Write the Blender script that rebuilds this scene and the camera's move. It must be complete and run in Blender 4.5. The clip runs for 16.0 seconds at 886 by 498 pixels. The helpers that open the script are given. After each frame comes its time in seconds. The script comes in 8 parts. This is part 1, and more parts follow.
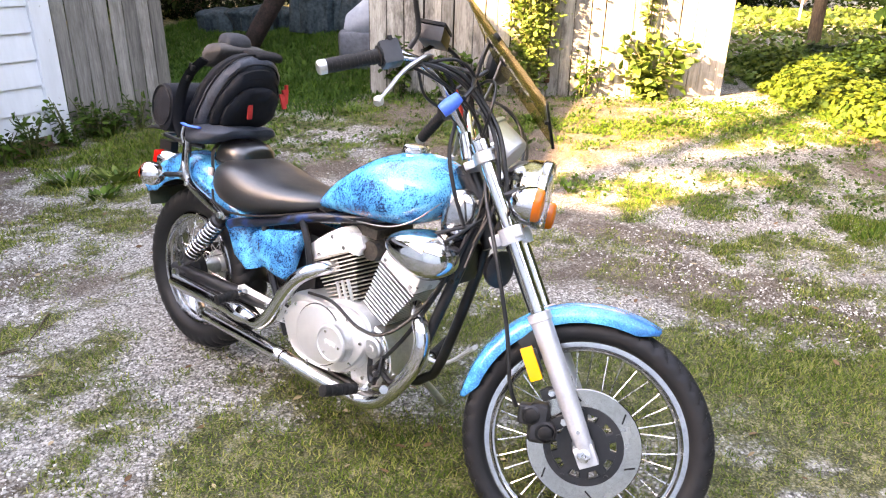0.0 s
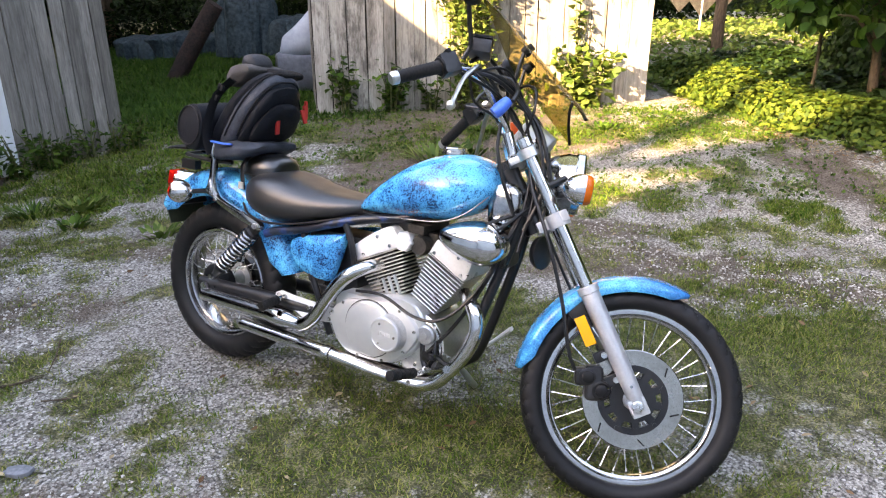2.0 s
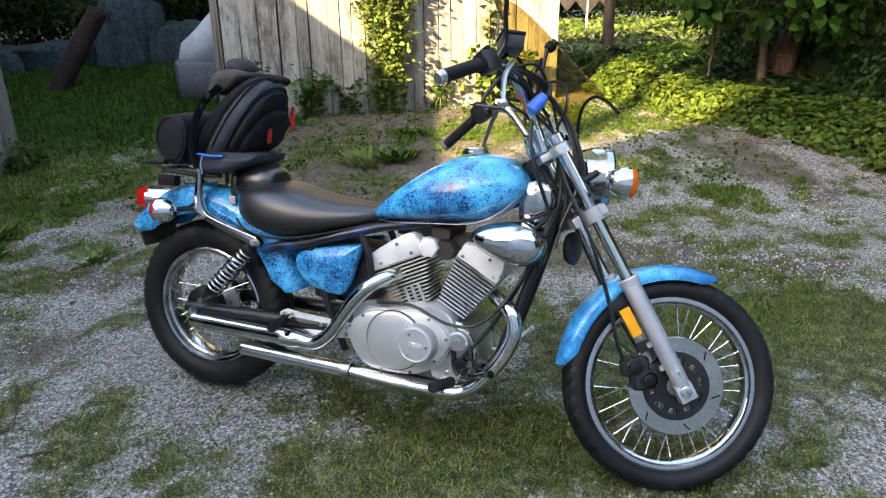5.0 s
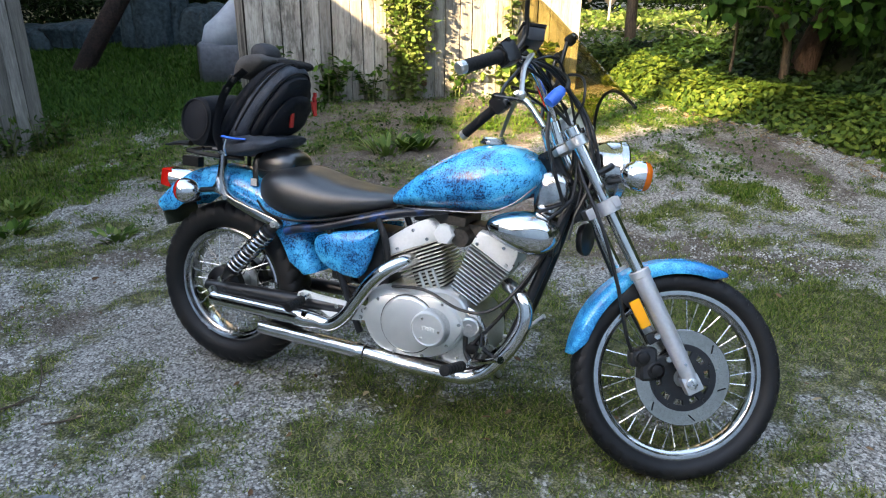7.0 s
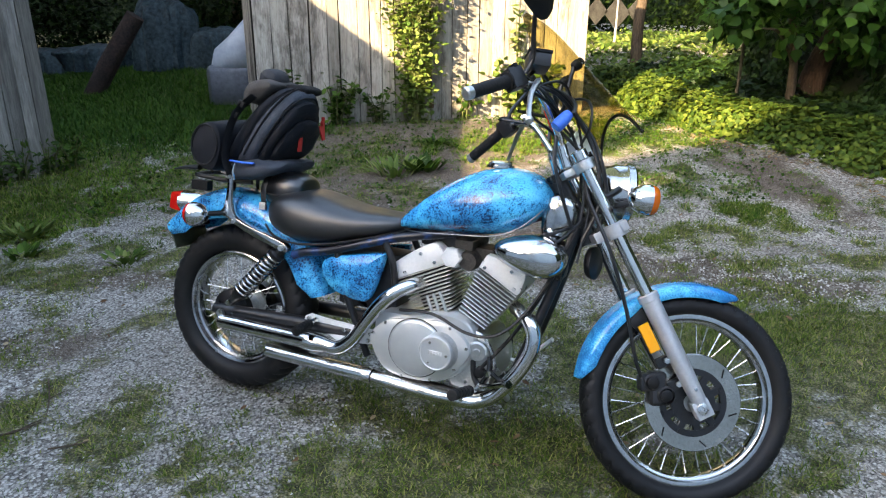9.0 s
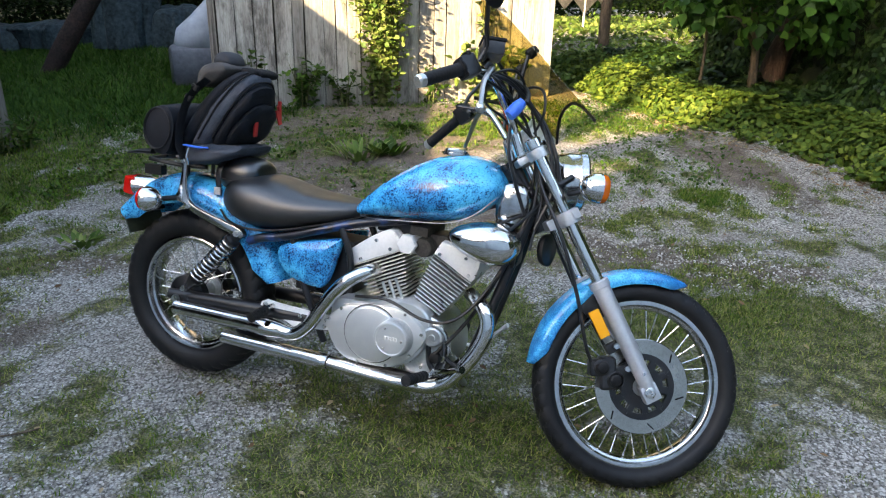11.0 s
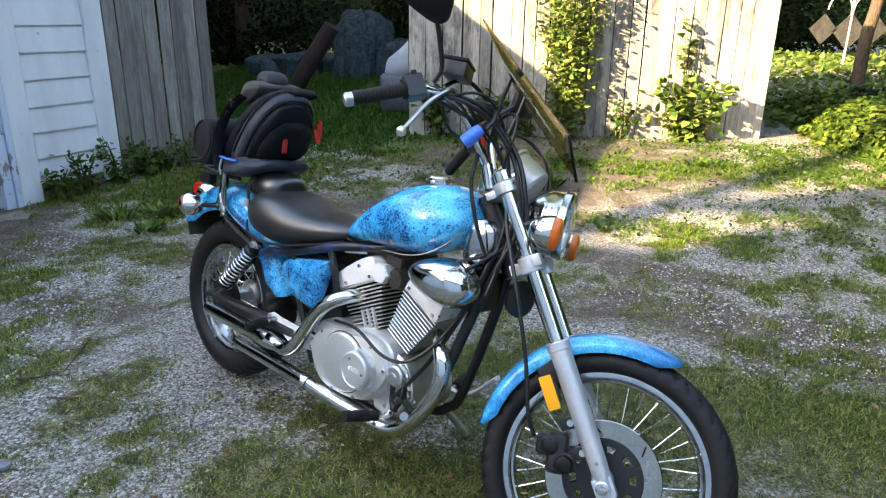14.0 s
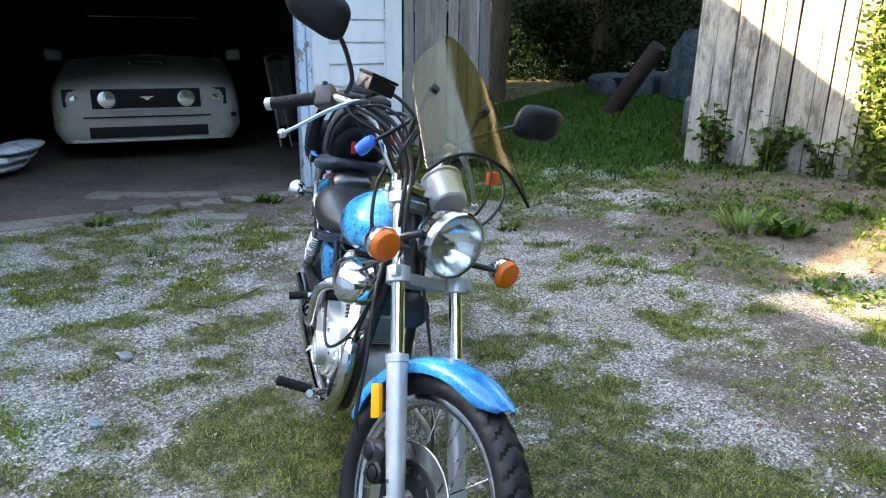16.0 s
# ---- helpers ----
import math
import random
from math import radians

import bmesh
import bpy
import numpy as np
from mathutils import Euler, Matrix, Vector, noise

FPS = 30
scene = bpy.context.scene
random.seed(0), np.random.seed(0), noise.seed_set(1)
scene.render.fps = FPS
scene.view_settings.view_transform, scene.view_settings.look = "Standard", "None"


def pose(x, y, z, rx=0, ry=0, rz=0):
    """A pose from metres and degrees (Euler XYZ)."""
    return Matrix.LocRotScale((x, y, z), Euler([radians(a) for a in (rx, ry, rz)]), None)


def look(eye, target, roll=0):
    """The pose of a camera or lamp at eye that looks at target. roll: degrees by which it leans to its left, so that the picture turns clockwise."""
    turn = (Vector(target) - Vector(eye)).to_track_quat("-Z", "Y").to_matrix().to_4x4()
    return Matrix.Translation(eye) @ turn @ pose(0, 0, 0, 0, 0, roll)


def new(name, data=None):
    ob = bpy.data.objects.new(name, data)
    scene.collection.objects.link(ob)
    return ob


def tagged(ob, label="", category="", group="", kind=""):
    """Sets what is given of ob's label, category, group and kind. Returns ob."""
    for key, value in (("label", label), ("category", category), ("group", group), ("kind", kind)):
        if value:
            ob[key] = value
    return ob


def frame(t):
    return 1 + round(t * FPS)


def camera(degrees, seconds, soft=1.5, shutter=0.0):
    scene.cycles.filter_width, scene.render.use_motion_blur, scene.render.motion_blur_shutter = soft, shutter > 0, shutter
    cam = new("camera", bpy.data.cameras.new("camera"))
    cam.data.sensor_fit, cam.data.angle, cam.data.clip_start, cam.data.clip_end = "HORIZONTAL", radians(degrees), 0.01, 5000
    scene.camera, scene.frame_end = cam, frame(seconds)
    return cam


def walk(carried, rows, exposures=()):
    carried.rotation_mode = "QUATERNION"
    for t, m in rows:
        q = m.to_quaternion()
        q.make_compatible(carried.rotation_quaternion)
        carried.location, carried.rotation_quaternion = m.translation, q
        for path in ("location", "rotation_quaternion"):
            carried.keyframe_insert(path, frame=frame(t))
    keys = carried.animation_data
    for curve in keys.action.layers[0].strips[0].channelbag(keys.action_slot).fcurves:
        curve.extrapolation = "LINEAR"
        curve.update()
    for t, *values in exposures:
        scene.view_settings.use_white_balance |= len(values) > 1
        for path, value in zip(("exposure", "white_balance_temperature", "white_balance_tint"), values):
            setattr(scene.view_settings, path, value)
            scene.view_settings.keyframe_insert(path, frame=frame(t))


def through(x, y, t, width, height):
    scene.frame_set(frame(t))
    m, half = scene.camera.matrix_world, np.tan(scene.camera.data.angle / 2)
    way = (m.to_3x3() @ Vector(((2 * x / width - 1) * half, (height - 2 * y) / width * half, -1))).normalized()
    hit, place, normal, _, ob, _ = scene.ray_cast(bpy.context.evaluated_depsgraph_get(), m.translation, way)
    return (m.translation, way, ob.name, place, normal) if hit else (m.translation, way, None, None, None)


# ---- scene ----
cam = camera(65.5, 16.0, 1.15)
PATH = [
    (0, (0.307, 0.304, 1.385), (0.069, 2.138, 0.624), 1.3),
    (0.5, (0.348, 0.219, 1.387), (0.112, 2.047, 0.612), -2.0),
    (1, (0.191, 0.169, 1.372), (0.076, 2.013, 0.605), -2.2),
    (1.5, (-0.013, 0.143, 1.371), (-0.001, 1.981, 0.582), -1.8),
    (2, (-0.051, 0.065, 1.381), (-0.052, 1.935, 0.672), 0.0),
    (2.5, (-0.154, 0.039, 1.394), (-0.117, 1.915, 0.7), 1.3),
    (3, (-0.324, 0.091, 1.41), (0.007, 1.943, 0.729), 0.4),
    (3.5, (-0.4, 0.106, 1.427), (-0.097, 1.995, 0.845), 1.0),
    (4, (-0.435, 0.121, 1.408), (-0.188, 2.002, 0.773), -0.9),
    (4.5, (-0.453, 0.142, 1.405), (-0.143, 2.011, 0.764), 0.1),
    (4.7, (-0.462, 0.161, 1.365), (-0.137, 2.011, 0.679), -0.7),
    (7, (-0.476, 0.116, 1.375), (-0.196, 1.956, 0.642), 0.7),
    (7.5, (-0.48, 0.116, 1.381), (-0.209, 1.963, 0.664), 1.0),
    (8, (-0.479, 0.114, 1.38), (-0.22, 1.977, 0.701), 1.0),
    (8.5, (-0.48, 0.122, 1.381), (-0.224, 1.988, 0.71), 0.5),
    (10.8, (-0.433, 0.11, 1.402), (-0.121, 1.946, 0.671), 1.3),
    (11, (-0.43, 0.108, 1.4), (-0.087, 1.941, 0.676), 1.5),
    (11.5, (-0.428, 0.105, 1.395), (-0.112, 1.937, 0.655), 0.7),
    (12, (-0.394, 0.115, 1.407), (-0.082, 1.957, 0.692), 1.1),
    (12.5, (-0.248, 0.103, 1.411), (-0.051, 1.988, 0.773), -0.7),
    (13, (-0.096, 0.079, 1.406), (-0.161, 1.968, 0.753), -2.0),
    (13.5, (0.098, 0.139, 1.379), (-0.057, 2.024, 0.729), 2.0),
    (14, (0.361, 0.268, 1.363), (0.0, 2.126, 0.716), 0.9),
    (14.5, (0.689, 0.329, 1.373), (0.09, 2.11, 0.688), 1.8),
    (15, (0.988, 0.413, 1.383), (0.161, 2.085, 0.663), 0.4),
    (15.5, (1.238, 0.614, 1.375), (0.225, 2.218, 0.742), 4.6),
    (16, (1.493, 0.785, 1.375), (0.177, 2.161, 0.762), 0.8),
]
EXPOSURES = [(t, e + 1.58, 10200 if t < 1.5 else 9200 if t < 2.6 else 8600 if t < 6 else 8000, 28 if t < 1.5 else 23 if t < 2.6 else 17 if t < 6 else 12) for t, e in ((0, 3.0), (1, 2.6), (2, 2.33), (3, 1.97), (3.5, 1.83), (7, 1.84), (12, 1.77), (13, 1.82), (14, 1.98), (15, 2.28), (16, 2.43))]
walk(cam, [(t, look(eye, target, roll)) for t, eye, target, roll in PATH], EXPOSURES)

# ---- world and light ----
world = bpy.data.worlds.new("world")
scene.world = world
world.use_nodes = True
SUN_DIR = Vector((0.65, 0.64, -0.37)).normalized()   # the way the sunlight travels
wn, wl = world.node_tree.nodes, world.node_tree.links
sky = wn.new("ShaderNodeTexSky")
sky.sky_type = "NISHITA"
sky.sun_disc = False
sky.sun_elevation = math.asin(-SUN_DIR.z)
sky.sun_rotation = math.atan2(-SUN_DIR.x, -SUN_DIR.y)
wl.new(sky.outputs[0], wn["Background"].inputs[0])
wn["Background"].inputs[1].default_value = 0.15
sun = new("sun", bpy.data.lights.new("sun", "SUN"))
sun.data.energy, sun.data.angle, sun.data.color = 3.0, radians(0.6), (1.0, 0.84, 0.6)
sun.matrix_world = look((0, 0, 30), Vector((0, 0, 30)) + SUN_DIR)

# ---- mesh helpers ----
def mesh_from(bm, name, mats, angle=35):
    me = bpy.data.meshes.new(name)
    bm.normal_update()
    bm.to_mesh(me)
    bm.free()
    for m in mats if isinstance(mats, (list, tuple)) else [mats]:
        me.materials.append(m)
    me.shade_smooth()
    me.set_sharp_from_angle(angle=radians(angle))
    return me


def part(name, bm, mat, parent=None, label="", angle=35, at=None):
    """One mesh object, under a thing or a part."""
    ob = new(name, mesh_from(bm, name, mat, angle))
    if parent is not None:
        ob.parent = parent
    if at is not None:
        ob.matrix_basis = at
    return tagged(ob, label)


def thing(name, label, category, at=None, group="", kind=""):
    ob = new(name)
    ob.empty_display_size = 0.1
    if at is not None:
        ob.matrix_basis = at
    return tagged(ob, label, category, group, kind)


def V(*a):
    return Vector(a)


def smooth_line(pts, n=6):
    """A Catmull-Rom curve through the points."""
    p = [Vector(q) for q in pts]
    p = [p[0] * 2 - p[1]] + p + [p[-1] * 2 - p[-2]]
    out = []
    for i in range(1, len(p) - 2):
        for k in range(n):
            t = k / n
            a, b, c, d = p[i - 1:i + 3]
            out.append(0.5 * (2 * b + (c - a) * t + (2 * a - 5 * b + 4 * c - d) * t * t + (3 * b - a - 3 * c + d) * t ** 3))
    return out + [p[-2]]


def loft(bm, rings, cap=True, closed=True):
    """Skins rings of points, each with the same count."""
    vs = [[bm.verts.new(p) for p in r] for r in rings]
    n = len(vs[0])
    for a, b in zip(vs, vs[1:]):
        for i in range(n if closed else n - 1):
            j = (i + 1) % n
            bm.faces.new((a[i], a[j], b[j], b[i]))
    if cap and closed:
        bm.faces.new(vs[0][::-1])
        bm.faces.new(vs[-1])
    return vs


def tube(bm, pts, r, seg=12, n=6, cap=True, flat=1.0):
    """A round bar along a smooth curve; r is one radius, or one for each given point."""
    line = smooth_line(pts, n) if n > 1 else [Vector(p) for p in pts]
    if isinstance(r, (int, float)):
        rad = [r] * len(line)
    else:
        rad = []
        for i in range(len(line)):
            u = i / max(n, 1)
            k = min(int(u), len(r) - 2)
            rad.append(r[k] + (r[k + 1] - r[k]) * (u - k))
    rings, side = [], None
    for i, p in enumerate(line):
        d = (line[min(i + 1, len(line) - 1)] - line[max(i - 1, 0)]).normalized()
        if side is None:
            side = d.cross(V(0, 0, 1) if abs(d.z) < 0.9 else V(1, 0, 0)).normalized()
        side = (side - d * side.dot(d)).normalized()
        up = d.cross(side)
        rings.append([p + rad[i] * (side * math.cos(a) + up * flat * math.sin(a)) for a in [2 * math.pi * k / seg for k in range(seg)]])
    loft(bm, rings, cap)


def lathe(bm, prof, o, axis, seg=32, cap=False, start=0.0, sweep=360.0):
    """Turns a profile of (along, radius) about an axis through o."""
    ax = Vector(axis).normalized()
    s = ax.cross(V(0, 0, 1) if abs(ax.z) < 0.9 else V(1, 0, 0)).normalized()
    u = ax.cross(s)
    full = sweep >= 360
    m = seg if full else seg + 1
    rings = []
    for al, r in prof:
        r = max(r, 1e-4)
        rings.append([Vector(o) + ax * al + r * (s * math.cos(a) + u * math.sin(a)) for a in [radians(start + sweep * k / seg) for k in range(m)]])
    loft(bm, rings, cap, full)


def box(bm, size, at=None, bevel=0.0, seg=2):
    g = bmesh.ops.create_cube(bm, size=1.0)
    bmesh.ops.scale(bm, vec=size, verts=g["verts"])
    if bevel:
        es = list({e for v in g["verts"] for e in v.link_edges})
        r = bmesh.ops.bevel(bm, geom=es, offset=bevel, segments=seg, affect="EDGES", profile=0.7)
        vs = {v for f in r["faces"] for v in f.verts} | {v for v in g["verts"] if v.is_valid}
    else:
        vs = set(g["verts"])
    if at is not None:
        bmesh.ops.transform(bm, matrix=at, verts=list(vs))
    return list(vs)


def slab(bm, outline, axis_y0, axis_y1):
    """A plate from an outline in (x, z), between two y."""
    a = [bm.verts.new((x, axis_y0, z)) for x, z in outline]
    b = [bm.verts.new((x, axis_y1, z)) for x, z in outline]
    n = len(a)
    bm.faces.new(a)
    bm.faces.new(b[::-1])
    for i in range(n):
        bm.faces.new((a[i], b[i], b[(i + 1) % n], a[(i + 1) % n]))
    bmesh.ops.recalc_face_normals(bm, faces=bm.faces[:])


def B(fn, *a, **k):
    """A fresh bmesh, filled by one helper call."""
    bm = bmesh.new()
    fn(bm, *a, **k)
    return bm

# ---- materials ----
def material(name, color=(0.5, 0.5, 0.5), rough=0.5, metal=0.0, **extra):
    m = bpy.data.materials.new(name)
    m.use_nodes = True
    p = m.node_tree.nodes["Principled BSDF"]
    p.inputs["Base Color"].default_value = (*color, 1)
    p.inputs["Roughness"].default_value = rough
    p.inputs["Metallic"].default_value = metal
    p.inputs["Specular IOR Level"].default_value = 0.5 if rough < 0.5 else 0.2
    for k, v in extra.items():
        p.inputs[k.replace("_", " ")].default_value = v
    return m


def node(m, kind, **values):
    n = m.node_tree.nodes.new(kind)
    for k, v in values.items():
        n.inputs[k.replace("_", " ")].default_value = v
    return n


def link(m, a, b):
    m.node_tree.links.new(a, b)


def bsdf(m):
    return m.node_tree.nodes["Principled BSDF"]


def coords(m, scale=(1, 1, 1), kind="Object", rot=(0, 0, 0)):
    tc = node(m, "ShaderNodeTexCoord")
    mp = node(m, "ShaderNodeMapping", Scale=scale, Rotation=rot)
    link(m, tc.outputs[kind], mp.inputs[0])
    return mp.outputs[0]


def noise_tex(m, co, scale, detail=4, rough=0.55, dist=0.0):
    n = node(m, "ShaderNodeTexNoise", Scale=scale, Detail=detail, Roughness=rough, Distortion=dist)
    link(m, co, n.inputs["Vector"])
    return n.outputs["Fac"]


def ramp(m, fac, stops, const=False):
    r = node(m, "ShaderNodeValToRGB")
    el = r.color_ramp.elements
    while len(el) < len(stops):
        el.new(0.5)
    for e, (pos, c) in zip(el, stops):
        e.position = pos
        e.color = (*c, 1) if isinstance(c, tuple) else (c, c, c, 1)
    if const:
        r.color_ramp.interpolation = "CONSTANT"
    link(m, fac, r.inputs[0])
    return r.outputs[0]


def mix(m, fac, a, b, blend="MIX"):
    x = m.node_tree.nodes.new("ShaderNodeMix")
    x.data_type, x.blend_type = "RGBA", blend
    for s, v in ((0, fac), (6, a), (7, b)):
        if isinstance(v, (int, float)):
            x.inputs[s].default_value = v
        elif isinstance(v, tuple):
            x.inputs[s].default_value = (*v, 1)
        else:
            link(m, v, x.inputs[s])
    return x.outputs[2]


def bump(m, height, strength=0.3, dist=0.01):
    b = node(m, "ShaderNodeBump", Strength=strength, Distance=dist)
    link(m, height, b.inputs["Height"])
    link(m, b.outputs[0], bsdf(m).inputs["Normal"])


def mottled(name, dark, light, rough=0.6, scale=8.0, metal=0.0, bumps=0.2, dist=0.004, fine=6.0, co_scale=(1, 1, 1)):
    """A surface that varies at two scales in colour, gloss and relief."""
    m = material(name, dark, rough, metal)
    co = coords(m, co_scale)
    a = noise_tex(m, co, scale, 5)
    b = noise_tex(m, co, scale * fine, 4)
    f = mix(m, 0.5, a, b)
    link(m, ramp(m, f, [(0.35, dark), (0.65, light)]), bsdf(m).inputs["Base Color"])
    link(m, ramp(m, a, [(0.3, max(rough - 0.1, 0.05)), (0.7, min(rough + 0.12, 1.0))]), bsdf(m).inputs["Roughness"])
    if bumps:
        bump(m, b, bumps, dist)
    return m


CHROME = mottled("chrome", (0.62, 0.62, 0.62), (0.75, 0.75, 0.74), 0.12, 20, 1.0, 0.03, 0.001)
ALLOY = mottled("cast_alloy", (0.5, 0.5, 0.49), (0.68, 0.68, 0.66), 0.36, 25, 0.9, 0.08, 0.001)
BLACK = mottled("black_enamel", (0.005, 0.005, 0.006), (0.014, 0.014, 0.015), 0.35, 12, 0, 0.1, 0.001)
RUBBER = mottled("tyre_rubber", (0.012, 0.012, 0.013), (0.035, 0.035, 0.036), 0.7, 15, 0, 0.3, 0.002)

# ---- ground ----
def step(a, b, x):
    t = min(max((x - a) / (b - a), 0.0), 1.0)
    return t * t * (3 - 2 * t)


def ground_z(x, y):
    near = 0.22 * step(4.0, 7.0, y) * step(-5.0, -2.5, x)
    far = 0.36 * step(7.5, 13.0, y)
    bank = 0.10 * step(2.6, 4.2, x) * step(2.0, 5.0, y)
    rut = -0.026 * math.exp(-((x - 0.47) / 0.34) ** 2 - ((y - 1.76) / 0.3) ** 2)
    return near + far + bank + rut


GRASSY = [(-3.15, 2.25, 0.55, 0.4, 1.0), (-2.5, 1.75, 0.35, 0.25, 0.6), (-0.5, 1.85, 0.4, 0.3, 0.8), (-0.1, 1.9, 0.45, 0.35, 0.9), (-0.35, 2.3, 0.35, 0.2, 0.7), (0.35, 2.0, 0.6, 0.35, 0.8),
          (-0.2, 3.25, 0.3, 0.3, 0.7), (0.2, 2.9, 0.4, 0.35, 0.9), (0.5, 2.45, 0.45, 0.4, 0.9), (0.95, 2.75, 0.4, 0.28, 0.9), (1.4, 2.75, 0.5, 0.3, 0.9), (1.3, 2.25, 0.6, 0.4, 0.9), (1.65, 2.4, 0.4, 0.4, 0.7),
          (0.95, 4.75, 0.35, 0.2, 0.9), (1.4, 4.6, 0.45, 0.25, 0.9), (1.46, 3.8, 0.3, 0.14, 0.7), (2.04, 5.2, 0.35, 0.3, 0.7), (2.3, 4.4, 0.25, 0.4, 0.8), (2.31, 3.4, 0.4, 0.2, 0.9), (1.9, 4.0, 0.5, 0.16, 0.9),
          (-1.7, 4.06, 0.35, 0.2, 0.8), (-2.15, 3.75, 0.4, 0.2, 0.7), (-2.5, 4.8, 0.7, 0.4, 1.0), (-2.4, 5.8, 1.2, 1.0, 1.2), (-1.1, 6.0, 0.6, 0.4, 0.7), (-0.45, 5.6, 0.4, 0.2, 0.5), (-1.3, 2.4, 0.22, 0.14, 0.5), (-1.7, 2.2, 0.25, 0.15, 0.5),
          (0.3, 0.6, 2.0, 0.7, 0.6), (-3.35, 3.1, 0.25, 0.15, 0.5), (-1.5, 1.85, 0.5, 0.22, 0.6), (-2.0, 2.45, 0.35, 0.25, 0.6), (-2.6, 3.1, 0.5, 0.3, 0.7), (-0.9, 3.4, 0.25, 0.2, 0.5), (2.15, 2.4, 0.5, 0.5, 0.6), (0.6, 6.1, 1.2, 0.3, 0.5), (2.2, 6.3, 0.7, 0.5, 0.9), (0.1, 5.0, 0.4, 0.14, 0.5)]
EARTHY = [(-0.93, 4.85, 0.75, 0.24, 1.0), (0.1, 4.72, 0.5, 0.22, 0.8), (-2.46, 2.5, 0.4, 0.2, 0.6), (0.95, 4.05, 0.45, 0.2, 0.9), (1.4, 3.5, 0.5, 0.22, 1.0), (1.75, 3.08, 0.5, 0.2, 1.0), (0.7, 3.5, 0.4, 0.22, 0.8),
          (0.43, 4.25, 0.25, 0.15, 0.5), (-3.9, 3.0, 0.45, 0.5, 0.9), (0.15, 2.06, 0.2, 0.12, 0.6), (2.9, 5.2, 0.35, 1.0, 0.9), (-3.3, 3.6, 0.5, 0.4, 0.8), (-3.3, 4.7, 0.3, 0.7, 0.9), (-1.6, 3.7, 0.4, 0.2, 0.7), (-1.9, 2.9, 0.5, 0.2, 0.8), (-1.1, 1.6, 0.4, 0.15, 0.6), (-2.3, 2.0, 0.4, 0.2, 0.7), (-2.9, 3.6, 0.5, 0.3, 0.8),
          (-0.1, 5.4, 0.8, 0.35, 1.0), (-0.5, 6.1, 0.8, 0.4, 1.0), (0.3, 6.7, 1.6, 0.5, 1.1), (0.9, 6.0, 0.7, 0.4, 0.9)]


def blobs(table, x, y):
    return sum(w * math.exp(-((x - cx) / rx) ** 2 - ((y - cy) / ry) ** 2) for cx, cy, rx, ry, w in table)


def grassiness(x, y):
    g = 0.345 + 0.50 * blobs(GRASSY, x, y) + 0.7 * step(6.4, 7.4, y) * step(-0.9, -1.7, x)
    g += 0.3 * noise.noise((x * 1.7, y * 1.7, 3.1)) + 0.55 * noise.noise((x * 4.6, y * 4.6, 7.7)) + 0.7 * noise.noise((x * 10, y * 10, 1.7))
    return g * (1 - step(-3.6, -4.0, x) * step(5.4, 5.0, y) if x < -3.4 else 1)


def earthiness(x, y):
    return blobs(EARTHY, x, y) + 0.12 + 0.4 * noise.noise((x * 2.3, y * 2.3, 9.1)) + 0.45 * noise.noise((x * 7, y * 7, 4.4))


def far_axis(n, near, far):
    """Even steps near the middle that grow to the horizon."""
    return [math.copysign(near * abs(u) + (far - near) * abs(u) ** 9, u) for u in [2 * i / n - 1 for i in range(n + 1)]]


def ground_material():
    m = material("gravel_and_turf", (0.3, 0.29, 0.27), 0.92)
    co = coords(m)
    at = node(m, "ShaderNodeAttribute")
    at.attribute_name = "turf"
    ea = node(m, "ShaderNodeAttribute")
    ea.attribute_name = "earth"
    v = node(m, "ShaderNodeTexVoronoi", Scale=105.0, Randomness=1.0)
    link(m, co, v.inputs["Vector"])
    v2 = node(m, "ShaderNodeTexVoronoi", Scale=240.0)
    link(m, co, v2.inputs["Vector"])
    stone = ramp(m, v.outputs["Color"], [(0.1, (0.085, 0.075, 0.064)), (0.38, (0.24, 0.222, 0.198)), (0.65, (0.50, 0.470, 0.422)), (1.0, (0.76, 0.732, 0.685))])
    grit = ramp(m, v2.outputs["Color"], [(0.2, (0.13, 0.113, 0.094)), (0.8, (0.50, 0.465, 0.42))])
    gap = ramp(m, v.outputs["Distance"], [(0.45, 1.0), (0.85, 0.25)])
    big = noise_tex(m, co, 1.3, 5)
    gravel = mix(m, ramp(m, big, [(0.35, 0.05), (0.7, 0.6)]), stone, grit)
    gravel = mix(m, 1.0, gravel, gap, "MULTIPLY")
    earth = ramp(m, mix(m, 0.5, noise_tex(m, co, 9, 5), v2.outputs["Color"]), [(0.3, (0.045, 0.031, 0.021)), (0.52, (0.105, 0.076, 0.055)), (0.75, (0.25, 0.205, 0.165))])
    turf = ramp(m, mix(m, 0.5, noise_tex(m, co, 14, 5), noise_tex(m, co, 130, 2)), [(0.36, (0.014, 0.016, 0.005)), (0.5, (0.070, 0.072, 0.021)), (0.64, (0.29, 0.25, 0.135))])
    fine = noise_tex(m, co, 26, 6, 0.78)
    fe = ramp(m, mix(m, 0.45, ea.outputs["Fac"], fine), [(0.38, 0.0), (0.54, 0.88)])
    ft = ramp(m, mix(m, 0.52, at.outputs["Fac"], fine), [(0.44, 0.0), (0.56, 0.92)])
    link(m, mix(m, ft, mix(m, fe, gravel, earth), turf), bsdf(m).inputs["Base Color"])
    h = mix(m, 0.4, v.outputs["Distance"], v2.outputs["Distance"])
    bump(m, h, 0.8, 0.02)
    return m


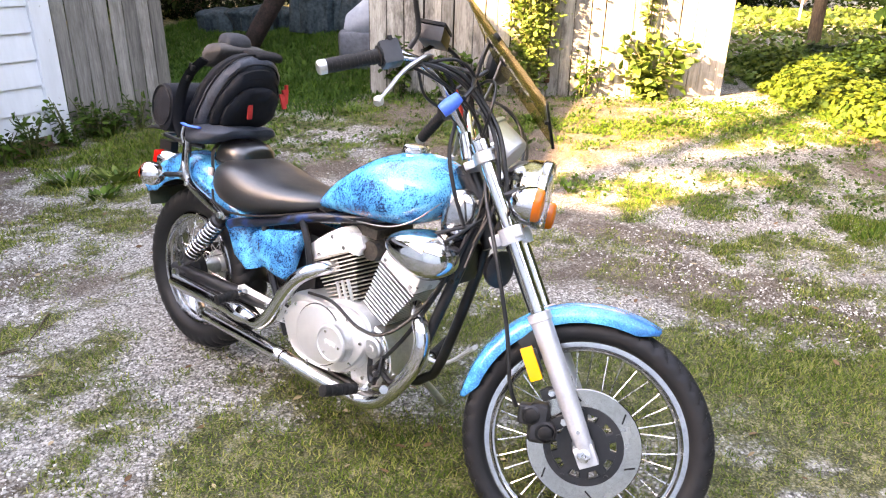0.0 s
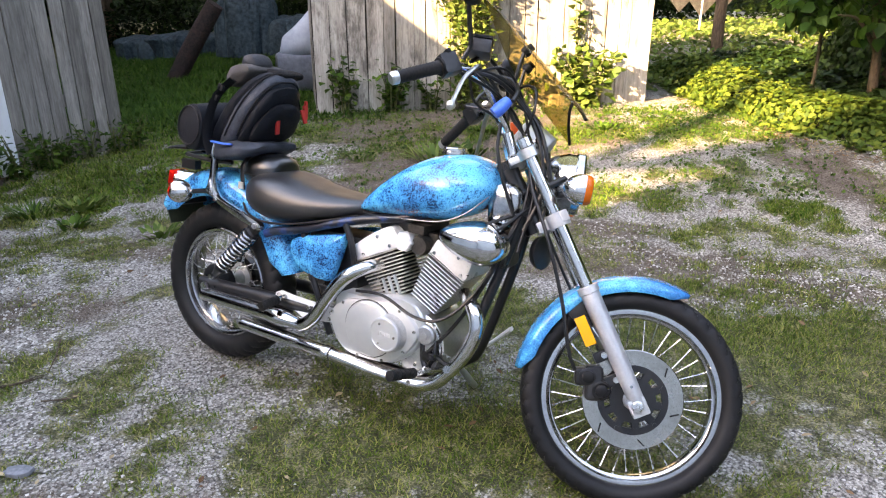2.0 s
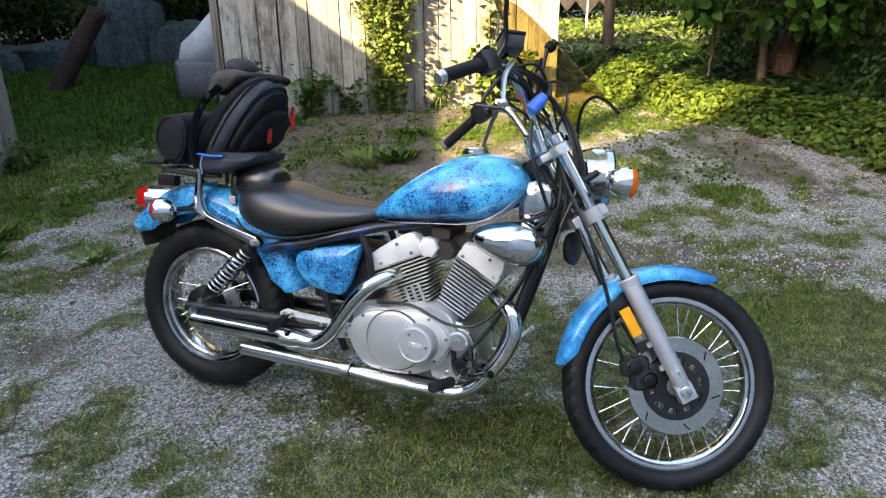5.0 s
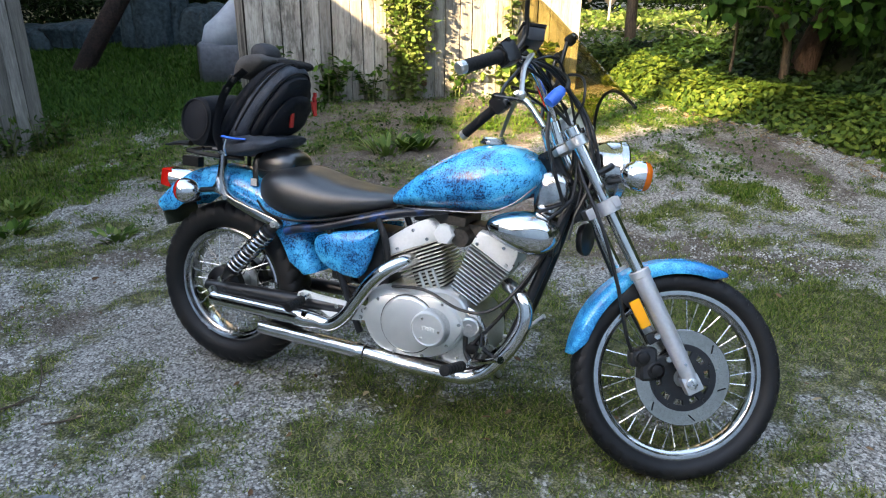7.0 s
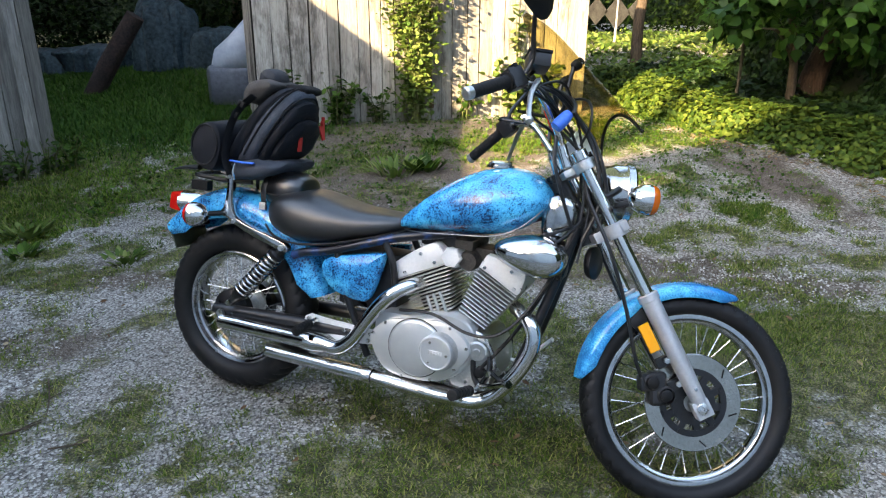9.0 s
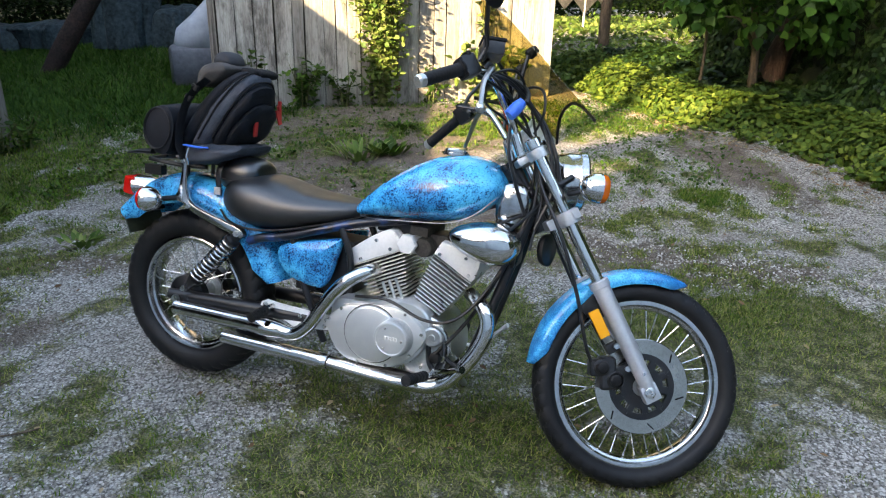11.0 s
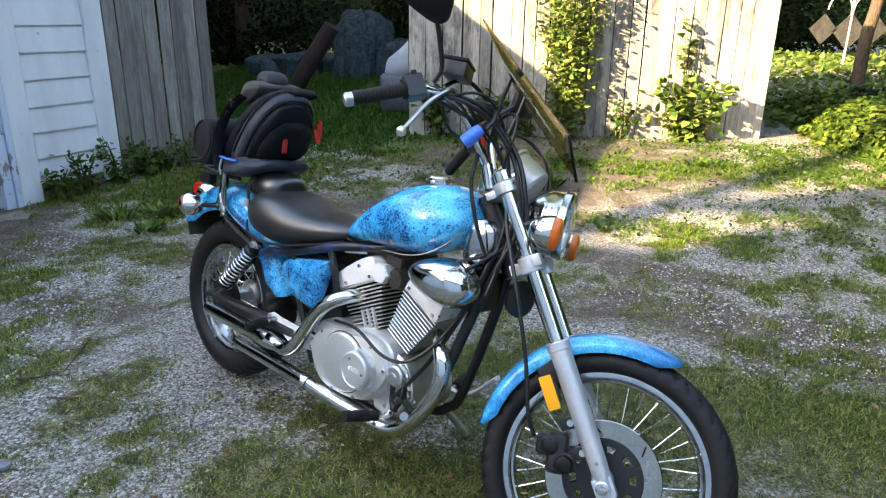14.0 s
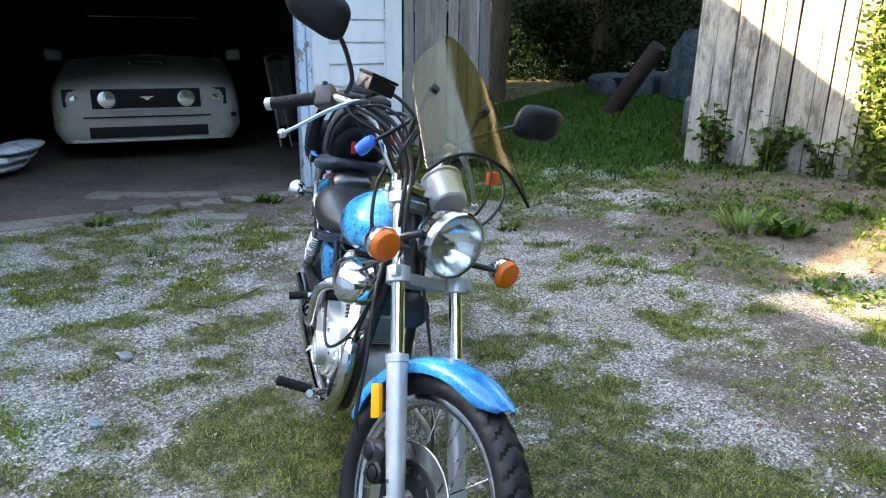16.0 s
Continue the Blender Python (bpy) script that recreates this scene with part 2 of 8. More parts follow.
bm = bmesh.new()
xs = far_axis(230, 8, 700)
ys = [y + 4 for y in far_axis(230, 8, 700)]
grid = [[bm.verts.new((x, y, ground_z(x, y) + 0.012 * noise.noise((x * 1.1, y * 1.1, 0)) * step(20, 10, abs(x) + abs(y)))) for x in xs] for y in ys]
for ra, rb in zip(grid, grid[1:]):
    for i in range(len(xs) - 1):
        bm.faces.new((ra[i], ra[i + 1], rb[i + 1], rb[i]))
bm.verts.index_update()
marks = [(min(max(grassiness(v.co.x, v.co.y) * 0.8, 0), 1), min(max(earthiness(v.co.x, v.co.y) * 0.8, 0), 1)) for v in bm.verts]
ground = part("ground", bm, ground_material(), None, "pale gravel drive grown over with patches of grass and bare earth")
tagged(ground, category="ground", kind="structure")
for k, nm in enumerate(("turf", "earth")):
    a = ground.data.attributes.new(nm, "FLOAT", "POINT")
    a.data.foreach_set("value", [q[k] for q in marks])


# ---- weathered boards ----
def board_material(name, dark, mid, light, stain=0.5):
    """Bare weathered planks: long grain, cracks, knots and dark wet stains, each board of its own tone."""
    m = material(name, mid, 0.88)
    co = coords(m, (1, 1, 0.06))
    oi = node(m, "ShaderNodeObjectInfo")
    off = node(m, "ShaderNodeVectorMath")
    off.operation = "ADD"
    sc = node(m, "ShaderNodeVectorMath")
    sc.operation = "SCALE"
    cmb = node(m, "ShaderNodeCombineXYZ")
    link(m, oi.outputs["Random"], cmb.inputs[0])
    link(m, oi.outputs["Random"], cmb.inputs[2])
    link(m, cmb.outputs[0], sc.inputs[0])
    sc.inputs["Scale"].default_value = 37.0
    link(m, co, off.inputs[0])
    link(m, sc.outputs[0], off.inputs[1])
    grain = noise_tex(m, off.outputs[0], 95, 5, 0.7)
    bands = noise_tex(m, off.outputs[0], 22, 4, 0.6, 0.6)
    blot = noise_tex(m, coords(m, (1, 1, 0.35)), 3.2, 5, 0.65)
    c = ramp(m, mix(m, 0.5, grain, bands), [(0.3, dark), (0.5, mid), (0.7, light)])
    tone = ramp(m, oi.outputs["Random"], [(0.0, (0.6, 0.59, 0.57)), (1.0, (1.1, 1.08, 1.05))])
    c = mix(m, 1.0, c, tone, "MULTIPLY")
    c = mix(m, ramp(m, blot, [(0.52, 0.0), (0.66, min(stain * 1.5, 0.9))]), c, (0.05, 0.042, 0.035))
    geo = node(m, "ShaderNodeNewGeometry")
    mp = node(m, "ShaderNodeMapping", Scale=(1, 1, 0.3))
    link(m, geo.outputs["Position"], mp.inputs[0])
    blotch = noise_tex(m, mp.outputs[0], 2.6, 6, 0.72)
    streak = noise_tex(m, mp.outputs[0], 17.0, 5, 0.7)
    c = mix(m, ramp(m, mix(m, 0.4, blotch, streak), [(0.50, 0.0), (0.60, min(stain, 0.8))]), c, (0.06, 0.05, 0.042))
    c = mix(m, ramp(m, streak, [(0.3, 0.45), (0.45, 0.0)]), c, (0.09, 0.08, 0.07))
    link(m, c, bsdf(m).inputs["Base Color"])
    bump(m, mix(m, 0.4, grain, bands), 0.8, 0.008)
    return m


def plank(w, h, t, seed, ragged=0.03, lean=0.0):
    """One upright board, its ends a little uneven and its edges worn."""
    rnd = random.Random(seed)
    bm = bmesh.new()
    n = 7
    rings = []
    for i in range(n + 1):
        z = h * i / n
        j = [rnd.uniform(-0.0025, 0.0025) for _ in range(4)]
        e = 0.003
        rag = [rnd.uniform(0, ragged) if i == 0 else 0 for _ in range(2)]
        a, b = -w / 2 + j[0], w / 2 + j[1]
        rings.append([(a + e, -t, z + rag[0]), (b - e, -t, z + rag[1]), (b, -t + e, z + rag[1]), (b, 0, z + rag[1]), (a, 0, z + rag[0]), (a, -t + e, z + rag[0])])
    loft(bm, rings)
    bmesh.ops.recalc_face_normals(bm, faces=bm.faces[:])
    return bm


GREY = board_material("weathered_grey_boards", (0.10, 0.093, 0.085), (0.23, 0.218, 0.2), (0.37, 0.355, 0.33), 0.35)
PALE = board_material("bleached_barn_boards", (0.2, 0.18, 0.155), (0.4, 0.375, 0.335), (0.56, 0.535, 0.48), 0.75)
# Near-black wood: the dimness behind doors and boards is in the colour.
DARKWOOD = mottled("dim_inside_wood", (0.012, 0.01, 0.009), (0.03, 0.026, 0.022), 0.95, 5)


def painted(name, base, under, chip=0.6, rough=0.55):
    """Old paint on wood, chipped through to the boards and streaked with dirt."""
    m = material(name, base, rough)
    co = coords(m)
    chips = noise_tex(m, coords(m, (1, 1, 0.45)), 16, 6, 0.7)
    dirt = noise_tex(m, coords(m, (1, 1, 0.25)), 5, 5, 0.6)
    c = mix(m, ramp(m, dirt, [(0.4, 0.0), (0.75, 0.45)]), base, tuple(0.55 * v for v in base))
    c = mix(m, ramp(m, chips, [(chip, 0.0), (chip + 0.03, 1.0)]), c, under)
    link(m, c, bsdf(m).inputs["Base Color"])
    bump(m, chips, 0.25, 0.003)
    return m


WHITE = painted("chalky_white_paint", (0.68, 0.72, 0.75), (0.25, 0.23, 0.2), 0.68)
POST = painted("peeling_blue_white_paint", (0.5, 0.6, 0.72), (0.22, 0.22, 0.21), 0.56)
BRICKY = mottled("brown_foundation", (0.1, 0.065, 0.04), (0.24, 0.17, 0.11), 0.95, 9)
ROOFING = mottled("asphalt_shingle", (0.04, 0.04, 0.042), (0.09, 0.088, 0.085), 0.95, 6)
CONC = mottled("stained_concrete", (0.11, 0.095, 0.08), (0.25, 0.225, 0.195), 0.95, 2.2, 0, 0.4, 0.006, 14)

# ---- garage ----
GA = math.atan2(1.0, 0.27)          # the way the garage front runs
GARAGE = Matrix.Translation((-3.3, 5.2, 0)) @ Matrix.Rotation(GA, 4, "Z")   # x runs along the front up to the corner, y into the garage


def gpart(name, mat, label, cat, boxes, parent=None, bevel=0.0):
    bm = bmesh.new()
    for x0, x1, y0, y1, z0, z1 in boxes:
        box(bm, (x1 - x0, y1 - y0, z1 - z0), pose((x0 + x1) / 2, (y0 + y1) / 2, (z0 + z1) / 2), bevel, 1)
    ob = part(name, bm, mat, parent, at=None if parent is not None else GARAGE)
    if parent is None:
        tagged(ob, label, cat, kind="structure")
    return ob


GX0, GX1, GD = -9.4, 0.0, 6.4     # the front's far end, its corner, and the depth
front = gpart("wall_front", WHITE, "white clapboard garage front beside an open doorway", "wall", [(-0.86, -0.02, 0.02, 0.14, 0.12, 2.5), (-4.3, -0.86, 0.02, 0.14, 1.98, 2.5), (GX0, -4.3, 0.02, 0.14, 0.0, 2.5)])
gpart("wall_side", WHITE, "garage side wall", "wall", [(-0.14, -0.02, 0.16, GD, 0, 2.5)])
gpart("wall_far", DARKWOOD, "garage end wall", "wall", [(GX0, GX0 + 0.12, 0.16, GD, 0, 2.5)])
gpart("wall_back", DARKWOOD, "garage back wall, coloured near-black for the dim inside", "wall", [(GX0, -0.02, GD, GD + 0.12, 0, 2.5)])
gpart("wall_lining", DARKWOOD, "bare boarding inside the garage, coloured near-black for dimness", "wall", [(-0.20, -0.15, 0.16, GD, 0, 2.5), (-0.82, -0.16, 0.15, 0.19, 0, 2.5)])
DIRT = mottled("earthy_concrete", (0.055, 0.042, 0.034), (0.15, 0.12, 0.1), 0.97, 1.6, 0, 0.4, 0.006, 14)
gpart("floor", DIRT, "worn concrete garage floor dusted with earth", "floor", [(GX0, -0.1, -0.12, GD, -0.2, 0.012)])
gpart("foundation", BRICKY, "brown foundation below the clapboards", "wall", [(-0.80, -0.02, 0.0, 0.16, -0.1, 0.135)])
for k in range(13):
    # lapped boards, each tilted out at its foot
    bm = bmesh.new()
    z0 = 0.13 + 0.186 * k
    prof = [(-0.004, z0), (-0.004, z0 + 0.012), (0.012, z0 + 0.2), (0.02, z0 + 0.2), (0.02, z0)]
    rings = []
    for x in (-0.70, -0.155):
        rings.append([(x, y, z + 0.003 * math.sin(k * 2.1 + x * 3)) for y, z in prof])
    loft(bm, rings)
    bmesh.ops.recalc_face_normals(bm, faces=bm.faces[:])
    part("clapboard", bm, WHITE, front)
gpart("corner_board", WHITE, "", "", [(-0.16, 0.004, -0.025, 0.02, 0.06, 2.5)], front, 0.004)
gpart("door_casing", WHITE, "", "", [(-0.86, -0.70, -0.03, 0.02, 0.0, 2.45)], front, 0.005)
gpart("door_jamb", POST, "", "", [(-0.905, -0.865, -0.05, 0.2, 0.0, 2.45)], front, 0.005)
gpart("door_post", POST, "", "", [(-0.98, -0.91, -0.035, 0.06, 0.0, 2.45)], front, 0.006)
gpart("door_head", WHITE, "", "", [(-4.4, -0.86, -0.03, 0.02, 1.96, 2.16)], front, 0.005)
# Roof out of view; eave and ridge set for its shadow on the barn.
bm = bmesh.new()
ey, ez, ry, rz = -0.4, 2.52, 3.2, 4.25
for y0, z0, y1, z1 in ((ey, ez, ry, rz), (ry, rz, GD + 0.4, ez)):
    vs = [(GX0 - 0.3, y0, z0), (GX1 + 0.3, y0, z0), (GX1 + 0.3, y1, z1), (GX0 - 0.3, y1, z1)]
    top = [bm.verts.new((x, y, z + 0.12)) for x, y, z in vs]
    bot = [bm.verts.new(v) for v in vs]
    bm.faces.new(top)
    bm.faces.new(bot[::-1])
    for i in range(4):
        bm.faces.new((bot[i], bot[(i + 1) % 4], top[(i + 1) % 4], top[i]))
for x in (GX0, GX1 - 0.1):
    a = [bm.verts.new((x, y, z)) for y, z in ((0.02, 2.5), (GD, 2.5), (ry, rz))]
    b = [bm.verts.new((x + 0.08, y, z)) for y, z in ((0.02, 2.5), (GD, 2.5), (ry, rz))]
    bm.faces.new(a)
    bm.faces.new(b[::-1])
    for i in range(3):
        bm.faces.new((a[i], b[i], b[(i + 1) % 3], a[(i + 1) % 3]))
bmesh.ops.recalc_face_normals(bm, faces=bm.faces[:])
tagged(part("roof", bm, ROOFING, at=GARAGE), "shingled garage roof", "roof", kind="structure")
gpart("ceiling", DARKWOOD, "garage ceiling, coloured near-black for the dim inside", "ceiling", [(GX0, -0.05, 0.15, GD, 2.46, 2.5)])
# broken edge of the concrete apron
rnd = random.Random(5)
apron = gpart("apron", CONC, "cracked edge of the concrete apron", "pavement", [(-4.6, -2.75, -0.36, -0.12, -0.1, 0.012)])
for k in range(11):
    bm = bmesh.new()
    x0 = -3.0 + 0.19 * k + rnd.uniform(-0.03, 0.03)
    o = [(x0, -0.13), (x0 + rnd.uniform(0.14, 0.2), -0.13), (x0 + rnd.uniform(0.12, 0.2), -0.13 - rnd.uniform(0.08, 0.2)), (x0 + 0.08, -0.16 - rnd.uniform(0.1, 0.22)), (x0 - 0.01, -0.13 - rnd.uniform(0.05, 0.12))]
    a = [bm.verts.new((x, y, -0.03)) for x, y in o]
    b = [bm.verts.new((x, y, 0.014 + rnd.uniform(-0.006, 0.012))) for x, y in o]
    bm.faces.new(b)
    for i in range(5):
        bm.faces.new((a[i], a[(i + 1) % 5], b[(i + 1) % 5], b[i]))
    bmesh.ops.recalc_face_normals(bm, faces=bm.faces[:])
    part("concrete_piece", bm, CONC, apron)

# ---- board panel beside the garage ----
FENCE = Matrix.Translation((-3.33, 5.27, 0.05)) @ Matrix.Rotation(math.atan2(0.52, 0.62), 4, "Z")
fence = thing("board_fence", "tall panel of weathered grey upright boards against the garage corner", "fence", FENCE)
widths = [0.095, 0.105, 0.09, 0.11, 0.098, 0.102, 0.094, 0.1]
x = 0.0
for k, w in enumerate(widths):
    bm = plank(w - 0.006, 2.75 + 0.02 * (k % 3), 0.022, 100 + k)
    part("board", bm, GREY, fence, at=pose(x + w / 2, 0.004 * (k % 2), 0.0, 0, 0.3 * math.sin(k * 1.7), 0))
    x += w
for z in (0.5, 1.5, 2.4):
    bm = bmesh.new()
    box(bm, (x, 0.045, 0.09), pose(x / 2, 0.03, z), 0.004, 1)
    part("rail", bm, GREY, fence)

# ---- barn ----
BA = math.atan2(0.7, 3.35)
BARN = Matrix.Translation((-1.3, 6.92, 0.12)) @ Matrix.Rotation(BA, 4, "Z")
barn = thing("barn", "old barn of bleached upright planks, stained dark at the foot", "barn", BARN)
rnd = random.Random(11)
x, k = 0.0, 0
BW = 3.42
while x < BW - 0.05:
    w = min(rnd.choice((0.115, 0.13, 0.15, 0.165, 0.185)), BW - x)
    bm = plank(w - rnd.uniform(0.004, 0.014), 2.1, 0.024, 300 + k, 0.09)
    part("plank", bm, PALE, barn, at=pose(x + w / 2, rnd.uniform(-0.006, 0.004), 0.0, 0, rnd.uniform(-0.25, 0.25), 0))
    x += w
    k += 1
bm = bmesh.new()
box(bm, (BW, 0.06, 1.92), pose(BW / 2, 0.07, 1.1))
part("frame_wall", bm, DARKWOOD, barn)
bm = bmesh.new()
box(bm, (0.09, 0.11, 2.05), pose(BW + 0.035, 0.03, 1.05), 0.006, 1)
part("corner_post", bm, PALE, barn)
for sx in (0.0, BW + 0.05):
    bm = bmesh.new()
    box(bm, (0.05, 0.9, 2.05), pose(sx + (0.025 if sx == 0 else 0), 0.56, 1.02))
    part("side_wall", bm, PALE, barn)
bm = bmesh.new()
for a_, b_ in (((-0.15, -0.1, 2.1), (BW + 0.15, 0.5, 2.24)), ((-0.15, 0.5, 2.24), (BW + 0.15, 1.1, 2.1))):
    q = [(a_[0], a_[1], a_[2]), (b_[0], a_[1], a_[2]), (b_[0], b_[1], b_[2]), (a_[0], b_[1], b_[2])]
    t_ = [bm.verts.new((x_, y_, z_ + 0.08)) for x_, y_, z_ in q]
    u_ = [bm.verts.new(v_) for v_ in q]
    bm.faces.new(t_)
    bm.faces.new(u_[::-1])
    for i in range(4):
        bm.faces.new((u_[i], u_[(i + 1) % 4], t_[(i + 1) % 4], t_[i]))
bmesh.ops.recalc_face_normals(bm, faces=bm.faces[:])
part("barn_roof", bm, ROOFING, barn)
bm = bmesh.new()
box(bm, (0.05, 0.04, 0.09), pose(1.72, -0.03, 0.27), 0.006, 1)
part("rusty_bracket", bm, mottled("rust", (0.05, 0.025, 0.015), (0.14, 0.06, 0.03), 0.9, 20), barn)

# ---- unseen house added behind the camera to shade the yard ----
house = thing("house", "unseen two-storey white house added across the yard to shade it", "house", Matrix.Translation((-9.6, -6.0, 0)))
bm = bmesh.new()
box(bm, (17.5, 7.0, 6.4), pose(8.75, -3.5, 3.2))
part("wall", bm, WHITE, house)
# Unseen block added beside the house to keep low sun off the luggage.
bm = bmesh.new()
box(bm, (2.5, 6.0, 6.25), pose(-1.25, -3.3, 3.125))
part("sun_stop_wing", bm, WHITE, house)
bm = bmesh.new()
for a_, b_ in (((-0.3, 0.4, 6.3), (17.8, -3.5, 10.5)), ((-0.3, -3.5, 10.5), (17.8, -7.4, 6.3))):
    q = [(a_[0], a_[1], a_[2]), (b_[0], a_[1], a_[2]), (b_[0], b_[1], b_[2]), (a_[0], b_[1], b_[2])]
    t_ = [bm.verts.new((x_, y_, z_ + 0.15)) for x_, y_, z_ in q]
    u_ = [bm.verts.new(v_) for v_ in q]
    bm.faces.new(t_)
    bm.faces.new(u_[::-1])
    for i in range(4):
        bm.faces.new((u_[i], u_[(i + 1) % 4], t_[(i + 1) % 4], t_[i]))
for xx in (0.0, 17.4):
    a = [bm.verts.new((xx, y, z)) for y, z in ((0, 6.3), (-7, 6.3), (-3.5, 10.45))]
    b = [bm.verts.new((xx + 0.1, y, z)) for y, z in ((0, 6.3), (-7, 6.3), (-3.5, 10.45))]
    bm.faces.new(a)
    bm.faces.new(b[::-1])
    for i in range(3):
        bm.faces.new((a[i], b[i], b[(i + 1) % 3], a[(i + 1) % 3]))
bmesh.ops.recalc_face_normals(bm, faces=bm.faces[:])
part("roof", bm, ROOFING, house)

# ---- motorcycle ----
def sponge_paint(name, speckle):
    """Bright blue lacquer with a dark sponged speckle, darker clouds and paler cyan dabs."""
    m = material(name, (0.03, 0.3, 0.7), 0.26, Coat_Weight=0.35, Coat_Roughness=0.1)
    co = coords(m)
    big = noise_tex(m, co, 6, 3, 0.55)
    mid = noise_tex(m, co, 24, 5, 0.7, 0.8)
    fine = noise_tex(m, co, 210, 2, 0.7)
    tone = mix(m, 0.4, big, mid)
    blue = ramp(m, tone, [(0.36, (0.003, 0.18, 0.45)), (0.5, (0.005, 0.28, 0.62)), (0.62, (0.015, 0.42, 0.76))])
    dabs = ramp(m, mix(m, 0.45, tone, fine), [(0.5, 0.0), (0.6, 0.7)])
    blue = mix(m, dabs, blue, (0.07, 0.58, 0.82))
    ink = mix(m, 0.58, mix(m, 0.65, big, mid), fine)
    mask = ramp(m, ink, [(0.44, speckle), (0.47, 0.0)])
    link(m, mix(m, mask, blue, (0.003, 0.025, 0.07)), bsdf(m).inputs["Base Color"])
    bump(m, fine, 0.05, 0.001)
    return m


def tread_rubber():
    m = material("tyre_rubber", (0.02, 0.02, 0.02), 0.58, Specular_IOR_Level=0.35)
    co = coords(m)
    a, b = noise_tex(m, co, 9, 5), noise_tex(m, co, 120, 3)
    dust = mix(m, ramp(m, a, [(0.4, 0.0), (0.75, 0.5)]), (0.005, 0.005, 0.006), (0.018, 0.0175, 0.017))
    link(m, dust, bsdf(m).inputs["Base Color"])
    bump(m, b, 0.25, 0.002)
    return m


def vinyl(name, rough=0.40):
    m = material(name, (0.013, 0.012, 0.013), rough, Specular_IOR_Level=1.0)
    co = coords(m)
    v = node(m, "ShaderNodeTexVoronoi", Scale=260.0)
    link(m, co, v.inputs["Vector"])
    link(m, ramp(m, noise_tex(m, co, 14, 4), [(0.35, rough - 0.03), (0.7, rough + 0.05)]), bsdf(m).inputs["Roughness"])
    link(m, ramp(m, noise_tex(m, co, 22, 5), [(0.4, (0.004, 0.004, 0.0045)), (0.75, (0.012, 0.011, 0.011))]), bsdf(m).inputs["Base Color"])
    bump(m, v.outputs["Distance"], 0.12, 0.001)
    return m


def woven(name, dark, light, rough=0.8):
    m = material(name, dark, rough)
    co = coords(m)
    w = noise_tex(m, co, 420, 2)
    a = noise_tex(m, co, 11, 5)
    link(m, ramp(m, mix(m, 0.4, a, w), [(0.35, dark), (0.7, light)]), bsdf(m).inputs["Base Color"])
    bump(m, mix(m, 0.6, w, noise_tex(m, co, 30, 3, 0.6, 1.0)), 0.5, 0.006)
    return m


BLUE = sponge_paint("sponged_blue_paint", 0.92)
PLAINBLUE = sponge_paint("faintly_sponged_blue_paint", 0.3)
TYRE = tread_rubber()
SEAT = vinyl("seat_vinyl")
PAD = vinyl("pad_vinyl", 0.30)
STEEL = mottled("spoke_steel", (0.5, 0.5, 0.5), (0.68, 0.68, 0.66), 0.25, 40, 1.0, 0.05, 0.001)
RIM = mottled("rim_steel", (0.42, 0.42, 0.425), (0.58, 0.58, 0.58), 0.16, 18, 1.0, 0.05, 0.001)
SLIDER = mottled("fork_slider", (0.5, 0.51, 0.53), (0.6, 0.61, 0.62), 0.38, 22, 0.6, 0.04, 0.001)
DISC = mottled("brake_disc_steel", (0.36, 0.34, 0.305), (0.50, 0.48, 0.44), 0.22, 8, 1.0, 0.12, 0.001, 14)
TARNISH = mottled("tarnished_alloy", (0.48, 0.43, 0.37), (0.78, 0.73, 0.65), 0.38, 22, 0.45, 0.1, 0.001)
COVER = mottled("lacquered_alloy", (0.64, 0.64, 0.63), (0.72, 0.72, 0.70), 0.34, 3, 0.65, 0.02, 0.001, 9)
HEAD = mottled("pale_cast_alloy", (0.74, 0.72, 0.69), (0.84, 0.82, 0.79), 0.34, 16, 0.15, 0.1, 0.001)
FRAME = material("dark_blue_frame", (0.01, 0.02, 0.05), 0.28)
_f = coords(FRAME)
link(FRAME, ramp(FRAME, noise_tex(FRAME, _f, 16, 4), [(0.5, (0.008, 0.01, 0.018)), (0.62, (0.008, 0.04, 0.14))]), bsdf(FRAME).inputs["Base Color"])
PLASTIC = mottled("black_plastic", (0.006, 0.006, 0.0065), (0.015, 0.015, 0.015), 0.5, 18, 0, 0.1, 0.001)
GRIP = mottled("grip_rubber", (0.007, 0.007, 0.0075), (0.02, 0.019, 0.018), 0.65, 30, 0, 0.2, 0.001)
CABLE = material("cable_sheath", (0.006, 0.006, 0.0065), 0.4)
AMBER = material("amber_lens", (0.85, 0.16, 0.01), 0.18, Transmission_Weight=0.25)
bump(AMBER, noise_tex(AMBER, coords(AMBER), 160, 1), 0.25, 0.002)
YELLOW = material("reflector_yellow", (0.9, 0.36, 0.01), 0.2)
bump(YELLOW, noise_tex(YELLOW, coords(YELLOW), 300, 1), 0.2, 0.001)
REDLENS = material("red_lens", (0.6, 0.015, 0.01), 0.15, Transmission_Weight=0.15)
bump(REDLENS, noise_tex(REDLENS, coords(REDLENS), 120, 1), 0.2, 0.002)
CLEAR = material("lamp_glass", (0.95, 0.97, 0.97), 0.03, Transmission_Weight=1.0, IOR=1.45)
REFLECT = material("lamp_reflector", (0.85, 0.86, 0.86), 0.16, 1.0)
bump(REFLECT, noise_tex(REFLECT, coords(REFLECT, (60, 60, 4)), 1.0, 2), 0.3, 0.004)
MIRROR = material("mirror_glass", (0.8, 0.82, 0.84), 0.02, 1.0)
BLUEPLASTIC = mottled("blue_plastic", (0.02, 0.12, 0.6), (0.04, 0.2, 0.75), 0.35, 20, 0, 0.05, 0.001)
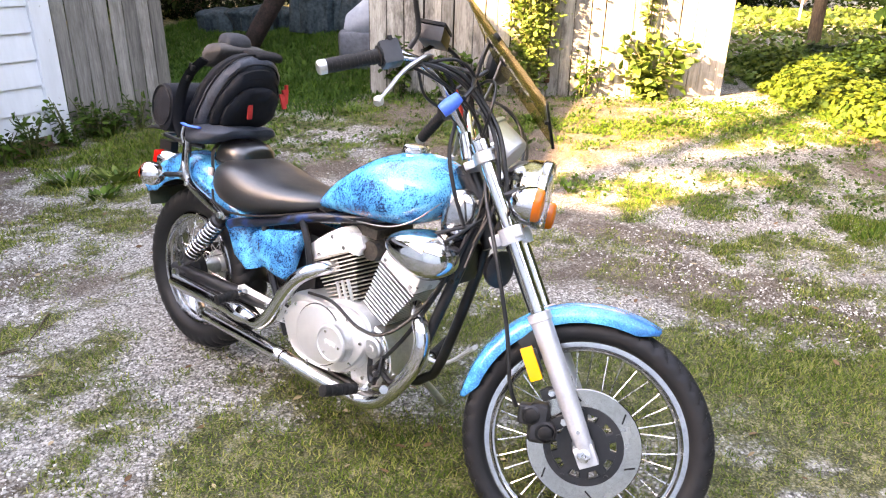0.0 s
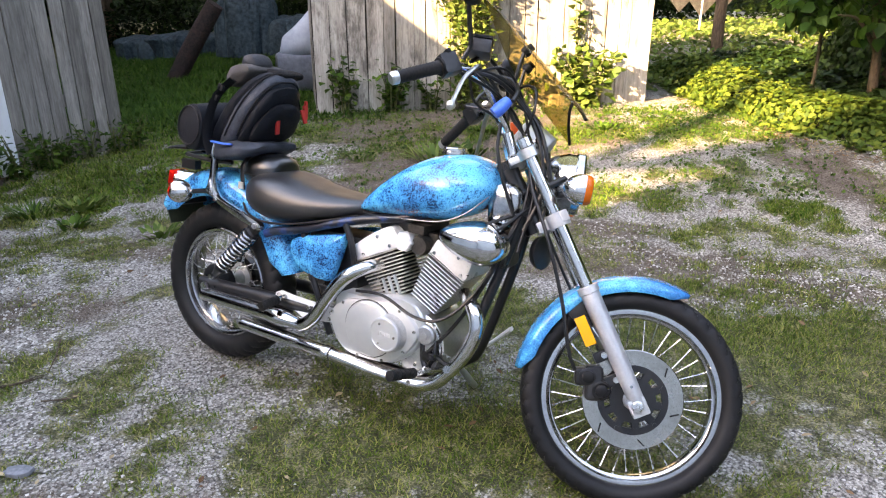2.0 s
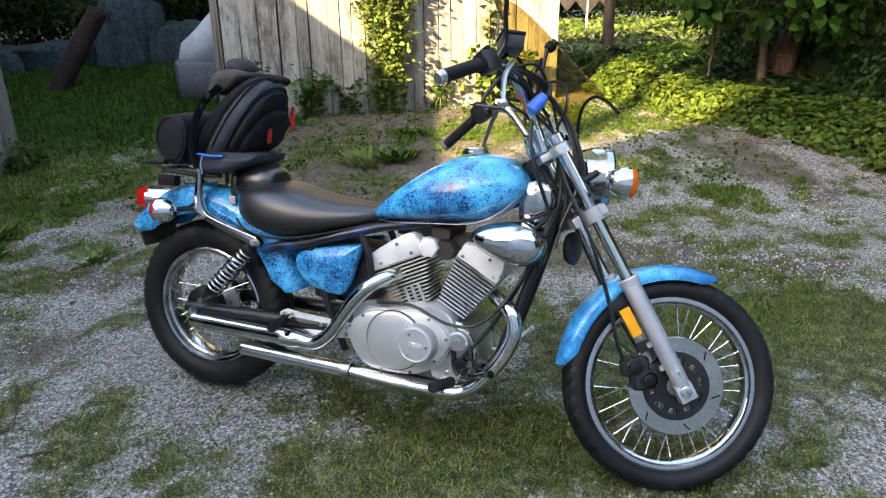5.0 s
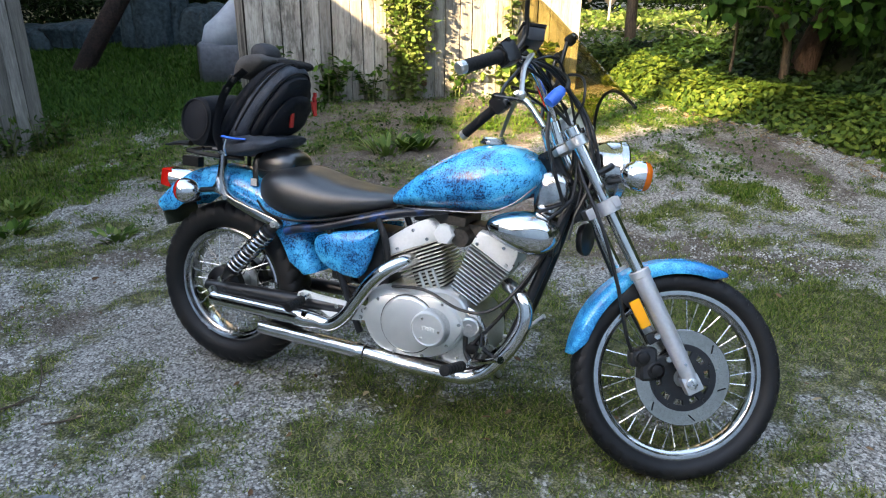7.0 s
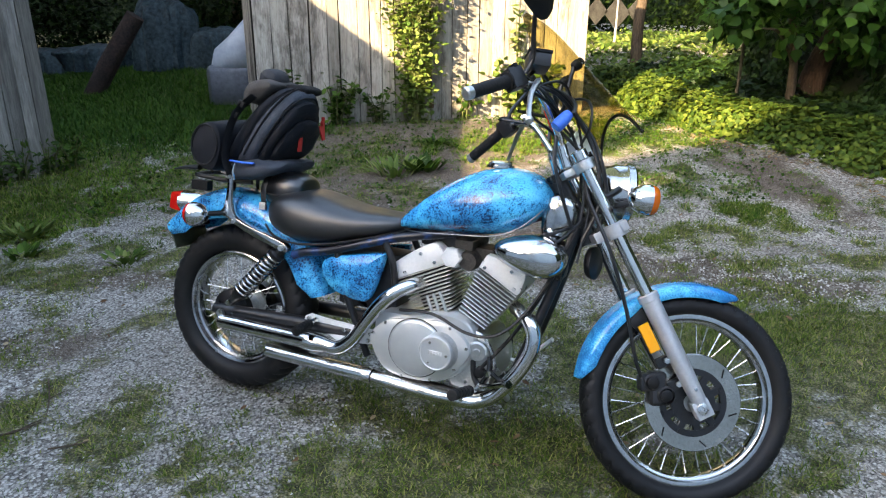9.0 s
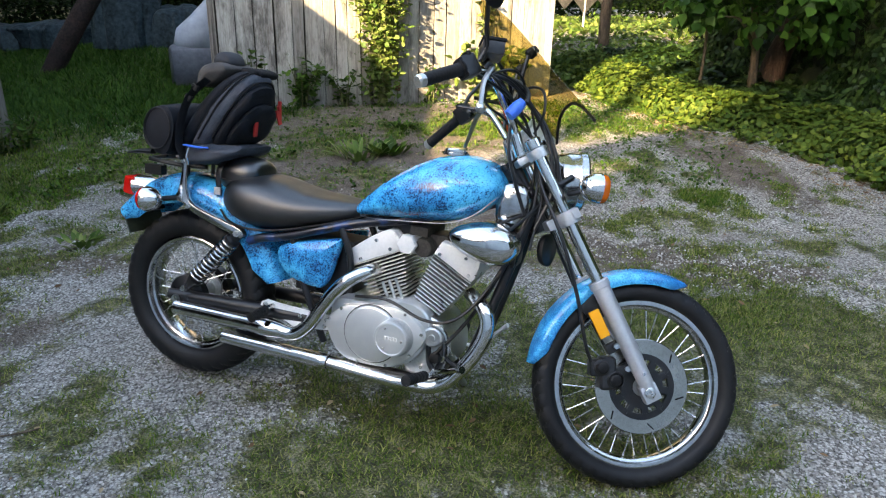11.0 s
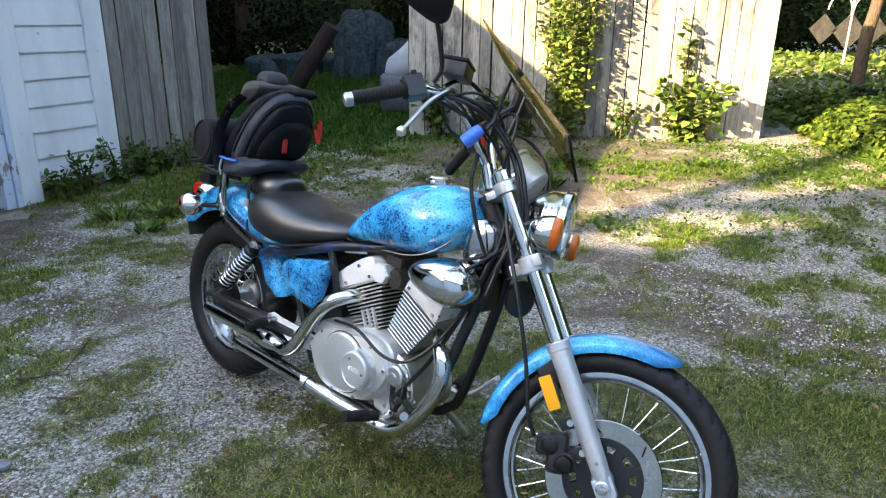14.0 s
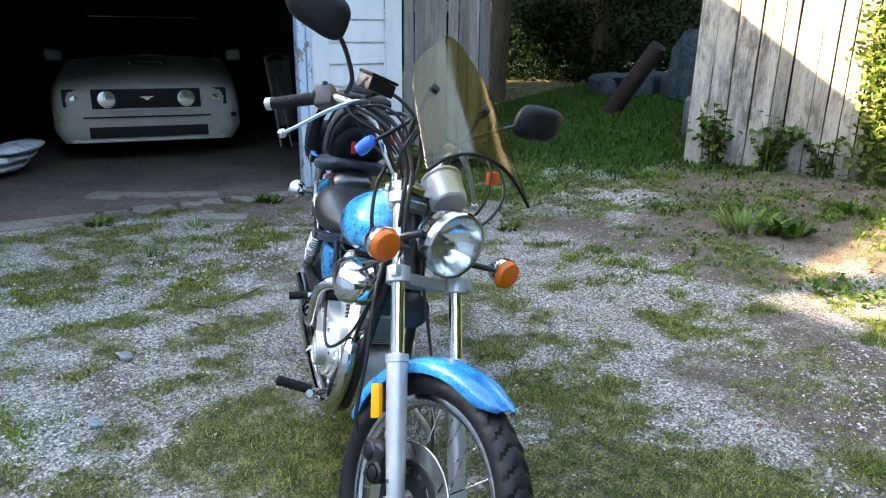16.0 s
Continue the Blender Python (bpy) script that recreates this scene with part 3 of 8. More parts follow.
REDPLASTIC = mottled("red_fabric", (0.4, 0.02, 0.02), (0.6, 0.05, 0.04), 0.55, 30, 0, 0.1, 0.001)
STAY = mottled("dull_chrome", (0.42, 0.42, 0.42), (0.6, 0.6, 0.6), 0.16, 16, 1.0, 0.04, 0.001)
NECK = mottled("dull_polished_steel", (0.16, 0.16, 0.165), (0.3, 0.3, 0.3), 0.3, 10, 1.0, 0.05, 0.001)
PLATE = mottled("plate_back", (0.03, 0.04, 0.025), (0.06, 0.07, 0.045), 0.45, 14, 0.2, 0.1, 0.001)

RK, STEER = radians(33), radians(26.5)
BIKE = Matrix.Translation((-0.8215, 2.5125, 0.3146)) @ Matrix.Rotation(radians(-30.5), 4, "Z") @ Matrix.Rotation(radians(1.1), 4, "Y") @ Matrix.Rotation(radians(-9), 4, "X")
FORK = Matrix.Translation((1.503 - 0.06 * math.cos(RK), 0.014, -0.004 - 0.06 * math.sin(RK))) @ Matrix.Rotation(-RK, 4, "Y") @ Matrix.Rotation(STEER, 4, "Z")
BARS = FORK @ pose(-0.0202, -0.0198, 0.0100, 0.85, 0.51, 1.35)     # the handlebar sits a little askew in its clamps
BASE = Vector((0.75, 0, -0.308))
bike = thing("motorcycle", "cruiser motorcycle sponge-painted blue and black, leaning on its side stand", "motorcycle", BIKE @ Matrix.Translation(BASE))
OFF = Matrix.Translation(-BASE)
AHEAD = V(math.cos(RK), 0, -math.sin(RK))     # level forward, in the fork's frame
UP = V(math.sin(RK), 0, math.cos(RK))


def bp(name, bm, mat, label="", parent=None, steer=False, angle=35):
    """A part of the motorcycle, drawn about its rear axle, or (steer) about the fork's foot or the bars."""
    if steer:
        bm.transform(BARS if steer == "bars" else FORK)
    if parent is None:
        return part(name, bm, mat, bike, label, angle, OFF)
    return part(name, bm, mat, parent, label, angle)


def S(p):
    return FORK @ Vector(p)


def bolts(parent, places, r=0.006, mat=None, axis=(0, -1, 0), h=0.006, steer=False, name="bolt"):
    for p in places:
        bp(name, B(lathe, [(0, r), (h, r), (h, 0)], p, axis, 6), mat or STEEL, "", parent, steer, 20)


def tyre_mesh(R, Rin, w, seg, groove):
    """A tyre with a rounded tread that has slanting grooves cut in it."""
    bm = bmesh.new()
    prof = []
    for k in range(33):
        a = math.pi * (k / 32) * 1.80 - 0.40 * math.pi
        c, s = math.cos(a), math.sin(a)
        h = (R - Rin) * 0.5
        prof.append((w * math.copysign(abs(c) ** 0.85, c), R - h + h * math.copysign(abs(s) ** 0.9, s)))
    rings = []
    for al, r in prof:
        ring = []
        for k in range(seg):
            u = k / seg
            rr = r
            on = (r - Rin) / (R - Rin)
            if on > 0.52:
                ph = (u * groove + abs(al) / w * 0.9) % 1.0
                if ph < 0.30 and abs(al) > w * 0.14:
                    rr -= 0.006
                if abs(abs(al) - w * 0.12) < w * 0.05:
                    rr -= 0.004
            a = 2 * math.pi * u
            ring.append((rr * math.cos(a), al, rr * math.sin(a)))
        rings.append(ring)
    loft(bm, rings, False)
    bmesh.ops.recalc_face_normals(bm, faces=bm.faces[:])
    return bm


def wheel(name, label, centre, R, Rrim, w, hubr, hubw, steer, spokes, groove, tw):
    """Tyre, wire-spoked rim and hub; the hub carries the rest."""
    bm = bmesh.new()
    lathe(bm, [(-hubw, 0.012), (-hubw, hubr * 0.75), (-hubw * 0.86, hubr), (-hubw * 0.7, hubr), (-hubw * 0.6, hubr * 0.62), (hubw * 0.6, hubr * 0.62), (hubw * 0.7, hubr), (hubw * 0.86, hubr), (hubw, hubr * 0.75), (hubw, 0.012)], (0, 0, 0), (0, 1, 0), 32)
    M = Matrix.Translation(centre)
    bm.transform(M)
    hub = bp(name, bm, ALLOY, label, None, steer)
    bm = tyre_mesh(R, Rrim, tw, 240, groove)
    bm.transform(M)
    bp("tyre", bm, TYRE, "dusty black tyre with slanting tread", hub, steer, 28)
    # lips, well and inner face of the rim
    prof = [(-w, Rrim + 0.006), (-w * 1.05, Rrim), (-w * 1.0, Rrim - 0.008), (-w * 0.84, Rrim - 0.010), (-w * 0.7, Rrim - 0.013), (-w * 0.62, Rrim - 0.02), (-w * 0.3, Rrim - 0.023), (w * 0.3, Rrim - 0.023), (w * 0.62, Rrim - 0.02), (w * 0.7, Rrim - 0.013), (w * 0.84, Rrim - 0.010), (w, Rrim - 0.008), (w * 1.05, Rrim), (w, Rrim + 0.006)]
    bm = B(lathe, prof, centre, (0, 1, 0), 96)
    bp("rim", bm, RIM, "polished steel rim", hub, steer)
    for i in range(spokes):
        side = -1 if i % 2 else 1
        a = 2 * math.pi * (i + 0.5) / spokes
        lean = radians(24) * (1 if (i // 2) % 2 else -1)
        p0 = Vector(centre) + V(hubr * 0.93 * math.cos(a + lean), side * hubw * 0.78, hubr * 0.93 * math.sin(a + lean))
        p1 = Vector(centre) + V((Rrim - 0.026) * math.cos(a), side * w * 0.12, (Rrim - 0.026) * math.sin(a))
        bp("spoke", B(tube, [p0, p0.lerp(p1, 0.93), p1], [0.0019, 0.0019, 0.0035], 6, 1), STEEL, "", hub, steer)
    return hub


FA = V(0.06, 0, 0)
RC = V(-0.070, 0, -0.005)     # the rear axle
rear = wheel("rear_wheel", "rear wire-spoked wheel with a fat tyre", RC, 0.307, 0.207, 0.044, 0.06, 0.06, False, 36, 40, 0.064)
front = wheel("front_wheel", "front wire-spoked wheel turned to one side", FA, 0.315, 0.248, 0.027, 0.045, 0.055, True, 36, 44, 0.047)
# brake disc with slots and a dark carrier
bm = bmesh.new()
lathe(bm, [(-0.063, 0.094), (-0.063, 0.139), (-0.061, 0.141), (-0.058, 0.141), (-0.056, 0.139), (-0.056, 0.094), (-0.063, 0.094)], FA, (0, 1, 0), 72)
bp("brake_disc", bm, DISC, "bare steel brake disc", front, True, 30)
bm = bmesh.new()
for r0, r1 in ((0.028, 0.064), (0.080, 0.098)):
    lathe(bm, [(-0.066, r0), (-0.066, r1), (-0.054, r1), (-0.054, r0), (-0.066, r0)], FA, (0, 1, 0), 60)
for k in range(10):
    box(bm, (0.03, 0.011, 0.024), Matrix.Translation(FA + V(0, -0.06, 0)) @ Matrix.Rotation(2 * math.pi * k / 10, 4, "Y") @ pose(0.071, 0, 0), 0.003, 1)
bp("disc_carrier", bm, BLACK, "black pierced disc carrier", front, True)
bolts(front, [FA + V(0.09 * math.cos(2 * math.pi * k / 5), -0.066, 0.09 * math.sin(2 * math.pi * k / 5)) for k in range(5)], 0.006, BLACK, (0, -1, 0), 0.004, True)
for k in range(6):
    a = 2 * math.pi * k / 6 + 0.3
    m_ = Matrix.Translation(FA + V(0.121 * math.cos(a), -0.0634, 0.121 * math.sin(a))) @ Matrix.Rotation(-a - 0.6, 4, "Y")
    bm = bmesh.new()
    box(bm, (0.026, 0.001, 0.004), m_)
    bp("disc_slot", bm, PLASTIC, "", front, True)

# fork legs
for s in (-1, 1):
    y = 0.104 * s
    bm = bmesh.new()
    lathe(bm, [(-0.035, 0.0), (-0.035, 0.017), (-0.02, 0.021), (0.05, 0.023), (0.12, 0.025), (0.30, 0.0265), (0.325, 0.0265), (0.327, 0.030), (0.345, 0.030), (0.348, 0.022)], (0.066, y, 0), (0, 0, 1), 28)
    box(bm, (0.05, 0.034, 0.052), pose(0.063, y, -0.012), 0.006)
    leg = bp("fork_leg", bm, SLIDER, "silver fork slider with a chrome upper tube", None, True)
    bp("fork_tube", B(lathe, [(0.34, 0.018), (0.785, 0.018), (0.79, 0.014), (0.79, 0)], (0.066, y, 0), (0, 0, 1), 24), CHROME, "bright chrome fork tube", leg, True)
    bp("fork_cap", B(lathe, [(0.768, 0.019), (0.77, 0.024), (0.795, 0.024), (0.80, 0.018), (0.80, 0)], (0.066, y, 0), (0, 0, 1), 20), CHROME, "", leg, True)
    bp("axle_nut", B(lathe, [(0, 0.016), (0.008, 0.016), (0.010, 0.012), (0.010, 0.006), (0.006, 0.004), (0.006, 0)], (0.06, y + 0.016 * s, -0.008), (0, s, 0), 20), STEEL, "", leg, True)
    bolts(leg, [(0.066, y + 0.02 * s, 0.05)], 0.005, axis=(0, s, 0), steer=True)
axle = bp("axle", B(tube, [FA + V(0, -0.11, 0), FA + V(0, 0.11, 0)], 0.009, 12, 1), STEEL, "", None, True)
# clamps and steering head
for z, t, nm in ((0.548, 0.04, "lower_clamp"), (0.752, 0.028, "upper_clamp")):
    bm = bmesh.new()
    box(bm, (0.05, 0.178, t * 0.8), pose(0.03, 0, z), 0.008)
    for s in (-1, 1):
        lathe(bm, [(-t * 0.5, 0.02), (-t * 0.5, 0.031), (t * 0.5, 0.031), (t * 0.5, 0.02)], (0.066, 0.104 * s, z), (0, 0, 1), 24)
    bp(nm, bm, ALLOY if nm == "upper_clamp" else SLIDER, "", None, True)
for s in (-1, 1):
    bm = bmesh.new()
    box(bm, (0.022, 0.02, 0.03), pose(0.085, 0.129 * s, 0.552), 0.005)
    bp("clamp_bolt_boss", bm, SLIDER, "", None, True)
bp("steering_head", B(lathe, [(0.54, 0.03), (0.77, 0.03)], (0, 0, 0), (0, 0, 1), 24, True), BLACK, "", None, True)

# front mudguard: a gutter that follows the wheel
def gutter(c, R, half, a0, a1, skirt, n=40, flare=0.0, thick=0.003, nose=0.6):
    bm = bmesh.new()
    rings = []
    for i in range(n + 1):
        u = i / n
        a = radians(a0 + (a1 - a0) * u)
        taper = min(1.0, nose + (1 - nose) * min(u, 1 - u) / 0.08)
        row = []
        hw = half * ((0.8 + 0.2 * taper) if nose > 0.4 else (0.45 + 0.55 * min(1.0, min(u, 1 - u) / 0.16) ** 0.5))
        pts = [(-hw - flare, -skirt * taper), (-hw, -skirt * 0.55 * taper), (-hw * 0.86, -skirt * 0.22 * taper), (-hw * 0.55, -0.004), (0, 0.003), (hw * 0.55, -0.004), (hw * 0.86, -skirt * 0.22 * taper), (hw, -skirt * 0.55 * taper), (hw + flare, -skirt * taper)]
        pts = pts + [(y * 0.96, r - thick) for y, r in pts[::-1]]
        for y, r in pts:
            rr = (R(u) if callable(R) else R) + r
            row.append(Vector(c) + V(rr * math.cos(a), y, rr * math.sin(a)))
        rings.append(row)
    loft(bm, rings)
    bmesh.ops.recalc_face_normals(bm, faces=bm.faces[:])
    return bm


bp("front_mudguard", gutter(FA, lambda u: 0.337 + 0.010 * math.sin(u * 2.6), 0.064, 143, 37, 0.040, 44, nose=0.3), PLAINBLUE, "glossy blue front mudguard", None, True, 75)
for s in (-1, 1):
    bm = bmesh.new()
    box(bm, (0.06, 0.006, 0.07), pose(0.03, 0.071 * s, 0.27, 0, -20, 0), 0.002)
    bp("mudguard_bracket", bm, BLACK, "", None, True)
# caliper, reflector, brake hose
bm = bmesh.new()
box(bm, (0.052, 0.05, 0.098), pose(-0.022, -0.082, 0.09, 0, 25, 0), 0.02, 3)
box(bm, (0.04, 0.04, 0.05), pose(-0.045, -0.085, 0.12, 0, 25, 0), 0.015, 3)
lathe(bm, [(0, 0.027), (0.028, 0.027), (0.034, 0.022)], (-0.012, -0.078, 0.065), (0, -1, 0), 20)
lathe(bm, [(0, 0.024), (0.028, 0.024), (0.033, 0.019)], (-0.032, -0.078, 0.115), (0, -1, 0), 20)
box(bm, (0.07, 0.02, 0.03), pose(0.02, -0.078, 0.075), 0.005)
box(bm, (0.05, 0.02, 0.03), pose(0.03, -0.085, 0.15), 0.005)
cal = bp("brake_caliper", bm, BLACK, "black brake caliper", None, True)
for p in ((-0.012, -0.107, 0.065), (-0.03, -0.107, 0.115)):
    bp("piston_cap", B(lathe, [(0, 0.017), (0.006, 0.017), (0.008, 0.014), (0.008, 0)], p, (0, -1, 0), 20), PLASTIC, "", cal, True)
bolts(cal, [(0.034, -0.098, 0.152), (0.038, -0.09, 0.075)], 0.009, STEEL, steer=True, h=0.01)
bm = bmesh.new()
box(bm, (0.031, 0.012, 0.084), pose(0.012, -0.122, 0.236), 0.003)
rf = bp("side_reflector", bm, YELLOW, "yellow side reflector", None, True)
bm = bmesh.new()
box(bm, (0.025, 0.016, 0.06), pose(0.02, -0.108, 0.238), 0.002)
bp("reflector_mount", bm, BLACK, "", rf, True)

# headlamp
HC = V(0.132, 0.0, 0.648)
bm = bmesh.new()
lathe(bm, [(-0.075, 0.0), (-0.073, 0.02), (-0.06, 0.05), (-0.035, 0.074), (0.0, 0.085), (0.025, 0.087), (0.03, 0.091), (0.048, 0.092), (0.054, 0.088), (0.052, 0.082), (0.046, 0.080)], HC, AHEAD, 48)
hl = bp("headlamp", bm, STAY, "round chrome headlamp", None, True)
bp("reflector", B(lathe, [(0.045, 0.080), (0.02, 0.07), (-0.01, 0.045), (-0.025, 0.015), (-0.027, 0)], HC, AHEAD, 40), REFLECT, "", hl, True)
bm = bmesh.new()
lathe(bm, [(0.046, 0.081), (0.056, 0.06), (0.061, 0.03), (0.062, 0), (0.059, 0.0), (0.058, 0.03), (0.053, 0.06), (0.044, 0.079)], HC, AHEAD, 40)
lens = bp("lens", bm, CLEAR, "clear glass lens", hl, True)
bp("bulb", B(lathe, [(-0.02, 0.008), (0.012, 0.008), (0.018, 0)], HC, AHEAD, 16), STEEL, "", hl, True)
for s in (-1, 1):
    bp("headlamp_ear", B(tube, [(0.08, 0.105 * s, 0.645), (0.11, 0.098 * s, 0.646), HC + V(0, 0.084 * s, 0)], 0.01, 10, 3), BLACK, "", hl, True)

# turn signals
def signal(c, ax, stalk, lensmat, label, steer):
    c, ax = Vector(c), Vector(ax).normalized()
    bm = bmesh.new()
    lathe(bm, [(-0.045, 0), (-0.043, 0.014), (-0.03, 0.03), (-0.012, 0.039), (0.004, 0.042), (0.012, 0.042)], c, ax, 28)
    sig = bp("turn_signal", bm, CHROME, label, None, steer)
    bp("lens", B(lathe, [(0.010, 0.0405), (0.024, 0.039), (0.03, 0.034), (0.033, 0.02), (0.034, 0)], c, ax, 28), lensmat, "", sig, steer)
    bp("stalk", B(tube, [c - ax * 0.015, Vector(stalk).lerp(c, 0.5), Vector(stalk)], 0.009, 10, 3), BLACK, "", sig, steer)


for s in (-1, 1):
    signal((0.14, 0.222 * s, 0.595), AHEAD, (0.10, 0.10 * s, 0.61), AMBER, "round amber front turn signal", True)
    signal((-0.134, 0.19 * s, 0.352), (-1, 0, -0.05), (-0.07, 0.115 * s, 0.358), REDLENS, "chrome ball rear turn signal", False)

# clocks
for y, r, l in ((0.06, 0.056, 0.10),):
    c = V(0.115, y, 0.79)
    ax = V(-0.42, 0.1, 0.9)
    bm = bmesh.new()
    lathe(bm, [(-l * 0.55, 0), (-l * 0.55, r * 0.8), (-l * 0.5, r * 0.9), (-l * 0.42, r * 0.93), (l * 0.30, r * 0.95), (l * 0.34, r * 1.03), (l * 0.42, r * 1.04), (l * 0.45, r * 0.98), (l * 0.40, r * 0.9), (l * 0.40, 0)], c, ax, 36)
    g = bp("gauge", bm, SLIDER, "bright round speedometer case", None, "bars")
    bp("dial_glass", B(lathe, [(l * 0.405, r * 0.9), (l * 0.42, 0)], c, ax, 24), PLASTIC, "", g, "bars")
bm = bmesh.new()
box(bm, (0.05, 0.17, 0.02), pose(0.09, 0.01, 0.765), 0.005)
bp("gauge_bracket", bm, CHROME, "", None, "bars")

# handlebar and controls
bp("handlebar", B(tube, [(-0.172, -0.310, 1.022), (-0.10, -0.27, 1.023), (-0.03, -0.222, 1.02), (0.03, -0.14, 0.975), (0.045, -0.085, 0.86), (0.045, -0.05, 0.82), (0.045, 0.0, 0.815), (0.045, 0.05, 0.82), (0.05, 0.085, 0.855), (0.05, 0.15, 0.935), (0.01, 0.23, 0.975), (-0.05, 0.285, 0.97), (-0.125, 0.362, 0.95)], 0.0115, 14, 6), CHROME, "chrome pullback handlebar", None, "bars")
for s in (-1, 1):
    bp("handlebar_riser", B(tube, [(0.035, 0.055 * s, 0.76), (0.045, 0.055 * s, 0.825)], 0.017, 16, 1), CHROME, "", None, "bars")
    g0, g1 = (V(-0.177, -0.313, 1.022), V(-0.062, -0.246, 1.022)) if s < 0 else (V(-0.13, 0.367, 0.949), V(-0.02, 0.258, 0.973))
    d = (g1 - g0).normalized()
    L_ = (g1 - g0).length
    prof = [(0, 0.012), (0, 0.017)]
    for k in range(12):
        prof += [(0.006 + L_ * 0.9 * k / 12, 0.0165), (0.006 + L_ * 0.9 * (k + 0.6) / 12, 0.0175), (0.006 + L_ * 0.9 * (k + 0.65) / 12, 0.0165)]
    prof += [(L_ * 0.94, 0.018), (L_ * 0.95, 0.024), (L_, 0.024), (L_, 0.012)]
    gr = bp("grip", B(lathe, prof, g0, d, 20), GRIP, "black rubber grip with a metal bar end", None, "bars")
    bp("bar_end", B(lathe, [(-0.02, 0), (-0.02, 0.013), (-0.016, 0.017), (0, 0.017)], g0, d, 20), ALLOY, "bare metal bar end", gr, "bars")
    bm = bmesh.new()
    at = Matrix.Translation(g1 + d * 0.022) @ d.to_track_quat("X", "Z").to_matrix().to_4x4()
    box(bm, (0.05, 0.044, 0.058), at, 0.01)
    sw = bp("switch_housing", bm, BLACK, "", None, "bars")
    bm = bmesh.new()
    box(bm, (0.012, 0.03, 0.012), at @ pose(0.005, -0.008, 0.03), 0.003)
    bp("switch", bm, PLASTIC, "", sw, "bars")
    # lever with a ball end
    lpts = [(0.035, -0.150, 1.008), (0.025, -0.19, 1.0), (-0.02, -0.245, 0.97), (-0.055, -0.295, 0.93), (-0.076, -0.33, 0.903)] if s < 0 else [(0.035, 0.150, 0.975), (0.045, 0.19, 0.965), (0.015, 0.27, 0.935), (-0.02, 0.33, 0.895), (-0.05, 0.372, 0.862)]
    lv = B(tube, lpts, [0.010, 0.010, 0.0085, 0.0075, 0.007], 10, 6, True, 0.6)
    lever = bp("lever", lv, ALLOY, "bare alloy hand lever", None, "bars")
    bp("lever_ball", B(lathe, [(-0.012, 0), (-0.009, 0.009), (0, 0.0125), (0.009, 0.009), (0.012, 0)], V(*lpts[-1]) + V(-0.005, 0.008 * s, -0.006), (-0.3, 0.5 * s, -0.5), 16), ALLOY, "", lever, "bars")
    # mirror
    mc = V(0.065, -0.345, 1.192) if s < 0 else V(0.16, 0.44, 1.10)
    st = bp("mirror", B(tube, [(0.0, -0.2, 1.03), (0.033, -0.207, 1.056), (0.05, -0.235, 1.10), (0.061, -0.262, 1.128), (0.072, -0.30, 1.16)] if s < 0 else [(-0.01, 0.22, 0.98), (0.03, 0.25, 1.02), (0.09, 0.31, 1.05), (0.15, 0.38, 1.08), (0.168, 0.41, 1.09)], 0.0065, 10, 6), BLACK, "black rear-view mirror on a bent stem", None, "bars")
    at = Matrix.Translation(mc) @ Matrix((tuple(AHEAD), (0, 1, 0), tuple(UP))).transposed().to_4x4() @ Matrix.Rotation(radians(-38 if s < 0 else -12), 4, "Z")
    rings = []

    def oval(q, k):
        c_, s_ = math.cos(2 * math.pi * q / 28), math.sin(2 * math.pi * q / 28)
        ex = 0.085 * math.copysign(abs(c_) ** 0.6, c_)
        return ex * k * -s, (0.057 * math.copysign(abs(s_) ** 0.6, s_) - ex * 0.18) * k

    for dx, k in ((0.0, 0.93), (0.004, 1.0), (0.016, 0.98), (0.03, 0.82), (0.038, 0.5)):
        ring = [at @ V(dx, *oval(q, k)) for q in range(28)]
        rings.append(ring)
    bm = bmesh.new()
    loft(bm, rings)
    bmesh.ops.recalc_face_normals(bm, faces=bm.faces[:])
    shell = bp("mirror_shell", bm, PLASTIC, "", st, "bars")
    bm = bmesh.new()
    bm.faces.new([bm.verts.new(at @ V(-0.0015, *oval(q, 0.9))) for q in range(28)])
    bp("mirror_glass", bm, MIRROR, "", st, "bars")
# master cylinder on the right bar
bm = bmesh.new()
box(bm, (0.062, 0.085, 0.036), pose(0.058, -0.145, 1.052, 0, 32, 0), 0.005)
mcyl = bp("master_cylinder", bm, BLACK, "black brake fluid reservoir", None, "bars")
bm = bmesh.new()
box(bm, (0.066, 0.09, 0.008), pose(0.070, -0.145, 1.072, 0, 32, 0), 0.002)
bp("reservoir_lid", bm, PLASTIC, "", mcyl, "bars")

# windscreen
def screen_pt(y, z):
    return V(0.279 - 0.30 * (z - 0.80) - 1.1 * y * y, y + 0.06, z)


rows = []
for i in range(21):
    v = i / 20
    row = []
    for j in range(25):
        u = j / 24 * 2 - 1
        zc = 0.845 + (1.245 - 0.845) * v
        half = 0.202 - 0.03 * v - 0.105 * max(0, (v - 0.55) / 0.45) ** 2
        y = half * u
        z = zc - 0.085 * (1 - v) * abs(u) ** 2.2 - 0.05 * v * v * abs(u) ** 2
        row.append((y, z))
    rows.append(row)
bm = bmesh.new()
va = [[bm.verts.new(screen_pt(y, z)) for y, z in r] for r in rows]
vb = [[bm.verts.new(screen_pt(y, z) + V(0.004, 0, 0.0012)) for y, z in r] for r in rows]
for i in range(20):
    for j in range(24):
        bm.faces.new((va[i][j], va[i][j + 1], va[i + 1][j + 1], va[i + 1][j]))
        bm.faces.new((vb[i][j], vb[i + 1][j], vb[i + 1][j + 1], vb[i][j + 1]))
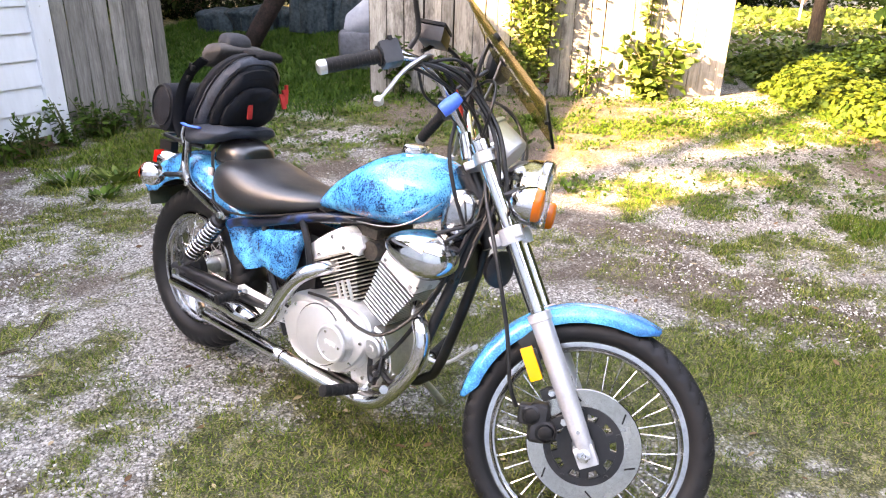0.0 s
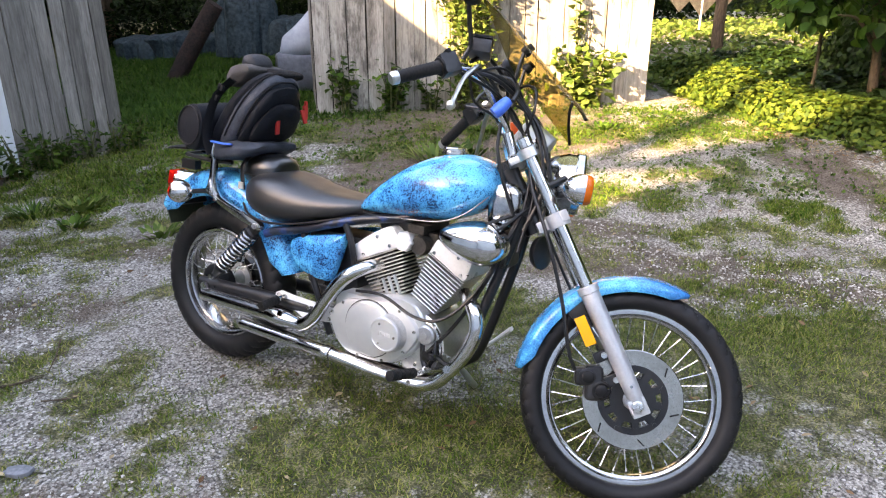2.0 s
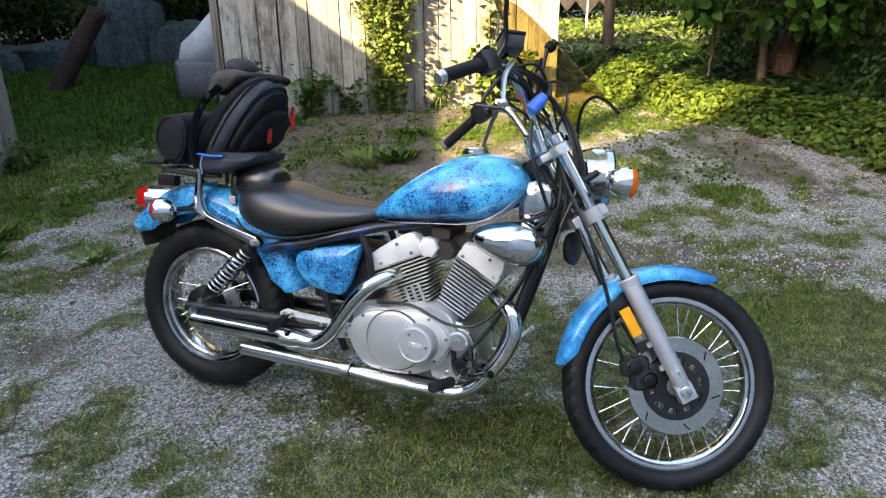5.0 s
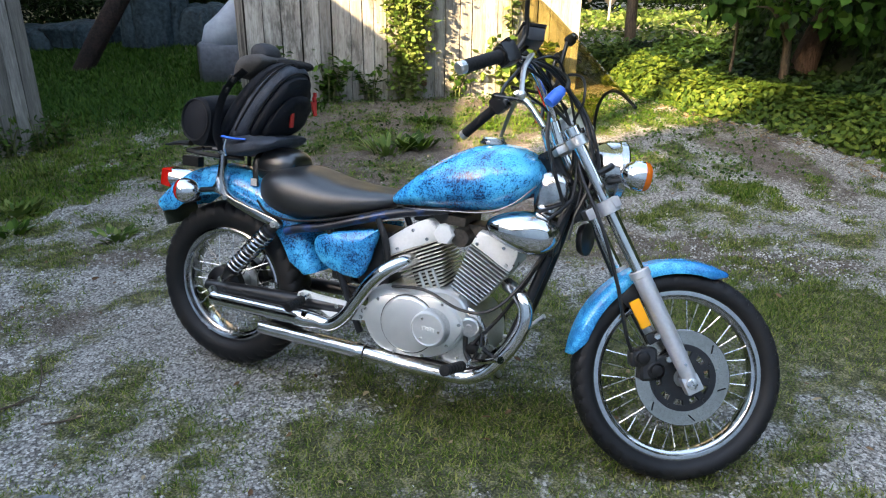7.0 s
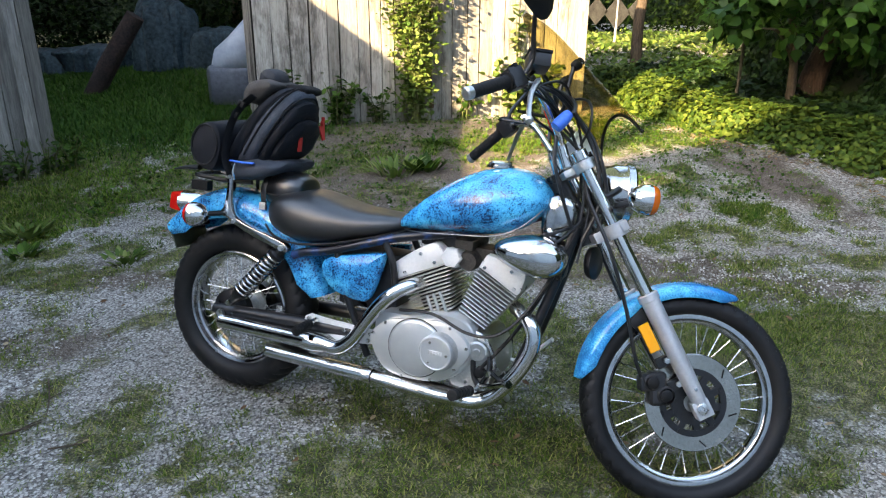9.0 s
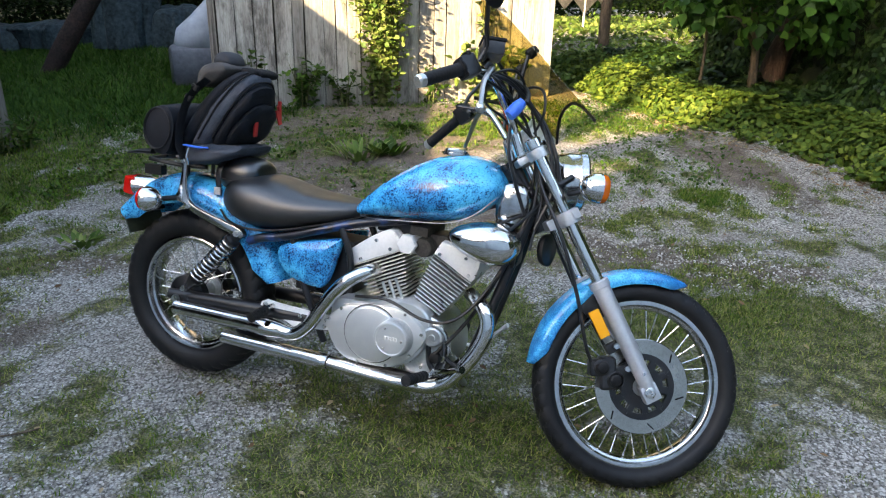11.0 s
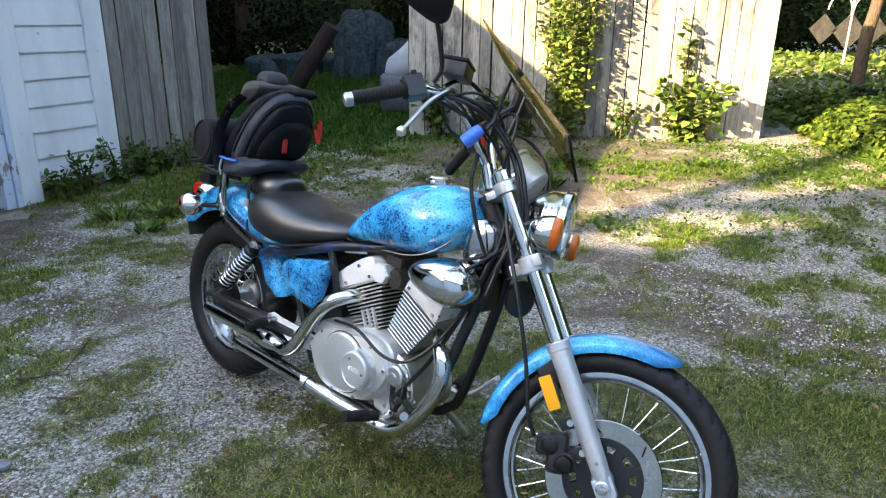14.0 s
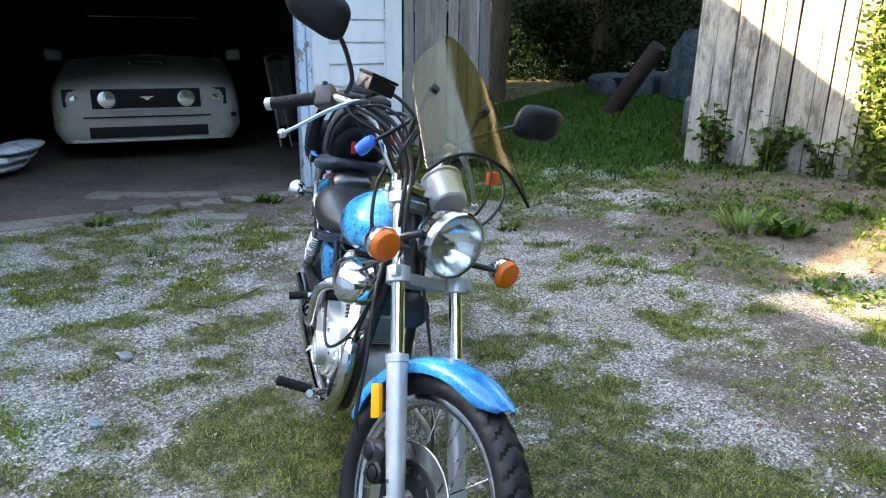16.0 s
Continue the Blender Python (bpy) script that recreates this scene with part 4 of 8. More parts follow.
edge = [(i, 0) for i in range(21)] + [(20, j) for j in range(1, 25)] + [(i, 24) for i in range(19, -1, -1)] + [(0, j) for j in range(23, 0, -1)]
for (a, b), (c, d) in zip(edge, edge[1:] + edge[:1]):
    bm.faces.new((va[a][b], va[c][d], vb[c][d], vb[a][b]))
bmesh.ops.recalc_face_normals(bm, faces=bm.faces[:])
SCREEN = bpy.data.materials.new("amber_smoke_acrylic")
SCREEN.use_nodes = True
_n = SCREEN.node_tree.nodes
_tr, _gl, _mx = _n.new("ShaderNodeBsdfTransparent"), _n.new("ShaderNodeBsdfGlossy"), _n.new("ShaderNodeMixShader")
_df, _mx2 = _n.new("ShaderNodeBsdfDiffuse"), _n.new("ShaderNodeMixShader")
_tr.inputs[0].default_value = (0.7, 0.64, 0.41, 1)
_df.inputs[0].default_value = (0.35, 0.28, 0.1, 1)
_gl.inputs["Roughness"].default_value = 0.06
_fr = _n.new("ShaderNodeLayerWeight")
_fr.inputs[0].default_value = 0.5
link(SCREEN, ramp(SCREEN, _fr.outputs["Facing"], [(0.0, 0.03), (0.6, 0.05), (1.0, 0.22)]), _mx.inputs[0])
_sc = noise_tex(SCREEN, coords(SCREEN, (25, 25, 5)), 1.0, 5, 0.6)
link(SCREEN, ramp(SCREEN, _sc, [(0.4, 0.025), (0.75, 0.13)]), _mx2.inputs[0])
link(SCREEN, _tr.outputs[0], _mx2.inputs[1])
link(SCREEN, _df.outputs[0], _mx2.inputs[2])
link(SCREEN, _mx2.outputs[0], _mx.inputs[1])
link(SCREEN, _gl.outputs[0], _mx.inputs[2])
link(SCREEN, _mx.outputs[0], _n["Material Output"].inputs[0])
screen = bp("windscreen", bm, SCREEN, "curved amber-smoke acrylic windscreen", None, "bars")
bp("edge_trim", B(tube, [screen_pt(y, z) for y, z in rows[0][::3]], 0.005, 8, 4), PLASTIC, "black rubber edge trim", screen, "bars")
for y, z in ((-0.124, 1.02), (0.07, 1.02)):
    p = screen_pt(y, z)
    k = bp("screen_bracket", B(tube, [p - V(0.016, 0, 0), p - V(0.06, 0, 0.05), V(0.07, y * 0.8 + 0.04, z - 0.14), V(0.05, y * 0.7 + 0.03, z - 0.18)], 0.006, 8, 5), BLACK, "", screen, "bars")
    bp("screen_knob", B(lathe, [(-0.022, 0), (-0.022, 0.013), (-0.017, 0.016), (-0.004, 0.016), (0, 0.012), (0.01, 0.012), (0.012, 0)], p, (1, 0, 0.3), 18), PLASTIC, "", screen, "bars")

# cables, connector and wiring round the bars
loom = [
    ([(0.02, -0.15, 1.03), (0.07, -0.1, 1.04), (0.1, -0.03, 0.97), (0.08, 0.0, 0.88), (0.09, -0.045, 0.78), (0.05, -0.07, 0.66), (0.03, -0.11, 0.5), (0.0, -0.112, 0.33), (-0.035, -0.112, 0.2), (-0.04, -0.1, 0.14)], 0.0055),
    ([(-0.02, -0.2, 1.0), (0.05, -0.13, 0.93), (0.085, -0.07, 0.85), (0.07, -0.05, 0.72), (0.0, -0.05, 0.6), (-0.1, -0.03, 0.52)], 0.0045),
    ([(-0.02, -0.19, 0.99), (0.09, -0.15, 0.98), (0.12, -0.09, 0.92), (0.1, -0.06, 0.8), (0.05, -0.05, 0.64), (-0.06, -0.06, 0.5)], 0.004),
    ([(-0.02, 0.2, 1.0), (0.06, 0.14, 0.93), (0.1, 0.06, 0.86), (0.09, 0.02, 0.74), (0.02, 0.04, 0.62), (-0.08, 0.05, 0.5)], 0.0045),
    ([(0.03, 0.16, 1.0), (0.14, 0.22, 0.93), (0.18, 0.24, 0.82), (0.15, 0.19, 0.72), (0.08, 0.1, 0.68), (0.02, 0.05, 0.64)], 0.0045),
    ([(0.03, 0.17, 1.0), (0.16, 0.19, 0.9), (0.17, 0.17, 0.78), (0.12, 0.12, 0.7), (0.03, 0.06, 0.66)], 0.004),
    ([(0.082, -0.166, 0.88), (0.11, -0.13, 0.91), (0.11, -0.07, 0.96), (0.06, -0.05, 1.0), (0.04, -0.11, 0.99)], 0.006),
    ([(0.05, -0.03, 0.9), (0.13, -0.05, 0.93), (0.16, -0.1, 0.9), (0.13, -0.12, 0.84), (0.09, -0.08, 0.8)], 0.004),
    ([(0.0, -0.17, 0.985), (-0.01, -0.12, 0.93), (0.03, -0.08, 0.87), (0.05, -0.055, 0.78)], 0.004),
    ([(0.01, -0.2, 0.995), (0.03, -0.2, 0.955), (0.06, -0.13, 0.915), (0.07, -0.08, 0.87)], 0.0035),
    ([(0.03, -0.16, 1.0), (0.09, -0.12, 0.95), (0.115, -0.085, 0.88), (0.13, -0.08, 0.8), (0.118, -0.085, 0.71), (0.09, -0.07, 0.62), (0.03, -0.05, 0.55)], 0.0065),
    ([(0.0, -0.19, 1.0), (0.06, -0.16, 0.96), (0.1, -0.11, 0.9), (0.118, -0.09, 0.81), (0.105, -0.09, 0.72), (0.07, -0.08, 0.63), (-0.02, -0.06, 0.55)], 0.006),
    ([(0.05, -0.13, 0.99), (0.06, -0.1, 0.93), (0.04, -0.085, 0.86), (0.0, -0.09, 0.79), (-0.02, -0.085, 0.7), (-0.03, -0.06, 0.6)], 0.0055),
    ([(0.1, 0.05, 0.76), (0.08, 0.03, 0.68), (0.05, 0.04, 0.55), (0.05, 0.075, 0.3), (0.06, 0.06, 0.05)], 0.0045),
]
for pts, r in loom:
    bp("cable", B(tube, pts, r, 8, 7), CABLE, "", None, "bars")
bp("cable", B(tube, [S((0.02, -0.06, 0.6)), (1.07, -0.1, 0.45), (1.0, -0.12, 0.41), (0.93, -0.11, 0.38)], 0.005, 8, 7), CABLE)
bp("cable", B(tube, [S((0.03, -0.07, 0.62)), (1.09, -0.12, 0.43), (1.0, -0.13, 0.40)], 0.0045, 8, 7), CABLE)
bm = bmesh.new()
tube(bm, [(0.022, -0.168, 0.869), (0.036, -0.167, 0.874), (0.058, -0.166, 0.882), (0.074, -0.165, 0.888)], [0.0165, 0.0185, 0.0175, 0.013], 16, 3)
bp("connector_boot", bm, BLUEPLASTIC, "bright blue connector boot on a wire", None, "bars")
bm = bmesh.new()
box(bm, (0.03, 0.028, 0.04), pose(0.105, 0.28, 0.885, 15, 20, 0), 0.006)
bp("connector_boot", bm, material("orange_plastic", (0.75, 0.1, 0.02), 0.4), "orange connector boot", None, "bars")
bm = bmesh.new()
tube(bm, [(0.05, -0.035, 0.84), (0.055, -0.04, 0.94)], 0.008, 10, 1)
bp("wire_sleeve", bm, material("red_sleeve", (0.5, 0.03, 0.02), 0.5), "red wire sleeve", None, "bars")

# tank
bm = bmesh.new()
rings = []
stations = [(0.553, 0.404, 0.386, 0.034), (0.572, 0.430, 0.386, 0.066), (0.61, 0.465, 0.388, 0.092), (0.66, 0.510, 0.392, 0.113), (0.72, 0.553, 0.397, 0.130), (0.79, 0.593, 0.401, 0.141), (0.86, 0.615, 0.406, 0.146), (0.92, 0.620, 0.418, 0.144), (0.97, 0.613, 0.440, 0.134), (1.01, 0.594, 0.470, 0.115), (1.037, 0.568, 0.503, 0.088), (1.05, 0.545, 0.528, 0.05)]
for x, zt, zb, w in stations:
    ring = []
    zm = zb + (zt - zb) * 0.42
    for q in range(36):
        a = 2 * math.pi * q / 36
        c, s_ = math.cos(a), math.sin(a)
        yy = w * math.copysign(abs(c) ** 0.82, c)
        zz = zm + ((zt - zm) if s_ > 0 else (zm - zb)) * math.copysign(abs(s_) ** 0.9, s_)
        ring.append((x, yy, zz))
    rings.append(ring)
loft(bm, rings)
tank = bp("fuel_tank", bm, BLUE, "teardrop fuel tank in sponged blue and black", angle=60)
tankmod = tank.modifiers.new("smooth", "SUBSURF")
tankmod.levels = tankmod.render_levels = 1
bp("tank_flange", B(tube, [(0.60, -0.086, 0.394), (0.66, -0.106, 0.396), (0.79, -0.127, 0.410), (0.90, -0.125, 0.422), (0.97, -0.112, 0.451), (1.02, -0.088, 0.497), (1.05, -0.05, 0.542)], 0.002, 8, 6), NECK, "", tank)
bm = bmesh.new()
lathe(bm, [(0, 0.042), (0.008, 0.042), (0.009, 0.036), (0.016, 0.036), (0.020, 0.032), (0.021, 0.0)], (0.868, 0, 0.614), (-0.05, 0, 1), 32)
bp("filler_cap", bm, CHROME, "chrome filler cap", tank)

# seat
def cushion(stations, mat, name, label, e=0.55, yc=0.0, dish=0.0):
    bm = bmesh.new()
    rings = []
    for x, zt, zb, w in stations:
        ring = []
        zm = zb + (zt - zb) * 0.45
        for q in range(40):
            a = 2 * math.pi * q / 40
            c, s_ = math.cos(a), math.sin(a)
            h = (zt - zm) if s_ > 0 else (zm - zb)
            ring.append((x, yc + w * math.copysign(abs(c) ** e, c), zm + h * math.copysign(abs(s_) ** (e + 0.1), s_) - (dish * (1 - abs(c)) ** 1.5 if s_ > 0 else 0)))
        rings.append(ring)
    loft(bm, rings)
    ob = bp(name, bm, mat, label, angle=80)
    sm = ob.modifiers.new("smooth", "SUBSURF")
    sm.levels = sm.render_levels = 1
    return ob


st = cushion([(0.076, 0.40, 0.36, 0.05), (0.086, 0.43, 0.34, 0.09), (0.112, 0.452, 0.318, 0.122), (0.157, 0.467, 0.300, 0.143), (0.21, 0.471, 0.291, 0.151), (0.27, 0.463, 0.290, 0.151), (0.34, 0.443, 0.301, 0.144), (0.42, 0.432, 0.322, 0.129), (0.50, 0.430, 0.345, 0.108), (0.56, 0.427, 0.368, 0.084), (0.585, 0.420, 0.382, 0.06), (0.595, 0.41, 0.39, 0.035)], SEAT, "saddle", "black vinyl rider's saddle with a dished top", 0.72, 0.0, 0.006)
bp("seat_piping", B(tube, [(0.085, -0.100, 0.338), (0.14, -0.128, 0.310), (0.23, -0.142, 0.300), (0.34, -0.134, 0.312), (0.46, -0.110, 0.342), (0.57, -0.07, 0.376)], 0.004, 8, 5), PLASTIC, "", st)
pil = cushion([(0.042, 0.47, 0.415, 0.045), (0.050, 0.492, 0.405, 0.068), (0.075, 0.509, 0.398, 0.084), (0.118, 0.516, 0.396, 0.09), (0.16, 0.513, 0.40, 0.088), (0.192, 0.499, 0.412, 0.074), (0.203, 0.48, 0.432, 0.05)], PAD, "pillion_pad", "glossy black passenger pad", 0.66, 0.0, 0.0)
bp("pad_seam", B(tube, [(0.044, -0.045, 0.445), (0.066, -0.082, 0.442), (0.118, -0.091, 0.44), (0.17, -0.084, 0.443), (0.202, -0.034, 0.455)], 0.003, 6, 5), PLASTIC, "", pil)
bm = bmesh.new()
tube(bm, [(0.07, -0.06, 0.504), (0.066, -0.088, 0.47), (0.066, -0.09, 0.43), (0.068, -0.086, 0.385)], 0.012, 8, 5, True, 0.25)
pst = bp("pad_strap", bm, BLACK, "", pil)
bm = bmesh.new()
box(bm, (0.024, 0.006, 0.026), pose(0.066, -0.096, 0.398), 0.003)
bp("buckle", bm, TARNISH, "", pst)

# rear mudguard, tail lamp, plate
def rear_R(u):
    return 0.418 + 0.020 * math.sin(min(u / 0.4, 1.0) * math.pi / 2) - 0.018 * step(0.6, 1.0, u)


bp("rear_mudguard", gutter(RC, rear_R, 0.098, 137, 18, 0.096, 60, 0.0, 0.003, 0.62), BLUE, "deep blue and black rear mudguard", angle=75)
bm = bmesh.new()
box(bm, (0.048, 0.082, 0.066), pose(-0.366, 0, 0.352, 0, 8, 0), 0.012)
tl = bp("tail_lamp", bm, REDLENS, "red tail lamp in a chrome housing")
bm = bmesh.new()
lathe(bm, [(-0.005, 0.052), (0.06, 0.045), (0.1, 0.02), (0.11, 0.0)], (-0.343, 0, 0.352), (1, 0, 0.1), 24)
bmesh.ops.scale(bm, vec=(1, 0.95, 0.75), space=Matrix.Translation((0, 0, -0.352)), verts=bm.verts[:])
bp("lamp_housing", bm, CHROME, "", tl)
bm = bmesh.new()
box(bm, (0.006, 0.178, 0.092), pose(-0.330, 0, 0.232, 0, -24, 0), 0.002)
pl = bp("number_plate", bm, PLATE, "dark back of a number plate")
bm = bmesh.new()
box(bm, (0.02, 0.17, 0.03), pose(-0.322, 0, 0.270, 0, -26, 0), 0.004)
bp("plate_bracket", bm, BLACK, "", pl)

# chrome stays that carry the luggage, and the shocks
for s in (-1, 1):
    bm = bmesh.new()
    rim_ = smooth_line([(x, 0, z) for x, z in [(-0.055, 0.500), (-0.036, 0.500), (-0.034, 0.46), (-0.037, 0.41), (-0.030, 0.372), (-0.009, 0.344), (0.083, 0.316), (0.178, 0.292), (0.199, 0.272), (0.189, 0.257), (0.168, 0.261), (0.085, 0.283), (-0.004, 0.314), (-0.046, 0.339), (-0.078, 0.347), (-0.098, 0.352), (-0.098, 0.363), (-0.083, 0.368), (-0.069, 0.391), (-0.058, 0.447), (-0.055, 0.500)]], 3)[:-1]
    cen = [V(p.x, 0, p.z) for p in rim_]
    rows = []
    for k, y in ((0.0, 0.110), (0.0, 0.122), (0.0028, 0.128), (0.0055, 0.129)):
        row = []
        for i, p in enumerate(cen):
            d = (cen[(i + 1) % len(cen)] - cen[i - 1]).normalized()
            row.append((p.x + d.z * k, y * s, p.z - d.x * k))
        rows.append(row)
    loft(bm, rows)
    bmesh.ops.recalc_face_normals(bm, faces=bm.faces[:])
    stay = bp("fender_stay", bm, STAY, "dull chrome mudguard stay")
    bolts(stay, [(0.180, 0.129 * s, 0.275), (-0.028, 0.128 * s, 0.335), (-0.046, 0.128 * s, 0.488)], 0.008, STEEL, (0, s, 0), 0.005)
    a, b = V(0.172, 0.112 * s, 0.272), V(-0.037, 0.115 * s, 0.042)
    d = (b - a).normalized()
    L_ = (b - a).length
    sh = bp("shock_absorber", B(lathe, [(0, 0.012), (0.0, 0.016), (0.03, 0.018), (0.035, 0.027), (0.05, 0.027), (0.05, 0.013), (L_ - 0.055, 0.013), (L_ - 0.055, 0.026), (L_ - 0.045, 0.026), (L_ - 0.02, 0.016), (L_, 0.014), (L_, 0)], a, d, 20), BLACK, "black coil-over shock absorber")
    s1 = d.cross(V(0, 1, 0)).normalized()
    s2 = d.cross(s1)
    turns = 11
    coil = [a + d * (0.048 + (L_ - 0.105) * k / (turns * 14)) + 0.0265 * (s1 * math.cos(2 * math.pi * k / 14) + s2 * math.sin(2 * math.pi * k / 14)) for k in range(turns * 14 + 1)]
    bp("coil_spring", B(tube, coil, 0.0045, 8, 1), STAY, "chrome coil spring", sh)
    bolts(sh, [a + V(0, 0.012 * s, 0), b + V(0, 0.012 * s, 0)], 0.011, STEEL, (0, s, 0), 0.012)

# swing arm, frame tubes
for s in (-1, 1):
    bp("swing_arm", B(tube, [(-0.118, 0.102 * s, 0.002), (-0.05, 0.102 * s, 0.004), (0.25, 0.098 * s, 0.016), (0.48, 0.09 * s, 0.025)], [0.019, 0.022, 0.024, 0.024], 12, 4), BLACK, "black swing arm")
    bp("frame_rail", B(tube, [(0.21, 0.112 * s, 0.252), (0.26, 0.112 * s, 0.27), (0.34, 0.108 * s, 0.287), (0.48, 0.1 * s, 0.332), (0.6, 0.085 * s, 0.368), (0.75, 0.06 * s, 0.40), (0.95, 0.035 * s, 0.46), (1.12, 0.0, 0.53)], 0.0145, 12, 5), FRAME, "dark blue frame tube")
    bp("frame_downtube", B(tube, [(1.13, 0.03 * s, 0.47), (1.09, 0.055 * s, 0.3), (1.0, 0.075 * s, 0.0), (0.95, 0.08 * s, -0.07), (0.87, 0.08 * s, -0.105), (0.6, 0.08 * s, -0.1)], 0.0155, 12, 5), BLACK, "black frame downtube")
    bp("frame_post", B(tube, [(0.37, 0.1 * s, 0.29), (0.41, 0.1 * s, 0.16), (0.47, 0.095 * s, 0.02), (0.5, 0.09 * s, -0.05)], 0.012, 10, 5), BLACK)
    bp("frame_brace", B(tube, [(0.545, 0.1 * s, 0.345), (0.575, 0.1 * s, 0.28), (0.585, 0.09 * s, 0.2)], 0.011, 10, 5), BLACK)
rax = bp("rear_axle", B(tube, [RC + V(0, -0.13, 0.004), RC + V(0, 0.13, 0.004)], 0.009, 12, 1), STEEL)
bolts(rax, [RC + V(0, -0.128, 0.004), RC + V(0, 0.128, 0.004)], 0.015, STEEL, (0, -1, 0), 0.012)
bp("drive_hub", B(lathe, [(0.045, 0.09), (0.075, 0.09), (0.085, 0.07), (0.085, 0)], RC, (0, 1, 0), 36), BLACK)
bp("brake_drum", B(lathe, [(-0.05, 0.0), (-0.085, 0.0), (-0.085, 0.05), (-0.075, 0.075), (-0.05, 0.078)], RC, (0, 1, 0), 36), BLACK)

# side covers
for s in (-1, 1):
    out = smooth_line([(x, 0, z) for x, z in [(0.316, 0.232), (0.330, 0.256), (0.373, 0.273), (0.445, 0.290), (0.538, 0.308), (0.546, 0.300), (0.540, 0.270), (0.522, 0.209), (0.503, 0.158), (0.488, 0.139), (0.470, 0.136), (0.419, 0.141), (0.362, 0.160), (0.326, 0.196), (0.316, 0.232)]], 4)[:-1]
    cx, cz = 0.44, 0.222
    bm = bmesh.new()
    rings = []
    for k, y in ((1.0, 0.080), (1.0, 0.100), (0.975, 0.108), (0.9, 0.112), (0.86, 0.113), (0.8, 0.117), (0.4, 0.124)):
        rings.append([(cx + (p.x - cx) * k, y * s, cz + (p.z - cz) * k) for p in out])
    loft(bm, rings)
    bmesh.ops.recalc_face_normals(bm, faces=bm.faces[:])
    bp("side_cover", bm, BLUE, "sponged blue side cover", angle=50)

# engine
bm = bmesh.new()
out = smooth_line([(x, 0, z) for x, z in [(0.53, 0.09), (0.56, 0.122), (0.65, 0.128), (0.75, 0.15), (0.83, 0.145), (0.875, 0.10), (0.87, 0.03), (0.835, -0.03), (0.76, -0.075), (0.66, -0.085), (0.58, -0.055), (0.535, 0.0), (0.53, 0.09)]], 3)[:-1]
rings = []
for k, y in ((0.96, 0.118), (1.0, 0.11), (1.0, -0.105), (0.97, -0.112)):
    rings.append([(0.7 + (p.x - 0.7) * k, y, 0.03 + (p.z - 0.03) * k) for p in out])
loft(bm, rings)
bmesh.ops.recalc_face_normals(bm, faces=bm.faces[:])
engine = bp("engine", bm, COVER, "air-cooled V-twin engine in bare and lacquered alloy")
for s in (-1, 1):
    bm = bmesh.new()
    o2 = smooth_line([(x, 0, z) for x, z in [(0.522, 0.031), (0.535, 0.062), (0.563, 0.089), (0.605, 0.110), (0.710, 0.124), (0.767, 0.131), (0.82, 0.112), (0.860, 0.075), (0.868, 0.040), (0.831, -0.016), (0.785, -0.055), (0.730, -0.072), (0.668, -0.077), (0.601, -0.071), (0.555, -0.035), (0.522, 0.031)]], 3)[:-1]
    rings = []
    for k, y in ((1.0, 0.10), (1.0, 0.124), (0.985, 0.129), (0.95, 0.131), (0.5, 0.132)):
        rings.append([(0.69 + (p.x - 0.69) * k, y * s, 0.028 + (p.z - 0.028) * k) for p in o2])
    loft(bm, rings)
    bmesh.ops.recalc_face_normals(bm, faces=bm.faces[:])
    cov = bp("crankcase_cover", bm, COVER, "lacquered alloy side cover", engine)
    bm = bmesh.new()
    lathe(bm, [(0.12, 0.094), (0.136, 0.0935), (0.140, 0.091), (0.142, 0.084), (0.145, 0.06), (0.147, 0.03), (0.1475, 0.0)], (0.690, 0, 0.031), (0, s, 0), 56)
    cl = bp("clutch_cover", bm, COVER, "domed round clutch cover", engine, angle=50)
    # Thin raised black ring stands for the shade in the groove.
    bp("groove_shade_ring", B(tube, [V(0.690 + 0.0955 * math.cos(a_), 0.1318 * s, 0.031 + 0.0955 * math.sin(a_)) for a_ in [2 * math.pi * k / 60 for k in range(61)]], 0.0016, 6, 1), PLASTIC, "", cl)
    bm = bmesh.new()
    lathe(bm, [(0.07, 0.070), (0.112, 0.068), (0.118, 0.064), (0.140, 0.062), (0.143, 0.0585), (0.158, 0.0575)], (0.770, 0, 0.038), (0, s, 0), 48)
    bp("cover_boss", bm, ALLOY, "", engine, angle=50)
    bm = bmesh.new()
    lathe(bm, [(0.14, 0.0575), (0.160, 0.0575), (0.165, 0.054), (0.166, 0.050), (0.1635, 0.048), (0.1635, 0.0)], (0.768, 0, 0.038), (0, s, 0), 48)
    bp("round_cover", bm, COVER, "round cap with a worn raised badge", engine)
    for k in range(5):
        bm = bmesh.new()
        box(bm, (0.007, 0.002, 0.012), pose(0.749 + k * 0.0095, 0.1645 * s, 0.040 + 0.002 * (k % 2)))
        bp("badge_bar", bm, HEAD, "", engine)
    bolts(engine, [(0.768 + 0.038 * math.cos(radians(a_)), 0.1635 * s, 0.038 + 0.038 * math.sin(radians(a_))) for a_ in (120, 240, 0)], 0.0045, STEEL, (0, s, 0), 0.003)
    bolts(engine, [(p.x - (p.x - 0.69) * 0.05, 0.124 * s, p.z - (p.z - 0.028) * 0.05) for p in o2[2::5]], 0.006, STEEL, (0, s, 0), 0.01)
CR = V(0.79, 0, 0.05)
# Near-black core: the shade between the fins is put into its colour.
CORE = mottled("fin_shade_dark_metal", (0.03, 0.028, 0.025), (0.08, 0.07, 0.06), 0.6, 20, 0.5)
